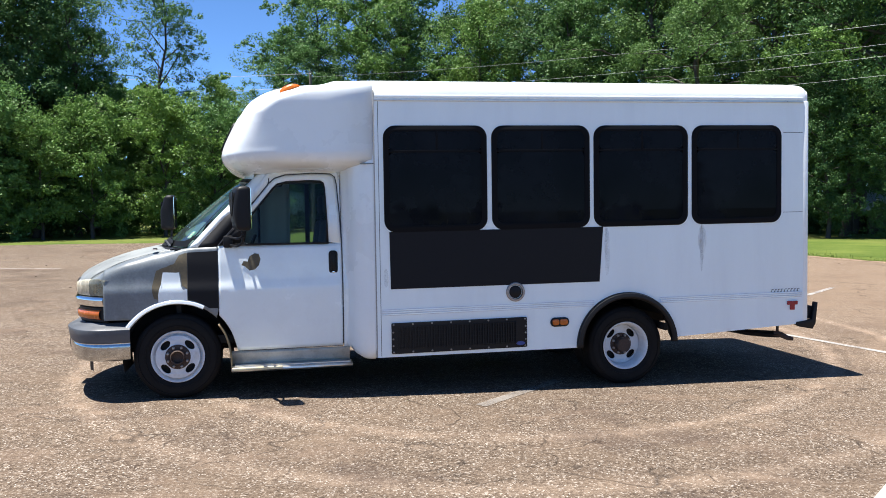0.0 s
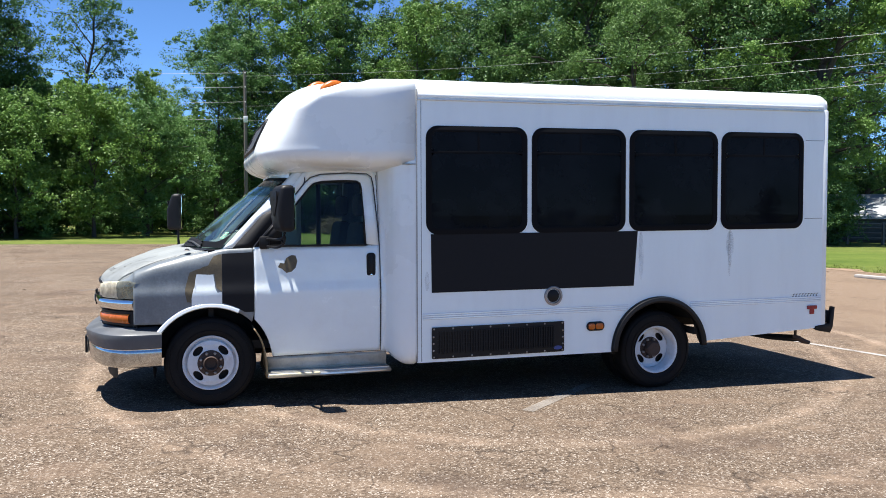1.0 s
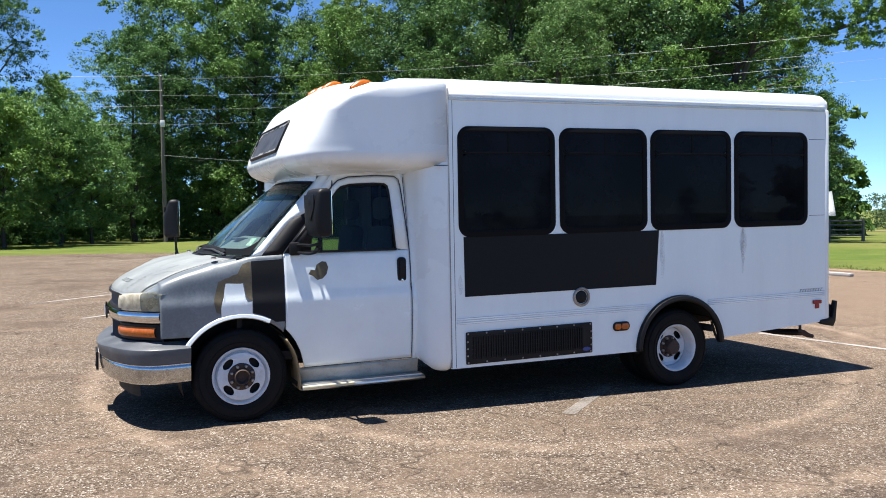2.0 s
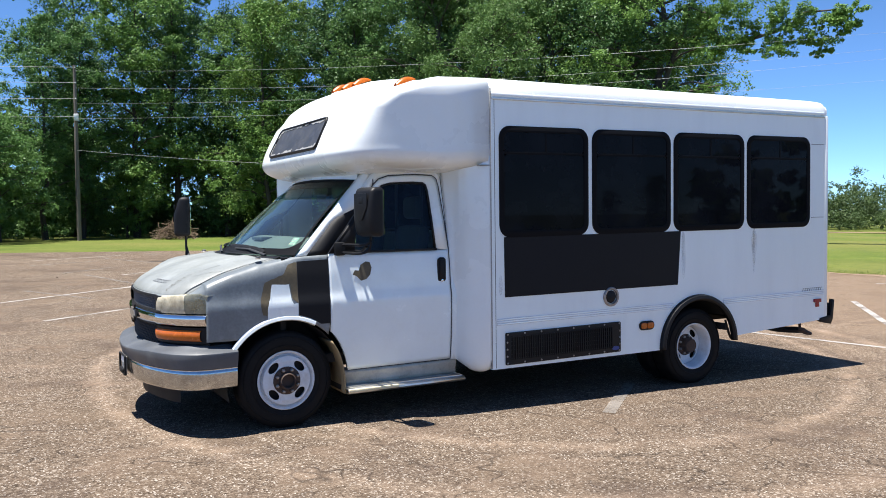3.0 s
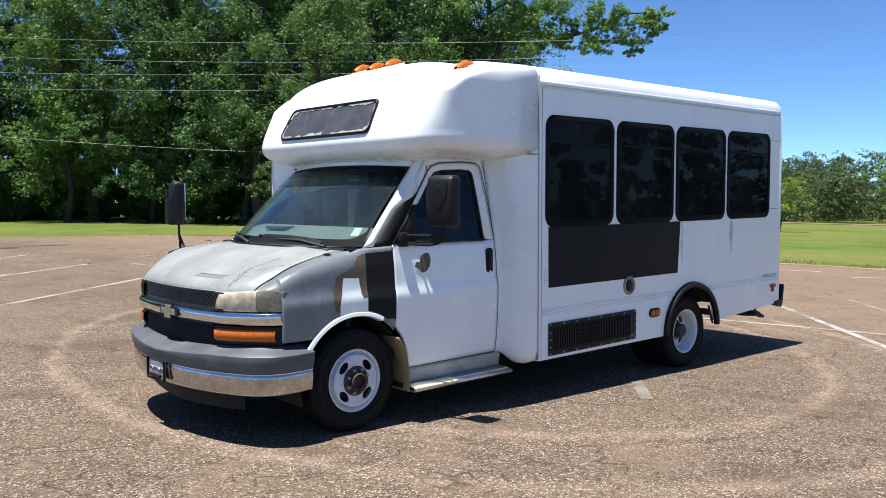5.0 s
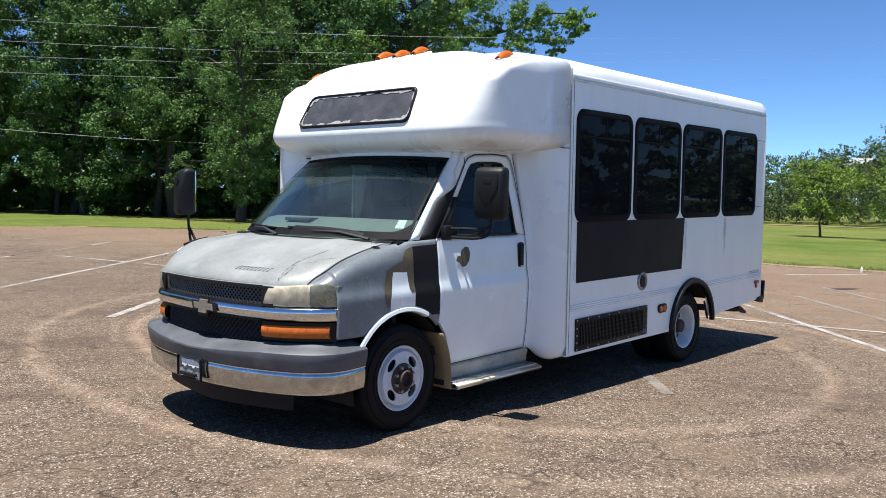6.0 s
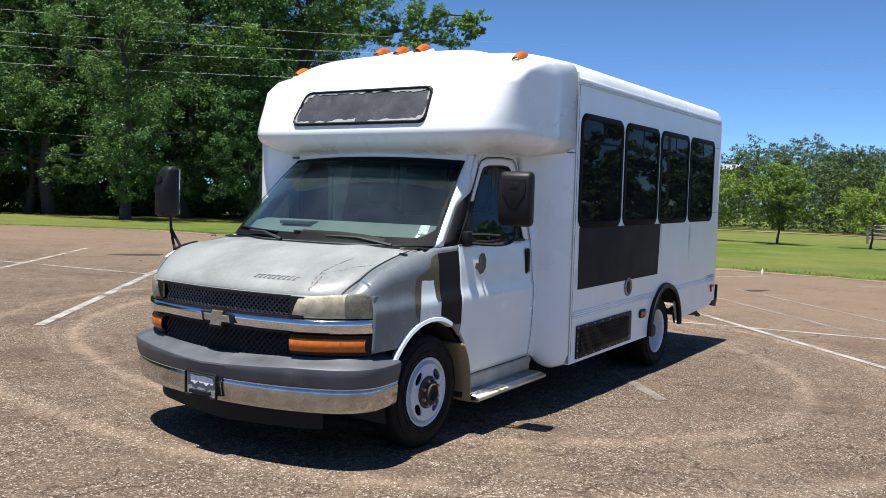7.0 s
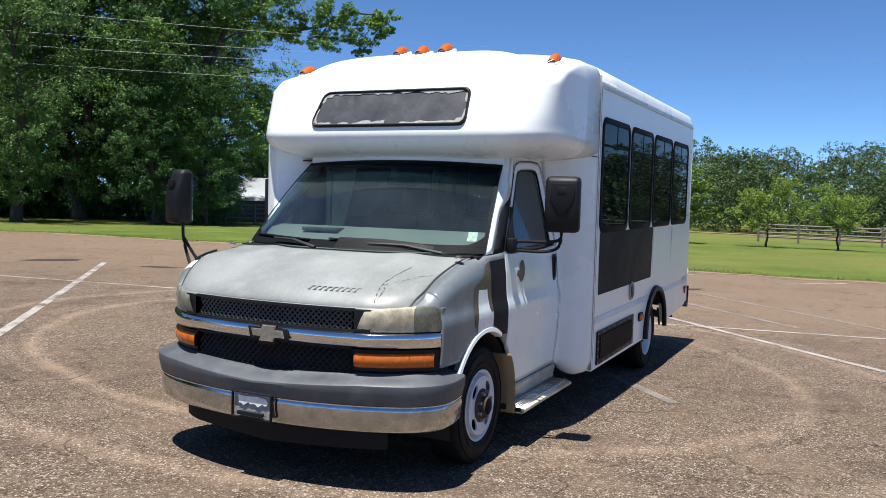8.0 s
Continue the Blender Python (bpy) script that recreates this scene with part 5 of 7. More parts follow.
    for k in range(7):
        part("tread_rib", box(-0.31, 0.70, sgn * (0.955 + 0.017 * k) - 0.003, sgn * (0.955 + 0.017 * k) + 0.003, 0.286, 0.296), M["alu"], board)
    flap = sheet([[(x, sgn * y, z) for x, z in smooth_rows([(-0.445, 0.66), (-0.392, 0.57), (-0.360, 0.47), (-0.346, 0.36), (-0.342, 0.245)], 4)] for y in (0.74, 0.85, 0.95, 1.03)])
    thick(part("mud_flap", flap, M["tan"], bus, "tan mud flap", 60), 0.012)


# bonnet
def nose_x(y):
    a = abs(y)
    return -1.712 + 0.055 * (a / 0.57) ** 2 if a < 0.57 else -1.657 + 0.262 * ((a - 0.57) / 0.40) ** 1.7 + 0.0625 * max(0.0, (a - 0.93) / 0.06) ** 2


def lens_top(y):
    """Height of the headlamp's upper edge: it climbs a little outwards and rounds off at the wing."""
    return 1.056 + 0.028 * (y - 0.578) / 0.39 - 0.020 * max(0.0, (y - 0.93) / 0.038) ** 2


rows = []
HOOD_Z = smooth_rows([(0.0, 1.062), (0.015, 1.085), (0.06, 1.118), (0.14, 1.152), (0.35, 1.218), (0.65, 1.283), (0.9, 1.318), (1.0, 1.325)], 3)
for s_, zc in HOOD_Z:
    row = []
    for k in range(41):
        y = -0.885 + 1.77 * k / 40
        x0, x1 = nose_x(y) + 0.012, -1.02 + 0.20 * (abs(y) / 0.885) ** 2
        z = zc - 0.012 * (y / 0.885) ** 2 - 0.03 * max(0.0, (abs(y) - 0.78) / 0.105) ** 2 * (1 - s_)
        z += 0.012 * math.exp(-((abs(y) - 0.52) / 0.10) ** 2) * min(1, s_ * 4) + 0.0
        row.append((x0 + (x1 - x0) * s_, y, z))
    rows.append(row)
hood = thick(part("bonnet", sheet(rows), M["hood"], bus, "chalky faded grey bonnet with scratches", 50), 0.01)
part("bonnet_edge", sheet([[(nose_x(y) + d, y, z) for d, z in ((0.012, 1.064), (0.006, 1.056), (0.03, 1.047))] for y in np.linspace(-0.84, 0.84, 33)]), M["hood"], hood)
for sgn in (-1, 1):
    rows = []
    for s_, zc in HOOD_Z:
        yy = 0.866 - 0.012 * (1 - s_) - 0.03 * max(0.0, 1 - s_ / 0.2) ** 1.5
        x0, x1 = nose_x(yy) + 0.012, -1.02 + 0.20 * (yy / 0.885) ** 2
        x, z = x0 + (x1 - x0) * s_, zc - 0.012 * (yy / 0.885) ** 2 - 0.03 * max(0.0, (yy - 0.78) / 0.105) ** 2 * (1 - s_)
        rows.append([(x, sgn * (yy - 0.0045), z + 0.0045), (x, sgn * (yy + 0.0045), z + 0.004)])
    part("bonnet_gap", sheet(rows), M["ink"], hood)
    # top of the fender between bonnet gap, headlamp and flank
    flat_top = between(-1.385, SEAM_Z)
    foot = lens_top(0.961)
    corner, peak = Vector((-1.385, fender_skin(-1.385, foot), foot)), Vector((-1.385, fender_skin(-1.385, flat_top), flat_top))
    vs = np.linspace(0, 1, 12)
    swell = [Vector((-1.385, fender_skin(-1.385, foot + (flat_top - foot) * v), foot + (flat_top - foot) * v)) - corner.lerp(peak, v) for v in vs]
    start = nose_x(0.84) + 0.012
    rows = []
    for k in range(15):
        u = k / 14
        yl = 0.84 + 0.121 * u
        low = Vector((nose_x(yl) + 0.004, yl, lens_top(yl) - 0.002)).lerp(corner, u ** 3)
        x = start + (-1.385 - start) * u
        yy = 0.84 + 0.03 * min(1.0, 1.6 * u)
        x1 = -1.02 + 0.2 * (yy / 0.885) ** 2
        sh = max(0.0, (x - nose_x(yy) - 0.012) / (x1 - nose_x(yy) - 0.012))
        zz = between(sh, HOOD_Z.tolist()) - 0.012 * (yy / 0.885) ** 2 - 0.03 * max(0.0, (yy - 0.78) / 0.105) ** 2 * (1 - sh)
        up = Vector((x, yy, zz)).lerp(peak, u ** 3)
        rows.append([(p.x, sgn * p.y, p.z) for p in (low.lerp(up, v) + d * u ** 1.5 for v, d in zip(vs, swell))])
    part("fender_corner", sheet(rows), M["primer"], bus, "", 70)
bm = lettering(bmesh.new(), 0.215, 0.535, 0.0, 0.036, 9, 0.012, rng)
for v in bm.verts:
    u, w = v.co.x, v.co.y
    yy = -0.005 - u
    xx = nose_x(yy) + 0.012 + 0.070 + w
    v.co = (xx, yy, between((xx - nose_x(yy) - 0.012) / (-1.02 - nose_x(yy)), HOOD_Z.tolist()) + 0.003 - 0.012 * (yy / 0.885) ** 2)
part("maker_lettering", bm, M["ink"], hood, "dark maker's lettering")


def on_hood(s_, y):
    """A place on the bonnet: s_ from its nose to its root."""
    x0, x1 = nose_x(y) + 0.012, -1.02 + 0.20 * (abs(y) / 0.885) ** 2
    z = between(s_, HOOD_Z.tolist()) - 0.012 * (y / 0.885) ** 2 - 0.03 * max(0.0, (abs(y) - 0.78) / 0.105) ** 2 * (1 - s_)
    return Vector((x0 + (x1 - x0) * s_, y, z + 0.012 * math.exp(-((abs(y) - 0.52) / 0.10) ** 2) * min(1, s_ * 4)))


for keys, wide in (([(0.03, -0.655), (0.10, -0.645), (0.20, -0.63), (0.30, -0.635), (0.42, -0.655), (0.58, -0.675)], 0.004), ([(0.22, -0.64), (0.28, -0.70), (0.34, -0.76), (0.42, -0.835)], 0.003), ([(0.05, -0.662), (0.12, -0.665), (0.2, -0.655)], 0.004)):
    track = smooth_rows(keys, 7)
    for k in range(len(track) - 1):
        if rng.random() < 0.28:
            continue
        a, b = on_hood(track[k][0], track[k][1]), on_hood(track[k + 1][0], track[k + 1][1])
        side = Vector((b.y - a.y, a.x - b.x, 0)).normalized() * wide
        jit = [0.3 + 1.1 * rng.random() for _ in range(4)]
        up = Vector((0, 0, 0.0025))
        shift = side * rng.uniform(-0.9, 0.9)
        bm = bmesh.new()
        bm.faces.new([bm.verts.new(p + up + shift) for p in (a - side * jit[0], b - side * jit[1] * 0.5, b + side * jit[2] * 0.5, a + side * jit[3])])
        part("paint_crack", bm, M["stain"] if rng.random() < 0.35 else M["crazed"], hood, "cracked and chipped paint")

# the shoulders swell where the bonnet meets the fenders, more so on the far side
def ease(v):
    v = min(1.0, max(0.0, v))
    return v * v * (3 - 2 * v)


SWELLS = {o for o in bus.children if o.name.startswith(("front_fender", "fender_corner", "bonnet"))}
for o in SWELLS | {c for o in SWELLS for c in o.children}:
    for v in o.data.vertices:
        x, y, z = v.co
        v.co.z += (0.058 if y > 0 else 0.014) * math.exp(-((x + 1.30) / 0.22) ** 2) * ease((abs(y) - 0.5) / 0.38) * ease((z - 1.06) / 0.09)

# cowl, wipers, windscreen
part("cowl", sheet([[(-1.03 + 0.20 * (y / 0.885) ** 2 + d, y, z) for d, z in ((0, 1.318), (0.04, 1.328), (0.13, 1.325), (0.17, 1.315))] for y in np.linspace(-0.885, 0.885, 31)]), M["plastic"], bus, "black plastic cowl")


def screen(y, t):
    """Place on the curved windscreen: y at its foot, t from foot to head."""
    s = y / 0.93
    foot = Vector((-0.965 + 0.275 * abs(s) ** 2.2, y, 1.330))
    head = Vector((-0.225 + 0.10 * abs(s) ** 2.2, y * 0.865, 1.945 - 0.025 * s * s))
    p = foot.lerp(head, t)
    p += Vector((-0.35, 0, 0.45)) * 0.07 * t * (1 - t) * 2
    return p


ys = np.linspace(-0.93, 0.93, 41)
windscreen = part("windscreen", sheet([[screen(y, t) for t in np.linspace(0, 1, 13)] for y in ys]), M["dust_haze"], bus, "clear curved windscreen", 80)
lift = Vector((-0.004, 0, 0.005))
# sun band, carried lower to dim the cap's reflection as well
band = part("shade_band", sheet([[screen(y, t) + lift for t in (0.72, 0.86, 1.0)] for y in ys]), M["shade"], windscreen, "dark sun band", 80)
part("band_top", sheet([[screen(y, t) + lift * 1.15 for t in (0.86, 0.93, 1.0)] for y in ys]), M["shade"], band, "", 80)
for y0, y1, t0, t1 in ((-0.93, -0.910, 0, 1), (0.910, 0.93, 0, 1), (-0.93, 0.93, 0, 0.075), (-0.93, 0.93, 0.955, 1.0)):
    part("screen_border", sheet([[screen(y, t) + lift * 1.3 for t in np.linspace(t0, t1, 9)] for y in np.linspace(y0, y1, 24 if y1 - y0 > 1 else 4)]), M["gasket"], windscreen, "", 80)
for sgn in (-1, 1):
    part("screen_border", sheet([[screen(sgn * y, t) + lift * 1.4 for t in (0.06, 0.075 + 0.13 * ((y - 0.78) / 0.15) ** 2.5)] for y in np.linspace(0.78, 0.93, 12)]), M["gasket"], windscreen, "", 80)
part("roof_header", sheet([[screen(y, 1.0) + Vector((0.006, 0, 0.002)), screen(y, 1.0) + Vector((0.02, 0, 0.075))] for y in ys]), M["van"], bus, "", 80)
part("cowl_grille", sheet([[screen(y, t * between(y, ((-0.74, 0.15), (-0.5, 0.8), (-0.3, 1.0), (0.2, 1.0), (0.3, 0.6)))) + lift * 4 for t in (-0.02, 0.04, 0.088)] for y in np.linspace(-0.64, 0.02, 18)]), M["vinyl"], bus, "black ribbed cowl grille below the windscreen")
for k in range(31):
    y = -0.60 + 0.02 * k
    top = 0.080 * between(y, ((-0.74, 0.15), (-0.5, 0.8), (-0.3, 1.0), (0.2, 1.0), (0.3, 0.6)))
    part("cowl_slat", sheet([[screen(y + d + 0.012 * t / 0.08, t) + lift * 5 for t in (0.0, top * 0.85)] for d in (0, 0.006)]), M["plastic"], bus)
q = [screen(y, t) + lift * 1.2 for y, t in ((-0.868, 0.115), (-0.812, 0.115), (-0.812, 0.205), (-0.868, 0.205))]
bm = bmesh.new()
bm.faces.new([bm.verts.new(v) for v in q])
sticker = part("inspection_sticker", bm, M["pale"], windscreen, "pale green inspection sticker")
for k in range(12):
    y, t = -0.863 + 0.013 * (k % 4) + 0.003 * (k % 2), 0.122 + 0.028 * (k // 4)
    bm = bmesh.new()
    bm.faces.new([bm.verts.new(screen(y + a, t + b) + lift * 1.5) for a, b in ((0, 0), (0.008, 0), (0.008, 0.016), (0, 0.016))])
    part("sticker_mark", bm, M["sealant"] if k % 3 else M["sill"], sticker)
for y0, y1 in ((0.18, 0.86), (-0.70, 0.10)):
    a = Vector((-1.03 + 0.2 * (y0 / 0.885) ** 2 + 0.05, y0, 1.335))
    tip, elbow = screen(y1, 0.075) + lift * 4, screen((y0 * 0.4 + y1 * 0.6), 0.03) + lift * 6
    wiper = part("wiper", tube([a, a.lerp(elbow, 0.5) + Vector((-0.01, 0, 0.02)), elbow], [0.012, 0.009, 0.006], 6), M["slate"], bus, "dull black windscreen wiper")
    part("blade", tube([screen(y, 0.055 + 0.02 * k / 6) + lift * 3 for k, y in enumerate(np.linspace(y0 + 0.12 * (y1 - y0), y1, 7))], 0.008, 6), M["rubber"], wiper)
for y in (-0.905, 0.905):
    part("cowl_end", box(-0.80, -0.66, y - 0.022, y + 0.022, 1.29, 1.324, 0.006), M["plastic"], bus)
for y in (-0.872, 0.872):
    part("bonnet_bolt", lathe([(0.0, 0.02), (0.018, 0.018), (0.018, 0.006), (0.03, 0.0)], 12, m=Matrix.Translation((-0.965, y, 1.315)) @ pose(0, 0, 0, -90)), M["nut"], bus)

# front: headlamps, chrome bar, grilles, indicators
def front_strip(y0, y1, prof, n=24):
    """A strip across the nose; prof gives (out, height) pairs."""
    return sheet([[(nose_x(y) - o, y, z) for o, z in prof] for y in np.linspace(y0, y1, n)])


for sgn in (-1, 1):
    a, m_, b = 0.578, 0.862, 0.968
    prof = lambda top: [(-0.05, top), (-0.008, top), (0.010, top - 0.012), (0.016, top - 0.05), (0.012, 0.955), (0.004, 0.934), (-0.05, 0.932)]

    def lens_rows(y0, y1, n):
        rows = []
        for k in range(n):
            row = []
            for o, z in prof(lens_top(y0 + (y1 - y0) * k / (n - 1))):
                ya = y0 + 0.055 * (z - 0.932) / 0.13 * max(0.0, 1 - (y0 - a) / 0.1)
                y = ya + (y1 - ya) * k / (n - 1)
                o *= 1 - min(1.0, max(0.0, (y - 0.87) / 0.08)) * (0.95 if o > 0 else 0.0)
                row.append((nose_x(y) - o, sgn * y, z))
            rows.append(row)
        return rows

    lamp = part("headlamp", sheet(lens_rows(a, m_, 14)), M["haze"] if sgn < 0 else M["clear"], bus, "yellowed cloudy headlamp" if sgn < 0 else "dull grey headlamp", 60)
    part("reflector", sheet([[(nose_x(y) + 0.045 + 0.010 * math.cos((y - a) * 38), sgn * y, z) for z in (1.05, 1.02, 0.99, 0.96, 0.937)] for y in np.linspace(a + 0.03, b - 0.03, 30)]), M["bright"], lamp, "dull silver reflector", 60)
    part("lamp_housing", sheet([[(nose_x(y) + d, sgn * y, z) for d, z in ((0.0, 1.056), (0.085, 1.05), (0.085, 0.94), (0.0, 0.934))] for y in np.linspace(a, b, 12)]), M["vinyl"], lamp)
    part("clear_lens", sheet(lens_rows(m_, b, 10)), M["clear"], lamp, "clear end of the lens", 60)
    part("lamp_bezel", sheet([[(nose_x(y) - o, sgn * y, z) for o, z in ((-0.03, 1.058), (0.008, 1.052), (0.010, 0.93), (-0.03, 0.93))] for y in (0.566, 0.575, 0.62, 0.66)]), M["plastic"], lamp)
    pr = [(-0.05, 0.812), (0.0, 0.812), (0.014, 0.800), (0.016, 0.772), (0.012, 0.742), (0.0, 0.733), (-0.05, 0.733)]
    amber = part("turn_indicator", front_strip(sgn * 0.572, sgn * 0.948, pr, 18), M["amber"], bus, "amber turn indicator lens", 60)
    for k in (1, 5):
        y = sgn * (0.572 + 0.055 * k)
        part("lens_rib", sheet([[(nose_x(y + d) - o - 0.0015, y + d, z) for o, z in pr[2:5]] for d in (-0.002, 0.002)]), M["amber"], amber)
    part("lamp_surround", front_strip(sgn * 0.56, sgn * 0.966, [(-0.06, 0.835), (-0.004, 0.832), (-0.008, 0.715), (-0.06, 0.712)], 16), M["plastic"], bus, "black lamp surround")
bar_prof = [(-0.03, 0.926), (0.012, 0.926), (0.026, 0.918), (0.031, 0.895), (0.028, 0.868), (0.016, 0.846), (-0.03, 0.842)]
chrome_bar = part("grille_bar", front_strip(-0.972, 0.972, bar_prof, 64), M["bright"], bus, "chrome grille bar", 60)
EMB = [(u * 1.14, v * 1.1) for u, v in [(-0.108, -0.024), (-0.052, -0.024), (-0.062, -0.054), (0.036, -0.054), (0.05, -0.024), (0.118, -0.024), (0.106, 0.026), (0.052, 0.026), (0.06, 0.056), (-0.038, 0.056), (-0.05, 0.026), (-0.12, 0.026)]]
FACE = Matrix.Translation((nose_x(0) - 0.019, -0.045, 0.885)) @ Matrix(((0, 0, -1, 0), (-1, 0, 0, 0), (0, 1, 0, 0), (0, 0, 0, 1)))
em = part("emblem", plate([[(u * 1.06, v * 1.10) for u, v in EMB]], 0.013, 0.003, m=Matrix.Translation((-0.006, 0, 0)) @ FACE), M["plastic"], chrome_bar, "worn metal emblem")
part("emblem_gap", plate([[(u * 0.86, v * 0.78) for u, v in EMB]], 0.004, m=Matrix.Translation((-0.0185, 0, 0)) @ FACE), M["bright"], em)
part("emblem_face", plate([[(u * 0.80, v * 0.68) for u, v in EMB]], 0.006, m=Matrix.Translation((-0.020, 0, 0)) @ FACE), M["badge"], em)


def lattice(y0, y1, z0, z1, back, pitch):
    bm = bmesh.new()
    hgt = z1 - z0
    k = y0 - hgt
    while k < y1:
        for d in (1, -1):
            pts = []
            for t in np.linspace(0, 1, 6):
                y, z = k + hgt * t, (z0 + hgt * t if d > 0 else z1 - hgt * t)
                if y0 <= y <= y1:
                    pts.append((nose_x(y) + back, y, z))
            if len(pts) > 1:
                tube(pts, 0.0042, 4, bm)
        k += pitch
    return bm


for nm, z0, z1, edge in (("upper_grille", 0.935, 1.048, 0.565), ("lower_grille", 0.665, 0.835, 0.56)):
    back = part(nm, front_strip(-edge, edge, [(-0.10, z1 + 0.01), (-0.06, z1), (-0.07, z0), (-0.10, z0 - 0.01)], 24), M["vinyl"], bus, "black honeycomb grille")
    # the lower mesh is a darker copy, painting the shade of its recess
    part("grille_mesh", lattice(-edge + 0.01, edge - 0.01, z0, z1, 0.018, 0.034 if nm == "upper_grille" else 0.04), M["mesh"] if nm == "upper_grille" else M["mesh_low"], back, "fine honeycomb mesh")
    for za, zb in ((z1 - 0.004, z1 + 0.012), (z0 - 0.012, z0 + 0.004)):
        part("grille_frame", front_strip(-edge, edge, [(-0.05, zb), (0.004, zb), (0.006, za), (-0.05, za)], 24), M["plastic"], back)
part("nose_panel", front_strip(-0.945, 0.945, [(-0.06, 1.06), (-0.075, 0.9), (-0.06, 0.68)], 30), M["under"], bus)

# bumper
BP = smooth_rows([(-1.175, -1.0), (-1.30, -1.018), (-1.43, -1.012), (-1.53, -0.955), (-1.615, -0.85), (-1.695, -0.67), (-1.755, -0.45), (-1.79, -0.22), (-1.80, 0.0)], 4)
BPATH = [(x, y) for x, y in BP] + [(x, -y) for x, y in BP[-2::-1]]


def bumper_sheet(prof):
    rows = []
    n = len(BPATH)
    for i, (x, y) in enumerate(BPATH):
        a, b = BPATH[max(0, i - 1)], BPATH[min(n - 1, i + 1)]
        nx, ny = (b[1] - a[1]), -(b[0] - a[0])
        l = math.hypot(nx, ny)
        sink = 0.03 * max(0.0, 1 - abs(y) / 0.62) ** 0.8
        rows.append([(x - nx / l * o, y - ny / l * o, z - (sink if z > 0.63 else 0)) for o, z in prof])
    return sheet(rows)


bumper = part("front_bumper", bumper_sheet([(-0.10, 0.392), (-0.03, 0.380), (-0.010, 0.384), (0.000, 0.396), (0.006, 0.43), (0.010, 0.47), (0.010, 0.505), (0.006, 0.527), (-0.004, 0.536)]), M["chrome"], bus, "scuffed chrome front bumper", 40)
part("bumper_top", bumper_sheet([(-0.006, 0.534), (0.008, 0.536), (0.014, 0.541), (0.027, 0.60), (0.031, 0.640), (0.029, 0.650), (0.020, 0.658), (-0.03, 0.674), (-0.075, 0.690), (-0.085, 0.698), (-0.14, 0.704)]), M["grey_plastic"], bumper, "grey plastic bumper cover", 24)
part("bright_edge", bumper_sheet([(0.006, 0.527), (0.012, 0.530), (0.012, 0.535), (0.006, 0.537)]), M["bright"], bumper)
part("air_dam", sheet([[(nose_x(y) + 0.05 + 0.04 * abs(y), y, z) for z in (0.40, 0.30, 0.235 + 0.03 * abs(y))] for y in np.linspace(-0.72, 0.78, 20)]), M["vinyl"], bus, "black air dam")
np_frame = plate([rounded(-0.14, 0.395, 0.14, 0.552, 0.012), rounded(-0.131, 0.407, 0.131, 0.544, 0.006)], 0.018, 0.003, m=Matrix.Translation((-1.822, 0.0, 0)) @ Matrix(((0, 0, -1, 0), (-1, 0, 0, 0), (0, 1, 0, 0), (0, 0, 0, 1))))
num = part("number_plate", np_frame, M["plastic"], bus, "white number plate in a black holder")
FRONT = Matrix(((0, 0, -1, 0), (-1, 0, 0, 0), (0, 1, 0, 0), (0, 0, 0, 1)))
part("holder_back", plate([rounded(-0.13, 0.40, 0.13, 0.545, 0.008)], 0.004, m=Matrix.Translation((-1.816, 0, 0)) @ FRONT), M["sealant"], num)
patch = [(-0.095 + 0.20 * k / 12, 0.482 + 0.007 * math.sin(k * 2.1) + 0.006 * math.sin(k * 5.3)) for k in range(13)] + [(0.110, 0.50), (0.098, 0.522), (0.03, 0.530), (-0.04, 0.524), (-0.10, 0.528)]
part("plate_face", plate([patch], 0.003, m=Matrix.Translation((-1.8245, 0, 0)) @ FRONT), M["plate"], num, "blanked white plate")
part("plate_bar", plate([rounded(-0.095, 0.418, 0.085, 0.440, 0.004)], 0.02, 0.003, m=Matrix.Translation((-1.826, 0, 0)) @ FRONT), M["plastic"], num)


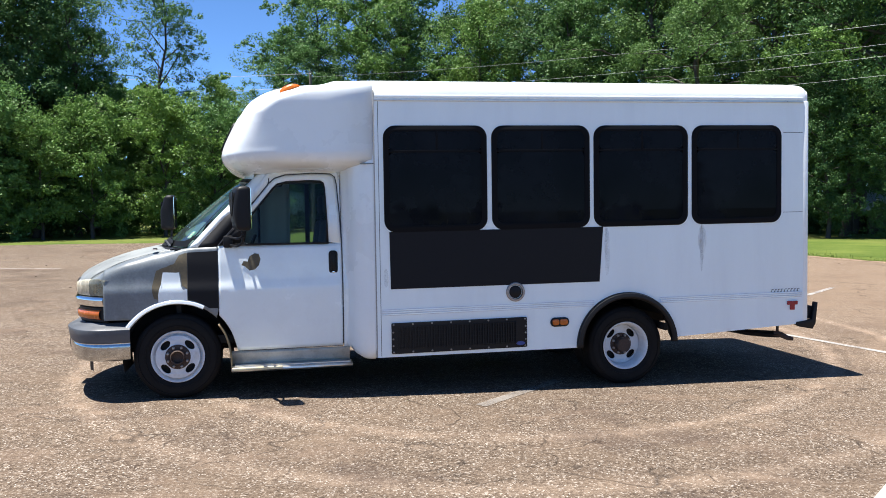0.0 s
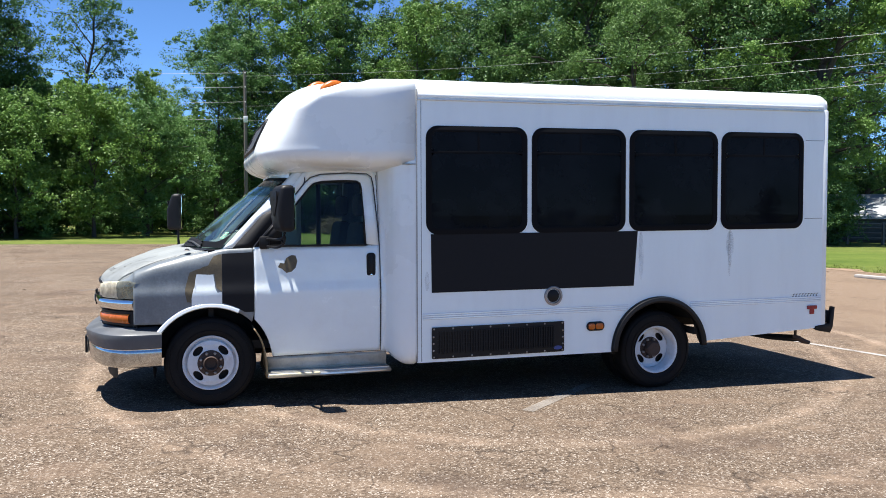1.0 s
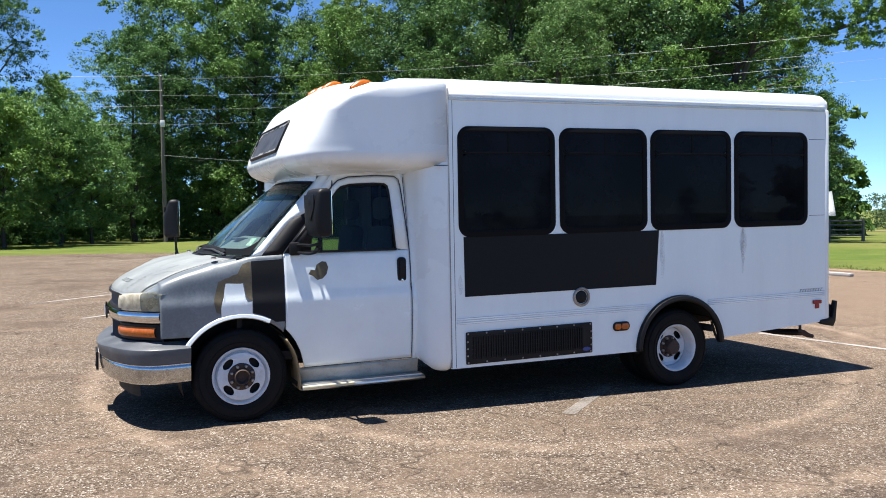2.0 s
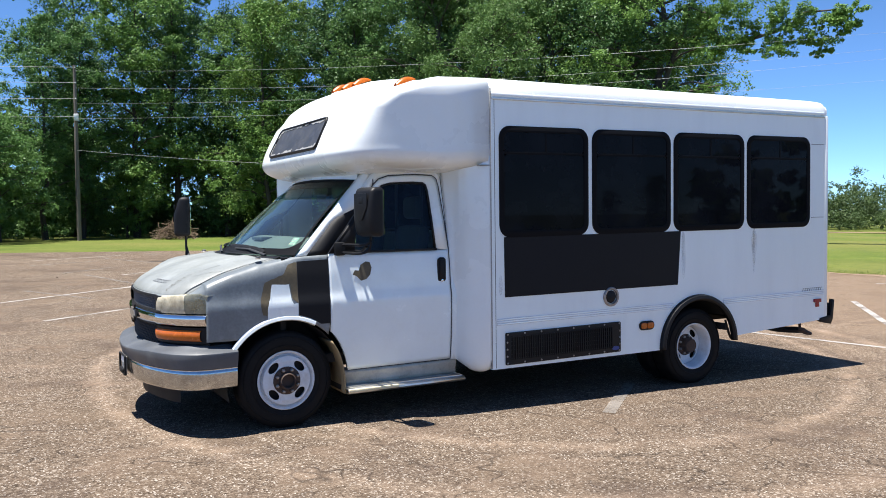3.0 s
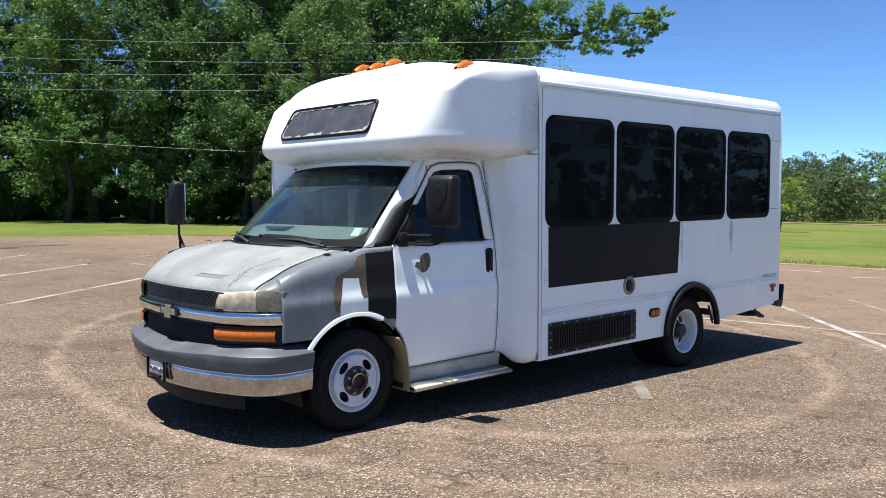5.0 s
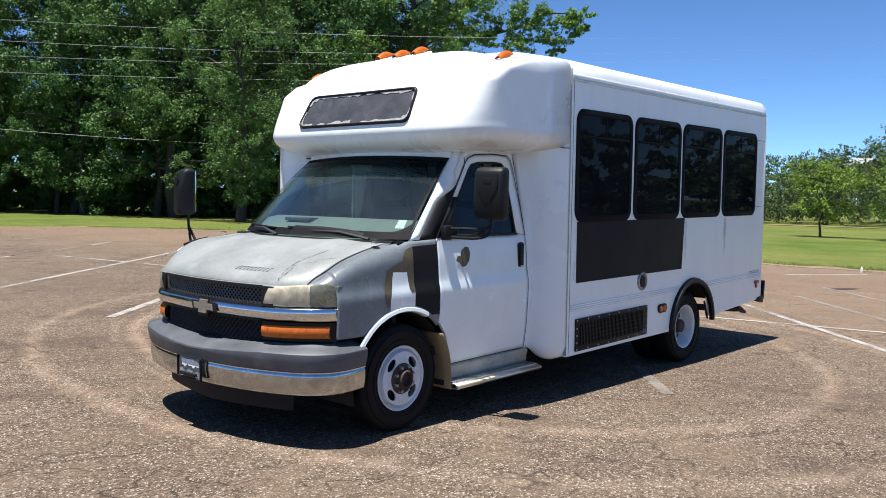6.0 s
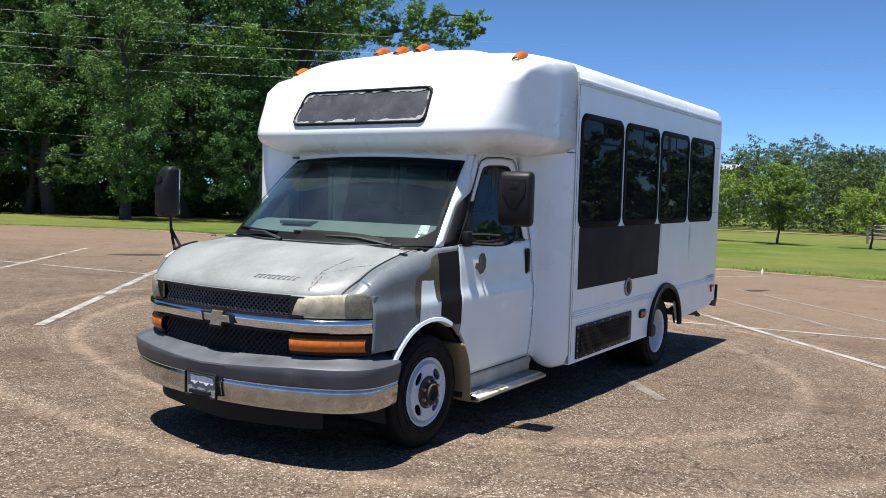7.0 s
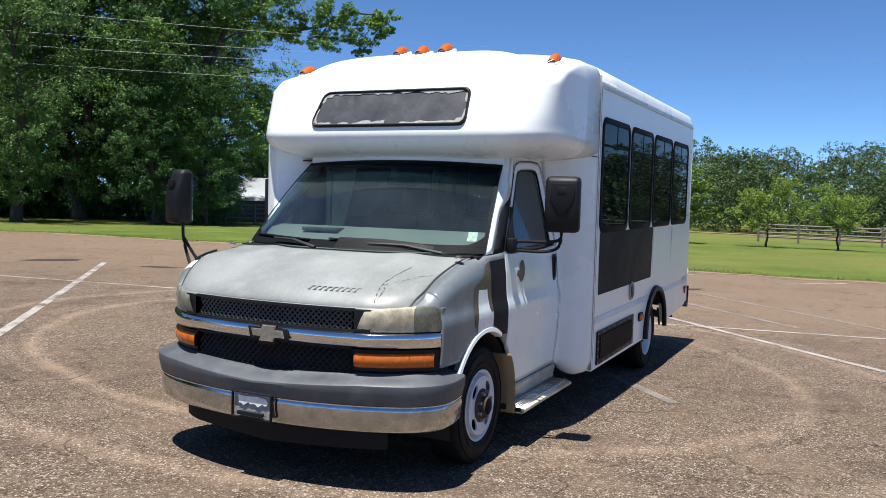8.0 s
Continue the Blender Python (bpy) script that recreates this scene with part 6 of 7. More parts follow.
# wheels
def wheel(x, y, z, sgn, dish, name_label):
    """A wheel of 0.372 m radius; dish: how far the disc stands inside (-) or outside (+) the rim's lip."""
    hub = empty("wheel", pose(x, y, z), name_label, "")
    hub.parent = bus
    hub["category"] = "wheel"
    flip = Matrix.Identity(4) if sgn < 0 else Matrix.Rotation(math.pi, 4, "Z")
    tyre = part("tyre", lathe([(0.215, -0.19), (0.25, -0.205), (0.31, -0.21), (0.352, -0.20), (0.368, -0.185), (0.372, -0.16), (0.372, -0.045), (0.367, -0.02), (0.352, -0.004), (0.315, 0.008), (0.262, 0.006), (0.235, -0.004), (0.222, -0.014), (0.215, -0.03)], 64, m=flip), M["rubber"], hub, "black worn tyre", 40)
    for r in (0.268, 0.330):
        part("sidewall_ring", lathe([(r - 0.004, 0.004), (r - 0.002, 0.0105), (r + 0.002, 0.0105), (r + 0.004, 0.004)], 64, m=flip), M["rubber"], tyre)
    rim = part("rim", lathe([(0.205, -0.18), (0.200, -0.05), (0.206, -0.022), (0.216, -0.012), (0.224, -0.006), (0.2265, 0.0), (0.222, 0.004), (0.213, 0.0), (0.204, -0.014), (0.196, -0.03), (0.190, dish - 0.012 if dish < 0 else -0.035), (0.180, dish - 0.004)], 64, m=flip), M["steel"], hub, "white painted steel rim", 50)
    slots = [oval(0.143 * math.cos(a), 0.143 * math.sin(a), 0.029, 0.050, a) for a in (radians(45 + 90 * k) for k in range(4))]
    disc_m = flip @ Matrix.Translation((0, -dish - 0.006, 0)) @ UPRIGHT @ Matrix.Translation((0, 0, -0.012))
    part("disc", plate([oval(0, 0, 0.186, 0.186, 0, 64), oval(0, 0, 0.07, 0.07, 0, 32)] + slots, 0.012, 0.002, m=disc_m), M["steel"], rim)
    # black disc added behind the slots so they look dark and deep
    part("brake_drum", lathe([(0.185, dish - 0.05), (0.10, dish - 0.03), (0.0, dish - 0.03)], 32, m=flip), M["under"], hub)
    if dish > -0.05:
        part("hub_ring", lathe([(0.108, dish), (0.106, dish + 0.012), (0.095, dish + 0.018), (0.065, dish + 0.020)], 40, m=flip), M["rust"], hub, "rusty hub")
        part("axle_hub", lathe([(0.068, dish), (0.062, dish + 0.045), (0.055, dish + 0.055), (0.050, dish + 0.052), (0.044, dish + 0.02), (0.0, dish + 0.018)], 32, m=flip), M["rust"], hub)
        base = dish + 0.018
    else:
        part("hub_ring", lathe([(0.108, dish + 0.002), (0.104, dish + 0.012), (0.07, dish + 0.015)], 40, m=flip), M["rust"], hub, "rusty hub")
        part("axle_hub", lathe([(0.07, dish), (0.068, dish + 0.085), (0.06, dish + 0.095), (0.0, dish + 0.097)], 32, m=flip), M["rust"], hub)
        base = dish + 0.012
    for k in range(8):
        a = radians(22.5 + 45 * k)
        part("lug_nut", lathe([(0.013, 0), (0.0125, 0.022), (0.008, 0.026), (0.0, 0.027)], 6, m=flip @ Matrix.Translation((0.086 * math.cos(a), -base, 0.086 * math.sin(a)))), M["nut"], hub)
    return hub


for sgn in (-1, 1):
    wheel(-0.79, sgn * 0.965, 0.388, sgn, 0.004, "white steel front wheel with a rusty hub")
    wheel(3.30, sgn * 1.115, 0.318, sgn, -0.125, "white deep-dished steel rear wheel")
    wheel(3.30, sgn * 0.86, 0.318, sgn, -0.01, "inner rear wheel")

# underside
part("chassis", box(-1.45, 3.55, -0.45, 0.45, 0.36, 0.52, 0.02), M["under"], bus)
for y in (-0.42, 0.42):
    part("frame_rail", box(3.55, 5.0, y - 0.035, y + 0.035, 0.44, 0.56, 0.01), M["under"], bus)
part("engine_tray", box(-1.55, -0.15, -0.60, 0.60, 0.40, 0.95, 0.05), M["under"], bus)
part("rear_axle", tube([(3.30, -1.0, 0.318), (3.30, 1.0, 0.318)], 0.055, 10), M["under"], bus)
part("front_axle", tube([(-0.79, -0.9, 0.36), (-0.79, 0.9, 0.36)], 0.04, 10), M["under"], bus)
for xa, xb, z in ((0.96, 2.76, 0.42), (3.83, 5.10, 0.565)):
    part("skirt", box(xa, xb, -HALF + 0.06, HALF - 0.06, z, 0.60), M["under"], bus)
part("rear_bumper", box(5.18, 5.27, -1.16, 1.16, 0.50, 0.63, 0.02), M["plastic"], bus, "black steel rear bumper")
part("bumper_end", place(plate([[(5.05, 0.455), (5.10, 0.43), (5.235, 0.405), (5.268, 0.46), (5.29, 0.665), (5.262, 0.672), (5.225, 0.50), (5.06, 0.48)]], 0.05, 0.006), 0, -1.15), M["plastic"], bus, "black steel bumper bracket")
hitch = part("tow_hitch", tube([(4.30, -0.94, 0.44), (4.66, -0.98, 0.365), (4.86, -1.0, 0.345), (4.99, -1.01, 0.335)], [0.028, 0.03, 0.034, 0.034], 4), M["plastic"], bus, "bent steel bracket under the tail")
part("hitch_end", tube([(4.92, -1.01, 0.35), (5.0, -1.015, 0.335), (5.07, -1.02, 0.30), (5.13, -1.025, 0.285)], [0.03, 0.032, 0.027, 0.02], 6), M["rust"], hitch, "rusty hook")
part("hitch_pin", lathe([(0.0, 0.05), (0.014, 0.05), (0.014, 0.0)], 8, m=Matrix.Translation((4.97, -1.01, 0.37)) @ pose(0, 0, 0, -90)), M["rust"], hitch)
part("flap_bracket", tube([(3.70, -1.14, 0.55), (3.735, -1.15, 0.42), (3.77, -1.15, 0.36)], 0.012, 6), M["plastic"], bus)

# cab inside
part("cab_floor", box(-0.75, 0.85, -0.90, 0.90, 0.48, 0.55), M["under"], bus)
part("firewall", box(-0.80, -0.76, -0.88, 0.88, 0.5, 1.29), M["under"], bus)
dash = part("dashboard", sheet([[(x, y, z) for x, z in ((-0.93 + 0.22 * (y / 0.9) ** 2, 1.318), (-0.72 + 0.12 * (y / 0.9) ** 4, 1.365), (-0.52, 1.44), (-0.42, 1.46), (-0.36, 1.43), (-0.35, 1.15), (-0.45, 0.8))] for y in np.linspace(-0.88, 0.88, 21)]), M["dash"], bus, "grey-green dashboard", 60)
part("dash_vent", box(-0.60, -0.50, 0.25, 0.55, 1.425, 1.452, 0.004), M["grey_plastic"], dash)
wheel_ring = [(-0.20 + 0.18 * math.sin(a) * 0.45, -0.42 + 0.19 * math.cos(a), 1.22 + 0.19 * math.sin(a)) for a in np.linspace(0, 2 * math.pi, 33)]
sw = part("steering_wheel", tube(wheel_ring, 0.016, 8, ends=False), M["plastic"], bus, "black steering wheel")
part("wheel_hub", box(-0.23, -0.17, -0.50, -0.34, 1.17, 1.27, 0.02), M["plastic"], sw)
part("column", tube([(-0.45, -0.42, 1.08), (-0.2, -0.42, 1.22)], 0.03, 8), M["plastic"], sw)
for y in (-0.45, 0.47):
    seat = part("cab_seat", box(0.05, 0.55, y - 0.25, y + 0.25, 0.80, 0.98, 0.05), M["seat"], bus, "grey fabric cab seat")
    part("seat_back", box(0.42, 0.56, y - 0.24, y + 0.24, 0.95, 1.55, 0.06, m=Matrix.Translation((0.48, 0, 0.95)) @ pose(0, 0, 0, 0, 8, 0) @ Matrix.Translation((-0.48, 0, -0.95))), M["seat"], seat)
    part("headrest", box(0.52, 0.62, y - 0.13, y + 0.13, 1.60, 1.80, 0.04), M["seat"], seat)
    part("seat_base", box(0.10, 0.50, y - 0.2, y + 0.2, 0.54, 0.82, 0.02), M["under"], seat)
for y in (0.06, 0.62):
    part("stanchion", tube([(0.92, y, 0.88), (0.92, y, 2.5)], 0.016, 8), M["grey_plastic"], bus)
part("headliner", box(-0.06, 0.92, -0.79, 1.2, 1.945, 1.958, 0.004), M["inside"], bus)
part("rear_view_mirror", box(-0.12, -0.09, -0.12, 0.12, 1.76, 1.83, 0.012), M["plastic"], bus)
for y0, y1 in ((-0.78, -0.10), (0.10, 0.78)):
    part("sun_visor", box(-0.06, 0.16, y0, y1, 1.905, 1.92, 0.006), M["inside"], bus)


# mirrors
def side_mirror(cx, cy, z0, z1, half_w, turn, arms, label):
    shell = box(-0.045, 0.05, -half_w, half_w, z0, z1, 0.03)
    for k in (0.12, 0.25, 0.4, 0.55, 0.7, 0.8, 0.9):
        bmesh.ops.bisect_plane(shell, geom=shell.verts[:] + shell.edges[:] + shell.faces[:], plane_co=(0, 0, z0 + (z1 - z0) * k), plane_no=(0, 0, 1))
    for v in shell.verts:
        k = min(1.0, max(0.0, (v.co.z - z0) / (z1 - z0)))
        if v.co.x < 0:
            v.co.x -= 0.045 * math.sin(math.pi * k) ** 0.5 if half_w > 0.1 else 0.055 * min(1.0, (1 - k) / 0.45)
    bmesh.ops.transform(shell, matrix=pose(cx, cy, 0, 0, 0, turn), verts=shell.verts)
    mir = part("side_mirror", shell, M["plastic"], bus, label, 50)
    m = pose(cx, cy, 0, 0, 0, turn)
    for zz0, zz1 in ((z0 + 0.11, z1 - 0.02), (z0 + 0.02, z0 + 0.10)):
        part("mirror_glass", box(0.051, 0.055, -half_w + 0.02, half_w - 0.02, zz0, zz1, m=m), M["mirror"], mir)
    part("shell_mark", box(-0.098, -0.085, -0.032, 0.032, z1 - 0.125, z1 - 0.075, 0.003, m=m), M["plastic"], mir)
    shield = plate([[(-half_w * 0.72, z1 - 0.05), (half_w * 0.72, z1 - 0.05), (half_w * 0.70, z1 - 0.15), (half_w * 0.16, z1 - 0.25), (-half_w * 0.16, z1 - 0.25), (-half_w * 0.70, z1 - 0.15)]], 0.006, 0.002, m=m @ Matrix.Translation((-0.0905, 0, 0)) @ Matrix(((0, 0, -1, 0), (-1, 0, 0, 0), (0, 1, 0, 0), (0, 0, 0, 1))))
    if half_w > 0.1:
        part("shell_panel", shield, M["plastic"], mir)
    for path in arms:
        part("mirror_arm", tube(smooth_rows(path, 4).tolist(), 0.011, 8), M["plastic"], mir)
    return mir


side_mirror(-0.205, -1.275, 1.475, 1.850, 0.115, 12, (
    [(-0.34, -0.95, 1.405), (-0.30, -1.06, 1.41), (-0.25, -1.20, 1.41), (-0.215, -1.265, 1.43), (-0.205, -1.27, 1.49)],
    [(-0.34, -0.95, 1.352), (-0.30, -1.05, 1.345), (-0.26, -1.18, 1.345), (-0.22, -1.25, 1.37), (-0.205, -1.27, 1.43)],
    [(-0.20, -0.96, 1.355), (-0.21, -1.1, 1.36), (-0.22, -1.22, 1.40)]), "large black door mirror on tubular arms")
part("mirror_foot", box(-0.385, -0.30, -1.0, -0.945, 1.325, 1.43, 0.015), M["plastic"], bus)
side_mirror(-1.055, 1.255, 1.455, 1.835, 0.070, -12, (
    [(-1.05, 1.25, 1.47), (-1.05, 1.245, 1.36), (-1.06, 1.20, 1.24), (-1.08, 1.12, 1.14), (-1.08, 0.97, 1.13)],
    [(-1.05, 1.245, 1.36), (-1.04, 1.19, 1.28), (-1.03, 1.10, 1.19), (-0.98, 0.96, 1.20)],
    [(-1.08, 1.12, 1.14), (-1.0, 1.02, 1.2), (-0.9, 0.93, 1.25)]), "tall black fender mirror on a bent stalk")

part("mirror_bracket", tube([(-1.31, 0.89, 1.232), (-1.20, 0.90, 1.258), (-1.085, 0.915, 1.280)], [0.014, 0.016, 0.010], 6), M["plastic"], bus)


# ---- undergrowth and far woods ----
def along(path, t):
    pts = [Vector(p) for p in path]
    lens = [(b - a).length for a, b in zip(pts, pts[1:])]
    d = t * sum(lens)
    for a, b, l in zip(pts, pts[1:], lens):
        if d <= l:
            return a.lerp(b, d / l), Vector((-(b - a).y, (b - a).x)).normalized()
        d -= l
    return pts[-1], Vector((0, 1))


WOODS = [(-38, 49), (-22, 51.5), (-12, 54.5), (-4, 60), (1, 67), (5, 75), (12, 79.5), (18, 71), (22.5, 61), (26, 53), (30.5, 48), (36, 45.5), (41, 50)]
SOUTH = [(110, -8), (80, -9), (56, -9), (46, -14), (35, -36), (0, -40), (-35, -38), (-55, -20), (-56, 30), (-40, 48)]


def undergrowth(name, label, path, count, depth, height, seed, material, leaves=60, size=0.2, start=0.0, low=0.0):
    rng = np.random.default_rng(seed)
    cs, rad = [], []
    for k in range(count):
        p, nrm = along(path, rng.uniform())
        back = depth * rng.uniform() ** 1.3
        q = p + nrm * (start + back)
        top = height * (0.35 + 0.65 * back / depth) * (0.75 + 0.5 * noise.noise((q.x * 0.3, q.y * 0.3, seed)))
        z = ground_z(q.x, q.y) + 0.2 + low + top * rng.uniform()
        cs.append((q.x, q.y, z))
        rad.append(rng.uniform(0.5, 1.15) * (0.6 + 0.5 * back / depth))
    ob = finish(name, leaf_sheet(name, np.array(cs), np.array(rad), leaves, size, rng, 0.4), material, angle=180)
    return tagged(ob, label, "bushes", kind="stuff")


undergrowth("undergrowth", "dark tangled undergrowth along the edge of the woods", WOODS, 1060, 11, 5.5, 21, M["leaf_b"], 162, 0.085, 3.5)
undergrowth("shrub_growth", "dark overhanging shrubs beside the barn", [(33.6, 40.6), (35.3, 39.2)], 46, 2.0, 6.0, 29, M["leaf_b"], 198, 0.075)
# leaf layer added behind the crowns, only to shade the woods below
undergrowth("canopy", "added roof of leaves that shades the inside of the woods", [(-22, 54), (-12, 57), (-4, 63), (1, 70), (5, 79), (12, 83), (19, 74), (24, 64), (27.5, 56), (31.5, 51.5)], 640, 13, 8.0, 26, M["leaf_b"], 81, 0.27, 4.0, 6.5)
undergrowth("deep_woods", "dark shaded growth deep in the woods", [(-45, 66), (-20, 68), (-6, 78), (4, 90), (16, 93), (28, 76), (36, 62), (46, 60), (58, 52)], 1700, 6, 16.0, 25, M["leaf_b"], 63, 0.36)
undergrowth("thicket", "dark thicket between the trunks of the woods", [(-6, 74), (2, 82), (9, 87), (16, 86), (24, 74)], 260, 4, 6.5, 24, M["leaf_b"], 63, 0.3)
# both out of view, added to darken what the bus windows reflect
undergrowth("tall_hedge", "tall dense woods out of view beyond the corner of the field", [(112, -12), (80, -13), (58, -13), (48, -17), (40, -30)], 420, 8, 14.0, 27, M["leaf_b"], 54, 0.38)
undergrowth("hedge_growth", "leafy undergrowth along the unseen woods behind the lot", SOUTH, 320, 10, 3.2, 22, M["leaf_b"], 72, 0.24)

rng9 = np.random.default_rng(31)
cs, rad = [], []
for k in range(420):
    x, y = 88 + 36 * rng9.uniform() ** 1.2, rng9.uniform(-22, 92)
    if y > 62 and x < 100:
        continue
    top = (6.9 + 0.14 * (x - 88)) * (0.9 + 0.45 * noise.noise((x * 0.05, y * 0.06, 1))) * between(y, ((14, 1.0), (22, 1.12), (33, 1.12), (43, 0.86), (55, 0.66))) + rng9.uniform(-0.6, 1.6)
    base = ground_z(x, y)
    wide, tall = rng9.uniform(1.5, 3.0), rng9.uniform(0.75, 0.95)
    for j in range(20):                # boughs over each rounded or pointed crown
        v, ang = rng9.uniform(0, 1), rng9.uniform(0, 2 * np.pi)
        out = wide * (1 - v ** 2) ** 0.6 * rng9.uniform(0.6, 1.0)
        cs.append((x + math.cos(ang) * out, y + math.sin(ang) * out, base + max(0.4, top * (1 - tall + tall * v))))
        rad.append(rng9.uniform(0.6, 1.15))
undergrowth("far_growth", "leafy growth at the foot of the far hillside", [(91, 92), (91, -22)], 600, 9, 7.0, 28, M["leaf_far"], 72, 0.13)
tagged(finish("far_woods", leaf_sheet("far_woods", np.array(cs), np.array(rad), 54, 0.125, rng9, 0.3, sprays=6), M["leaf_far"], angle=180), "distant wooded hillside beyond the field", "woods", kind="stuff")

SAPLING = "small young tree with bright green leaves on the grass"
sap = build_tree("sapling", SAPLING, 41, 3.75, 2.2, 0.85, 24, 4, 192, 0.058, M["leaf_c"], droop=0.3, bough=0.11, trunk=0.075, rise=0.5, under=0.1)
sap.matrix_world = pose(44.3, 18.7, ground_z(44.3, 18.7))
low = build_tree("sapling", "low spreading young tree with bright green leaves on the grass", 42, 2.7, 1.9, 0.8, 16, 4, 168, 0.05, M["leaf_c"], droop=0.1, bough=0.15, trunk=0.07, rise=0.55, under=0.0)
low.matrix_world = pose(43.4, 9.7, ground_z(43.4, 9.7))
for ob, x, y, s, turn in ((sap, 43.2, 14.3, 1.0, 130), (low, 44.6, 6.2, 0.95, 200), (low, 47, 27.5, 0.9, 20)):
    copy_thing(ob, pose(x, y, ground_z(x, y), 0, 0, turn) @ Matrix.Scale(s, 4))
for ob in (sap, low):
    for o in scene.objects:
        if o.name.startswith("sapling") and o.parent is None:
            o["group"] = "saplings on the field"

# dirt track at the foot of the far woods, sandy margin of the lot
rows = []
for k in range(61):
    y = -60 + 140 * k / 60
    x = 84 + 3 * noise.noise((y * 0.03, 0, 5))
    rows.append([(x - 1.3, y, ground_z(x, y) + 0.02), (x + 1.3, y, ground_z(x, y) + 0.02)])
tagged(part("dirt_track", sheet(rows), M["sand"], None), "pale dirt track at the edge of the field", "track", kind="structure")
rows = []
for k in range(241):
    y = -30 + 73.5 * k / 240
    x = lot_edge(y)
    w0, w1 = 0.05 + 0.42 * max(0, noise.noise((y * 0.7, 2, 0)) + 0.3), 0.10 + 0.45 * max(0, noise.noise((y * 0.9, 5, 0)) + 0.35)
    rows.append([(x - w0, y, ground_z(x, y) + 0.007), (x + w1, y, ground_z(x, y) + 0.007)])
tagged(part("sand_margin", sheet(rows), M["sand"], None), "sandy dirt washed along the edge of the asphalt", "dirt", kind="structure")

# tufts along the edge of the lot
rng7 = np.random.default_rng(77)
tv, tf = [], []
for k in range(16000):
    y = rng7.uniform(-8, 43.5)
    x = lot_edge(y) + 0.05 + abs(rng7.normal()) * 0.9
    if noise.noise((x * 0.9, y * 0.9, 4)) + 0.35 * rng7.normal() < -0.1:
        continue
    h, a, w = rng7.uniform(0.045, 0.085), rng7.uniform(0, 6.283), rng7.uniform(0.005, 0.012)
    z = ground_z(x, y) - 0.03
    i = len(tv)
    tv += [(x - w * math.cos(a), y - w * math.sin(a), z), (x + w * math.cos(a), y + w * math.sin(a), z), (x + rng7.normal() * 0.04, y + rng7.normal() * 0.04, z + h)]
    tf.append((i, i + 1, i + 2))
tuft_mesh = bpy.data.meshes.new("grass_tufts")
tuft_mesh.from_pydata(tv, [], tf)
tagged(finish("grass_tufts", tuft_mesh, M["blades"], angle=180), "tufts of green grass along the edge of the lot", "grass", kind="stuff")


# dry leaves and twigs blown over the far side of the lot
lv, lf = [], []
for k in range(1500):
    y = 43 - 25 * rng7.uniform() ** 1.6
    x = -28 + (lot_edge(y) + 28.5) * rng7.uniform() ** 0.7
    if noise.noise((x * 0.35, y * 0.35, 2)) + 0.35 * rng7.normal() < 0.1:
        continue
    a, l, w = rng7.uniform(0, 6.283), rng7.uniform(0.02, 0.07), rng7.uniform(0.012, 0.03)
    z = ground_z(x, y) + 0.006
    i = len(lv)
    c, d = (math.cos(a) * l, math.sin(a) * l), (-math.sin(a) * w, math.cos(a) * w)
    lv += [(x - c[0], y - c[1], z), (x + d[0], y + d[1], z + 0.02 * rng7.uniform()), (x + c[0], y + c[1], z + 0.015), (x - d[0], y - d[1], z + 0.004)]
    lf.append((i, i + 1, i + 2, i + 3))
litter_mesh = bpy.data.meshes.new("leaf_litter")
litter_mesh.from_pydata(lv, [], lf)
tagged(finish("leaf_litter", litter_mesh, M["litter"], angle=180), "dry brown leaves and twigs blown over the asphalt", "leaves", kind="stuff")


# ---- poles and wires ----
def utility_pole(x, y, h):
    z = ground_z(x, y)
    top = empty("utility_pole", pose(x, y, z), "weathered wooden utility pole at the edge of the woods", "utility pole", "utility poles")
    part("post", tube([(0, 0, -0.5), (0, 0, h * 0.5), (0, 0, h)], [0.17, 0.145, 0.11], 12), M["pole"], top)
    part("meter_box", box(-0.16, 0.16, -0.32, -0.12, 8.7, 9.2, 0.02), M["plate"], top, "small pale box")
    for k, zz in enumerate((12.55, 11.45, 10.3, 9.0)):
        part("insulator", lathe([(0.0, 0.30), (0.035, 0.28), (0.05, 0.2), (0.03, 0.1)], 10, m=Matrix.Translation((0, 0, zz))), M["plate"], top)
    return top


POLES = [(-50, 76), (3.6, 68.5), (74.3, -16.0)]
for (x, y), h in zip(POLES, (12.75, 12.75, 14.6)):
    utility_pole(x, y, h)
for k, z0 in enumerate((12.55, 11.45, 10.3, 9.0)):
    a, b = Vector((-50, 75.75, ground_z(-50, 76) + z0)), Vector((3.6, 68.25, ground_z(3.6, 68.5) + z0))
    path = [a.lerp(b, t) + Vector((0, 0, -2.4 * t * (1 - t))) for t in np.linspace(0, 1, 25)]
    tagged(part("power_wire", tube(path, 0.012, 5), M["wire"], None), "thin grey power cable strung between poles", "wire", "power wires")
for c0, c1, c2 in ((12.33, -0.0806, 0.00086), (11.10, -0.0806, 0.00101), (10.0, -0.0643, 0.00092), (8.89, -0.0498, 0.00066)):
    path = [(3.6 + 0.6428 * s_, 68.25 - 0.7660 * s_, c0 + c1 * s_ + c2 * s_ * s_) for s_ in np.linspace(0, 110, 45)]
    tagged(part("power_wire", tube(path, [0.008] * 19 + [0.003] * 26, 5), M["wire"], None), "thin grey power cable strung between poles", "wire", "power wires")
a, b = Vector((3.6, 68.3, 6.6)), Vector((33, 43, 4.4))
tagged(part("power_wire", tube([a.lerp(b, t) + Vector((0, 0, -2.0 * t * (1 - t))) for t in np.linspace(0, 1, 21)], 0.010, 5), M["wire"], None), "thin grey power cable strung between poles", "wire", "power wires")

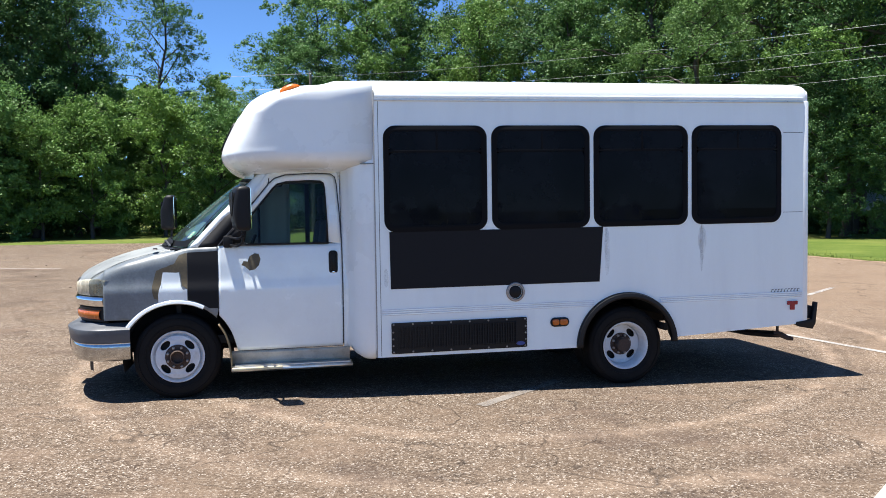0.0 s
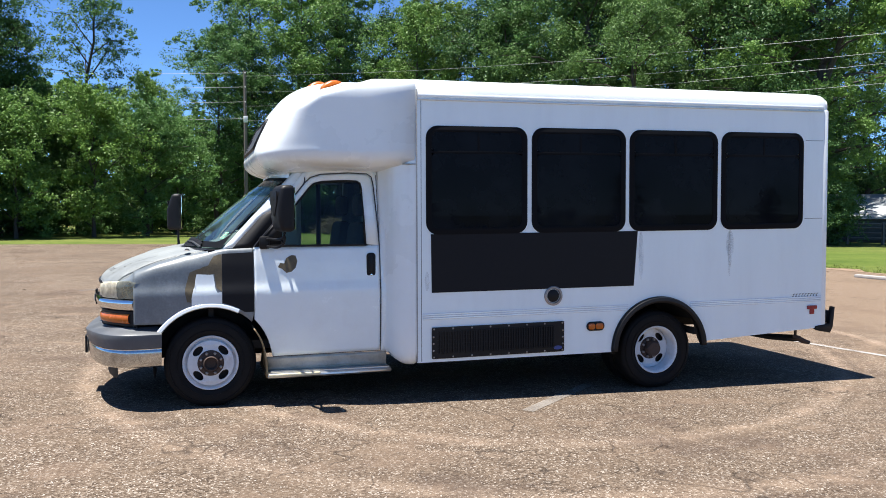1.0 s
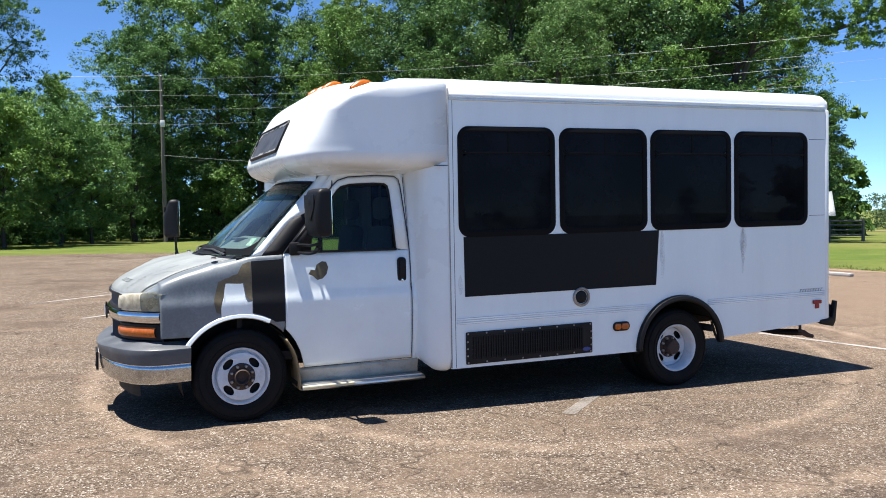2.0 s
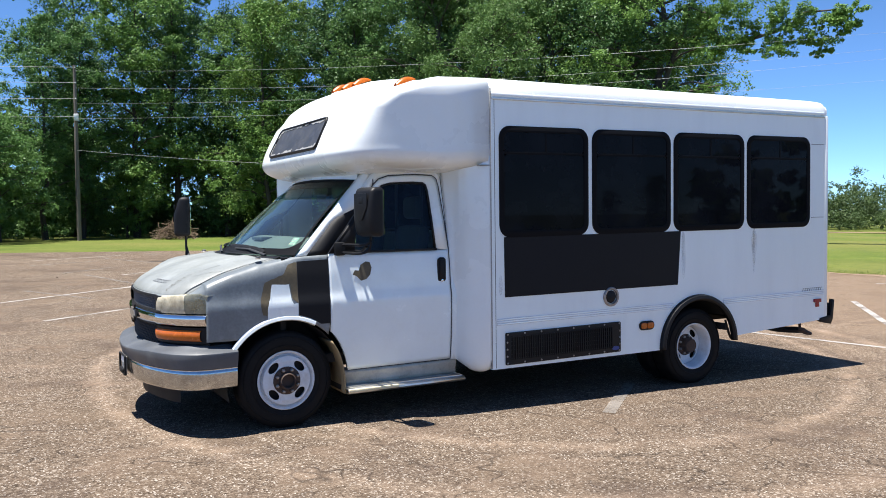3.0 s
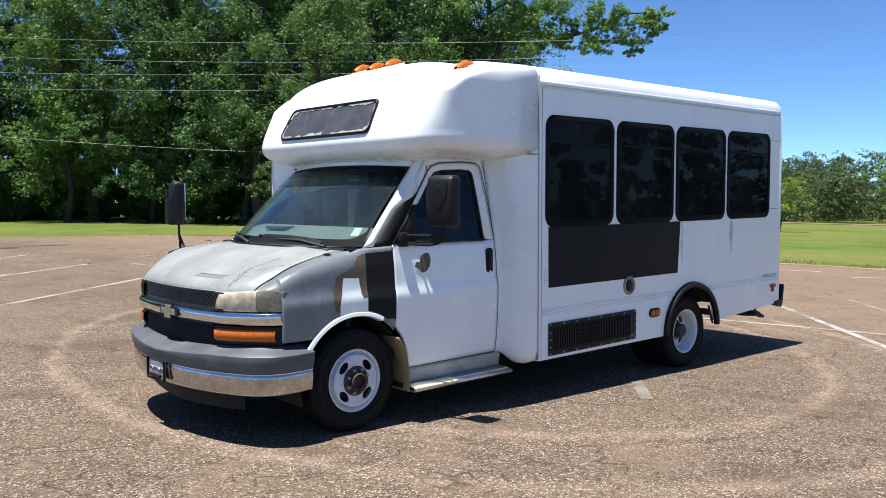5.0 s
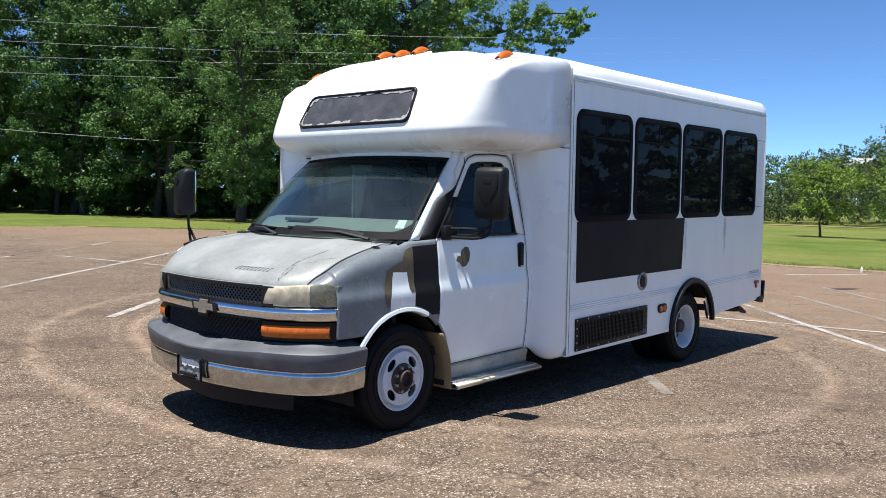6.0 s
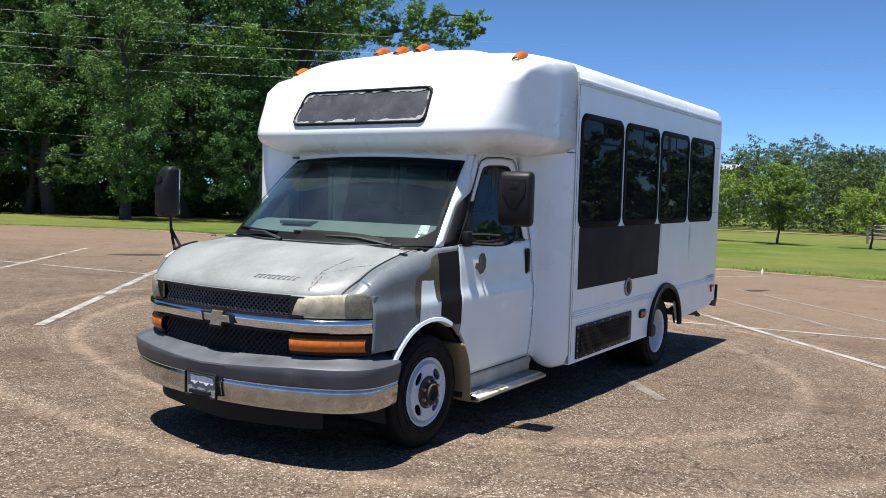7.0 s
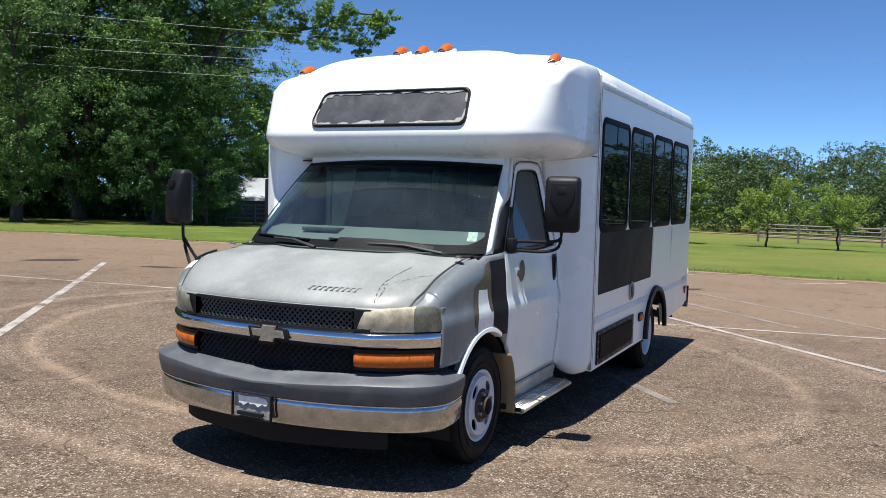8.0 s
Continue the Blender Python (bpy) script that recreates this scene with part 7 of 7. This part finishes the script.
# ---- barn, fence, brushwood ----
barn = empty("barn", pose(43.4, 42.6, ground_z(43.4, 42.6), 0, 0, -44) @ Matrix.Scale(0.76, 4), "weathered wooden barn with a white metal roof", "barn")
part("wall", box(-10, 0, 0.0, 0.15, 0, 2.1), M["barn_wall"], barn)
part("wall", box(-10, 0, 8.85, 9.0, 0, 2.1), M["barn_wall"], barn)
GABLE = [(0.0, 0.0), (9.0, 0.0), (9.0, 2.1), (4.5, 4.1), (0.0, 2.1)]
for x in (0.0, -9.88):
    part("gable_wall", plate([GABLE] + ([[(2.6, 0.02), (4.2, 0.02), (4.2, 1.9), (2.6, 1.9)]] if x == 0 else []), 0.12, m=Matrix.Translation((x - 0.12, 0, 0)) @ pose(0, 0, 0, 90, 0, 90)), M["barn_wall"], barn)
for sgn in (-1, 1):
    rows = [[(x, 4.5 + sgn * 5.1 * t, 4.2 - 2.2 * t + 0.03 * (k % 2)) for t in (0, 0.5, 1)] for k, x in enumerate(np.linspace(-10.5, 0.6, 50))]
    thick(part("roof", sheet(rows), M["barn_roof"], barn, "white corrugated roofing"), 0.03)
part("lean_to_wall", box(-9, -1.5, -0.03, 0.0, 0.2, 1.9), M["dark_steel"], barn)


def rail_fence(x0, y0, x1, y1, n, label):
    f = empty("rail_fence", pose(x0, y0, ground_z(x0, y0)), label, "fence")
    for k in range(n + 1):
        x, y = (x1 - x0) * k / n, (y1 - y0) * k / n
        dz = ground_z(x0 + x, y0 + y) - ground_z(x0, y0)
        part("post", box(x - 0.07, x + 0.07, y - 0.07, y + 0.07, dz - 0.3, dz + 1.3), M["fence"], f)
    for zz in (0.35, 0.65, 0.95, 1.2):
        part("rail", tube([((x1 - x0) * k / n, (y1 - y0) * k / n, zz + ground_z(x0 + (x1 - x0) * k / n, y0 + (y1 - y0) * k / n) - ground_z(x0, y0)) for k in range(n + 1)], 0.06, 4), M["fence"], f)
    return f


rail_fence(58, 11.5, 60, -12, 9, "grey weathered timber rail fence across the field")
rail_fence(35.5, 43.0, 41.5, 38.2, 4, "short timber fence with gate beside the barn")
rb = random.Random(3)
bm = bmesh.new()
for k in range(420):
    a = rb.uniform(0, 6.283)
    r = rb.uniform(0, 1.25)
    h = 1.15 * (1 - (r / 1.4) ** 2) * rb.random() + 0.05
    c = Vector((r * math.cos(a) * 1.15, r * math.sin(a) * 0.7, h))
    d = Vector((rb.uniform(-1, 1), rb.uniform(-1, 1), rb.uniform(-0.25, 0.5))).normalized() * rb.uniform(0.3, 0.8) * (1.9 if k % 40 == 0 else 1)
    tube([c - d, c + Vector((0, 0, 0.05)), c + d], [0.022, 0.018, 0.006], 4, bm)
pile = part("brushwood", bm, M["brush"], None)
pile.matrix_world = pose(10.3, 68.0, ground_z(10.3, 68.0))
tagged(pile, "heap of dry brown cut branches on the grass", "brush pile")
stop = part("parking_stop", box(-0.95, 0.95, -0.08, 0.08, -0.02, 0.085, 0.03), M["concrete"], None)
stop.matrix_world = pose(15.72, 17.3, ground_z(15.72, 17.3), 0, 0, 90)
tagged(stop, "white painted concrete parking stop at the lot's edge", "parking stop")
cup = part("plastic_bottle", lathe([(0.0, 0.0), (0.035, 0.0), (0.038, 0.02), (0.038, 0.13), (0.03, 0.165), (0.014, 0.19), (0.014, 0.215), (0.0, 0.217)], 14, m=pose(0, 0, 0, -90)), M["plate"], None)
cup.matrix_world = pose(17.2, 9.4, ground_z(17.2, 9.4)) @ Matrix.Scale(0.75, 4)
tagged(cup, "small white plastic bottle standing on the asphalt", "bottle")
house = empty("house", pose(105, 33, 4.3, 0, 0, 60), "distant red house with a pale roof among trees", "house")
part("wall", box(-2, 2, -1.4, 1.4, 0, 1.6), M["red_brick"], house)
thick(part("roof", sheet([[(-2.2, y, z), (2.2, y, z)] for y, z in ((-1.7, 1.5), (0, 2.4), (1.7, 1.5))]), M["barn_roof"], house), 0.06)
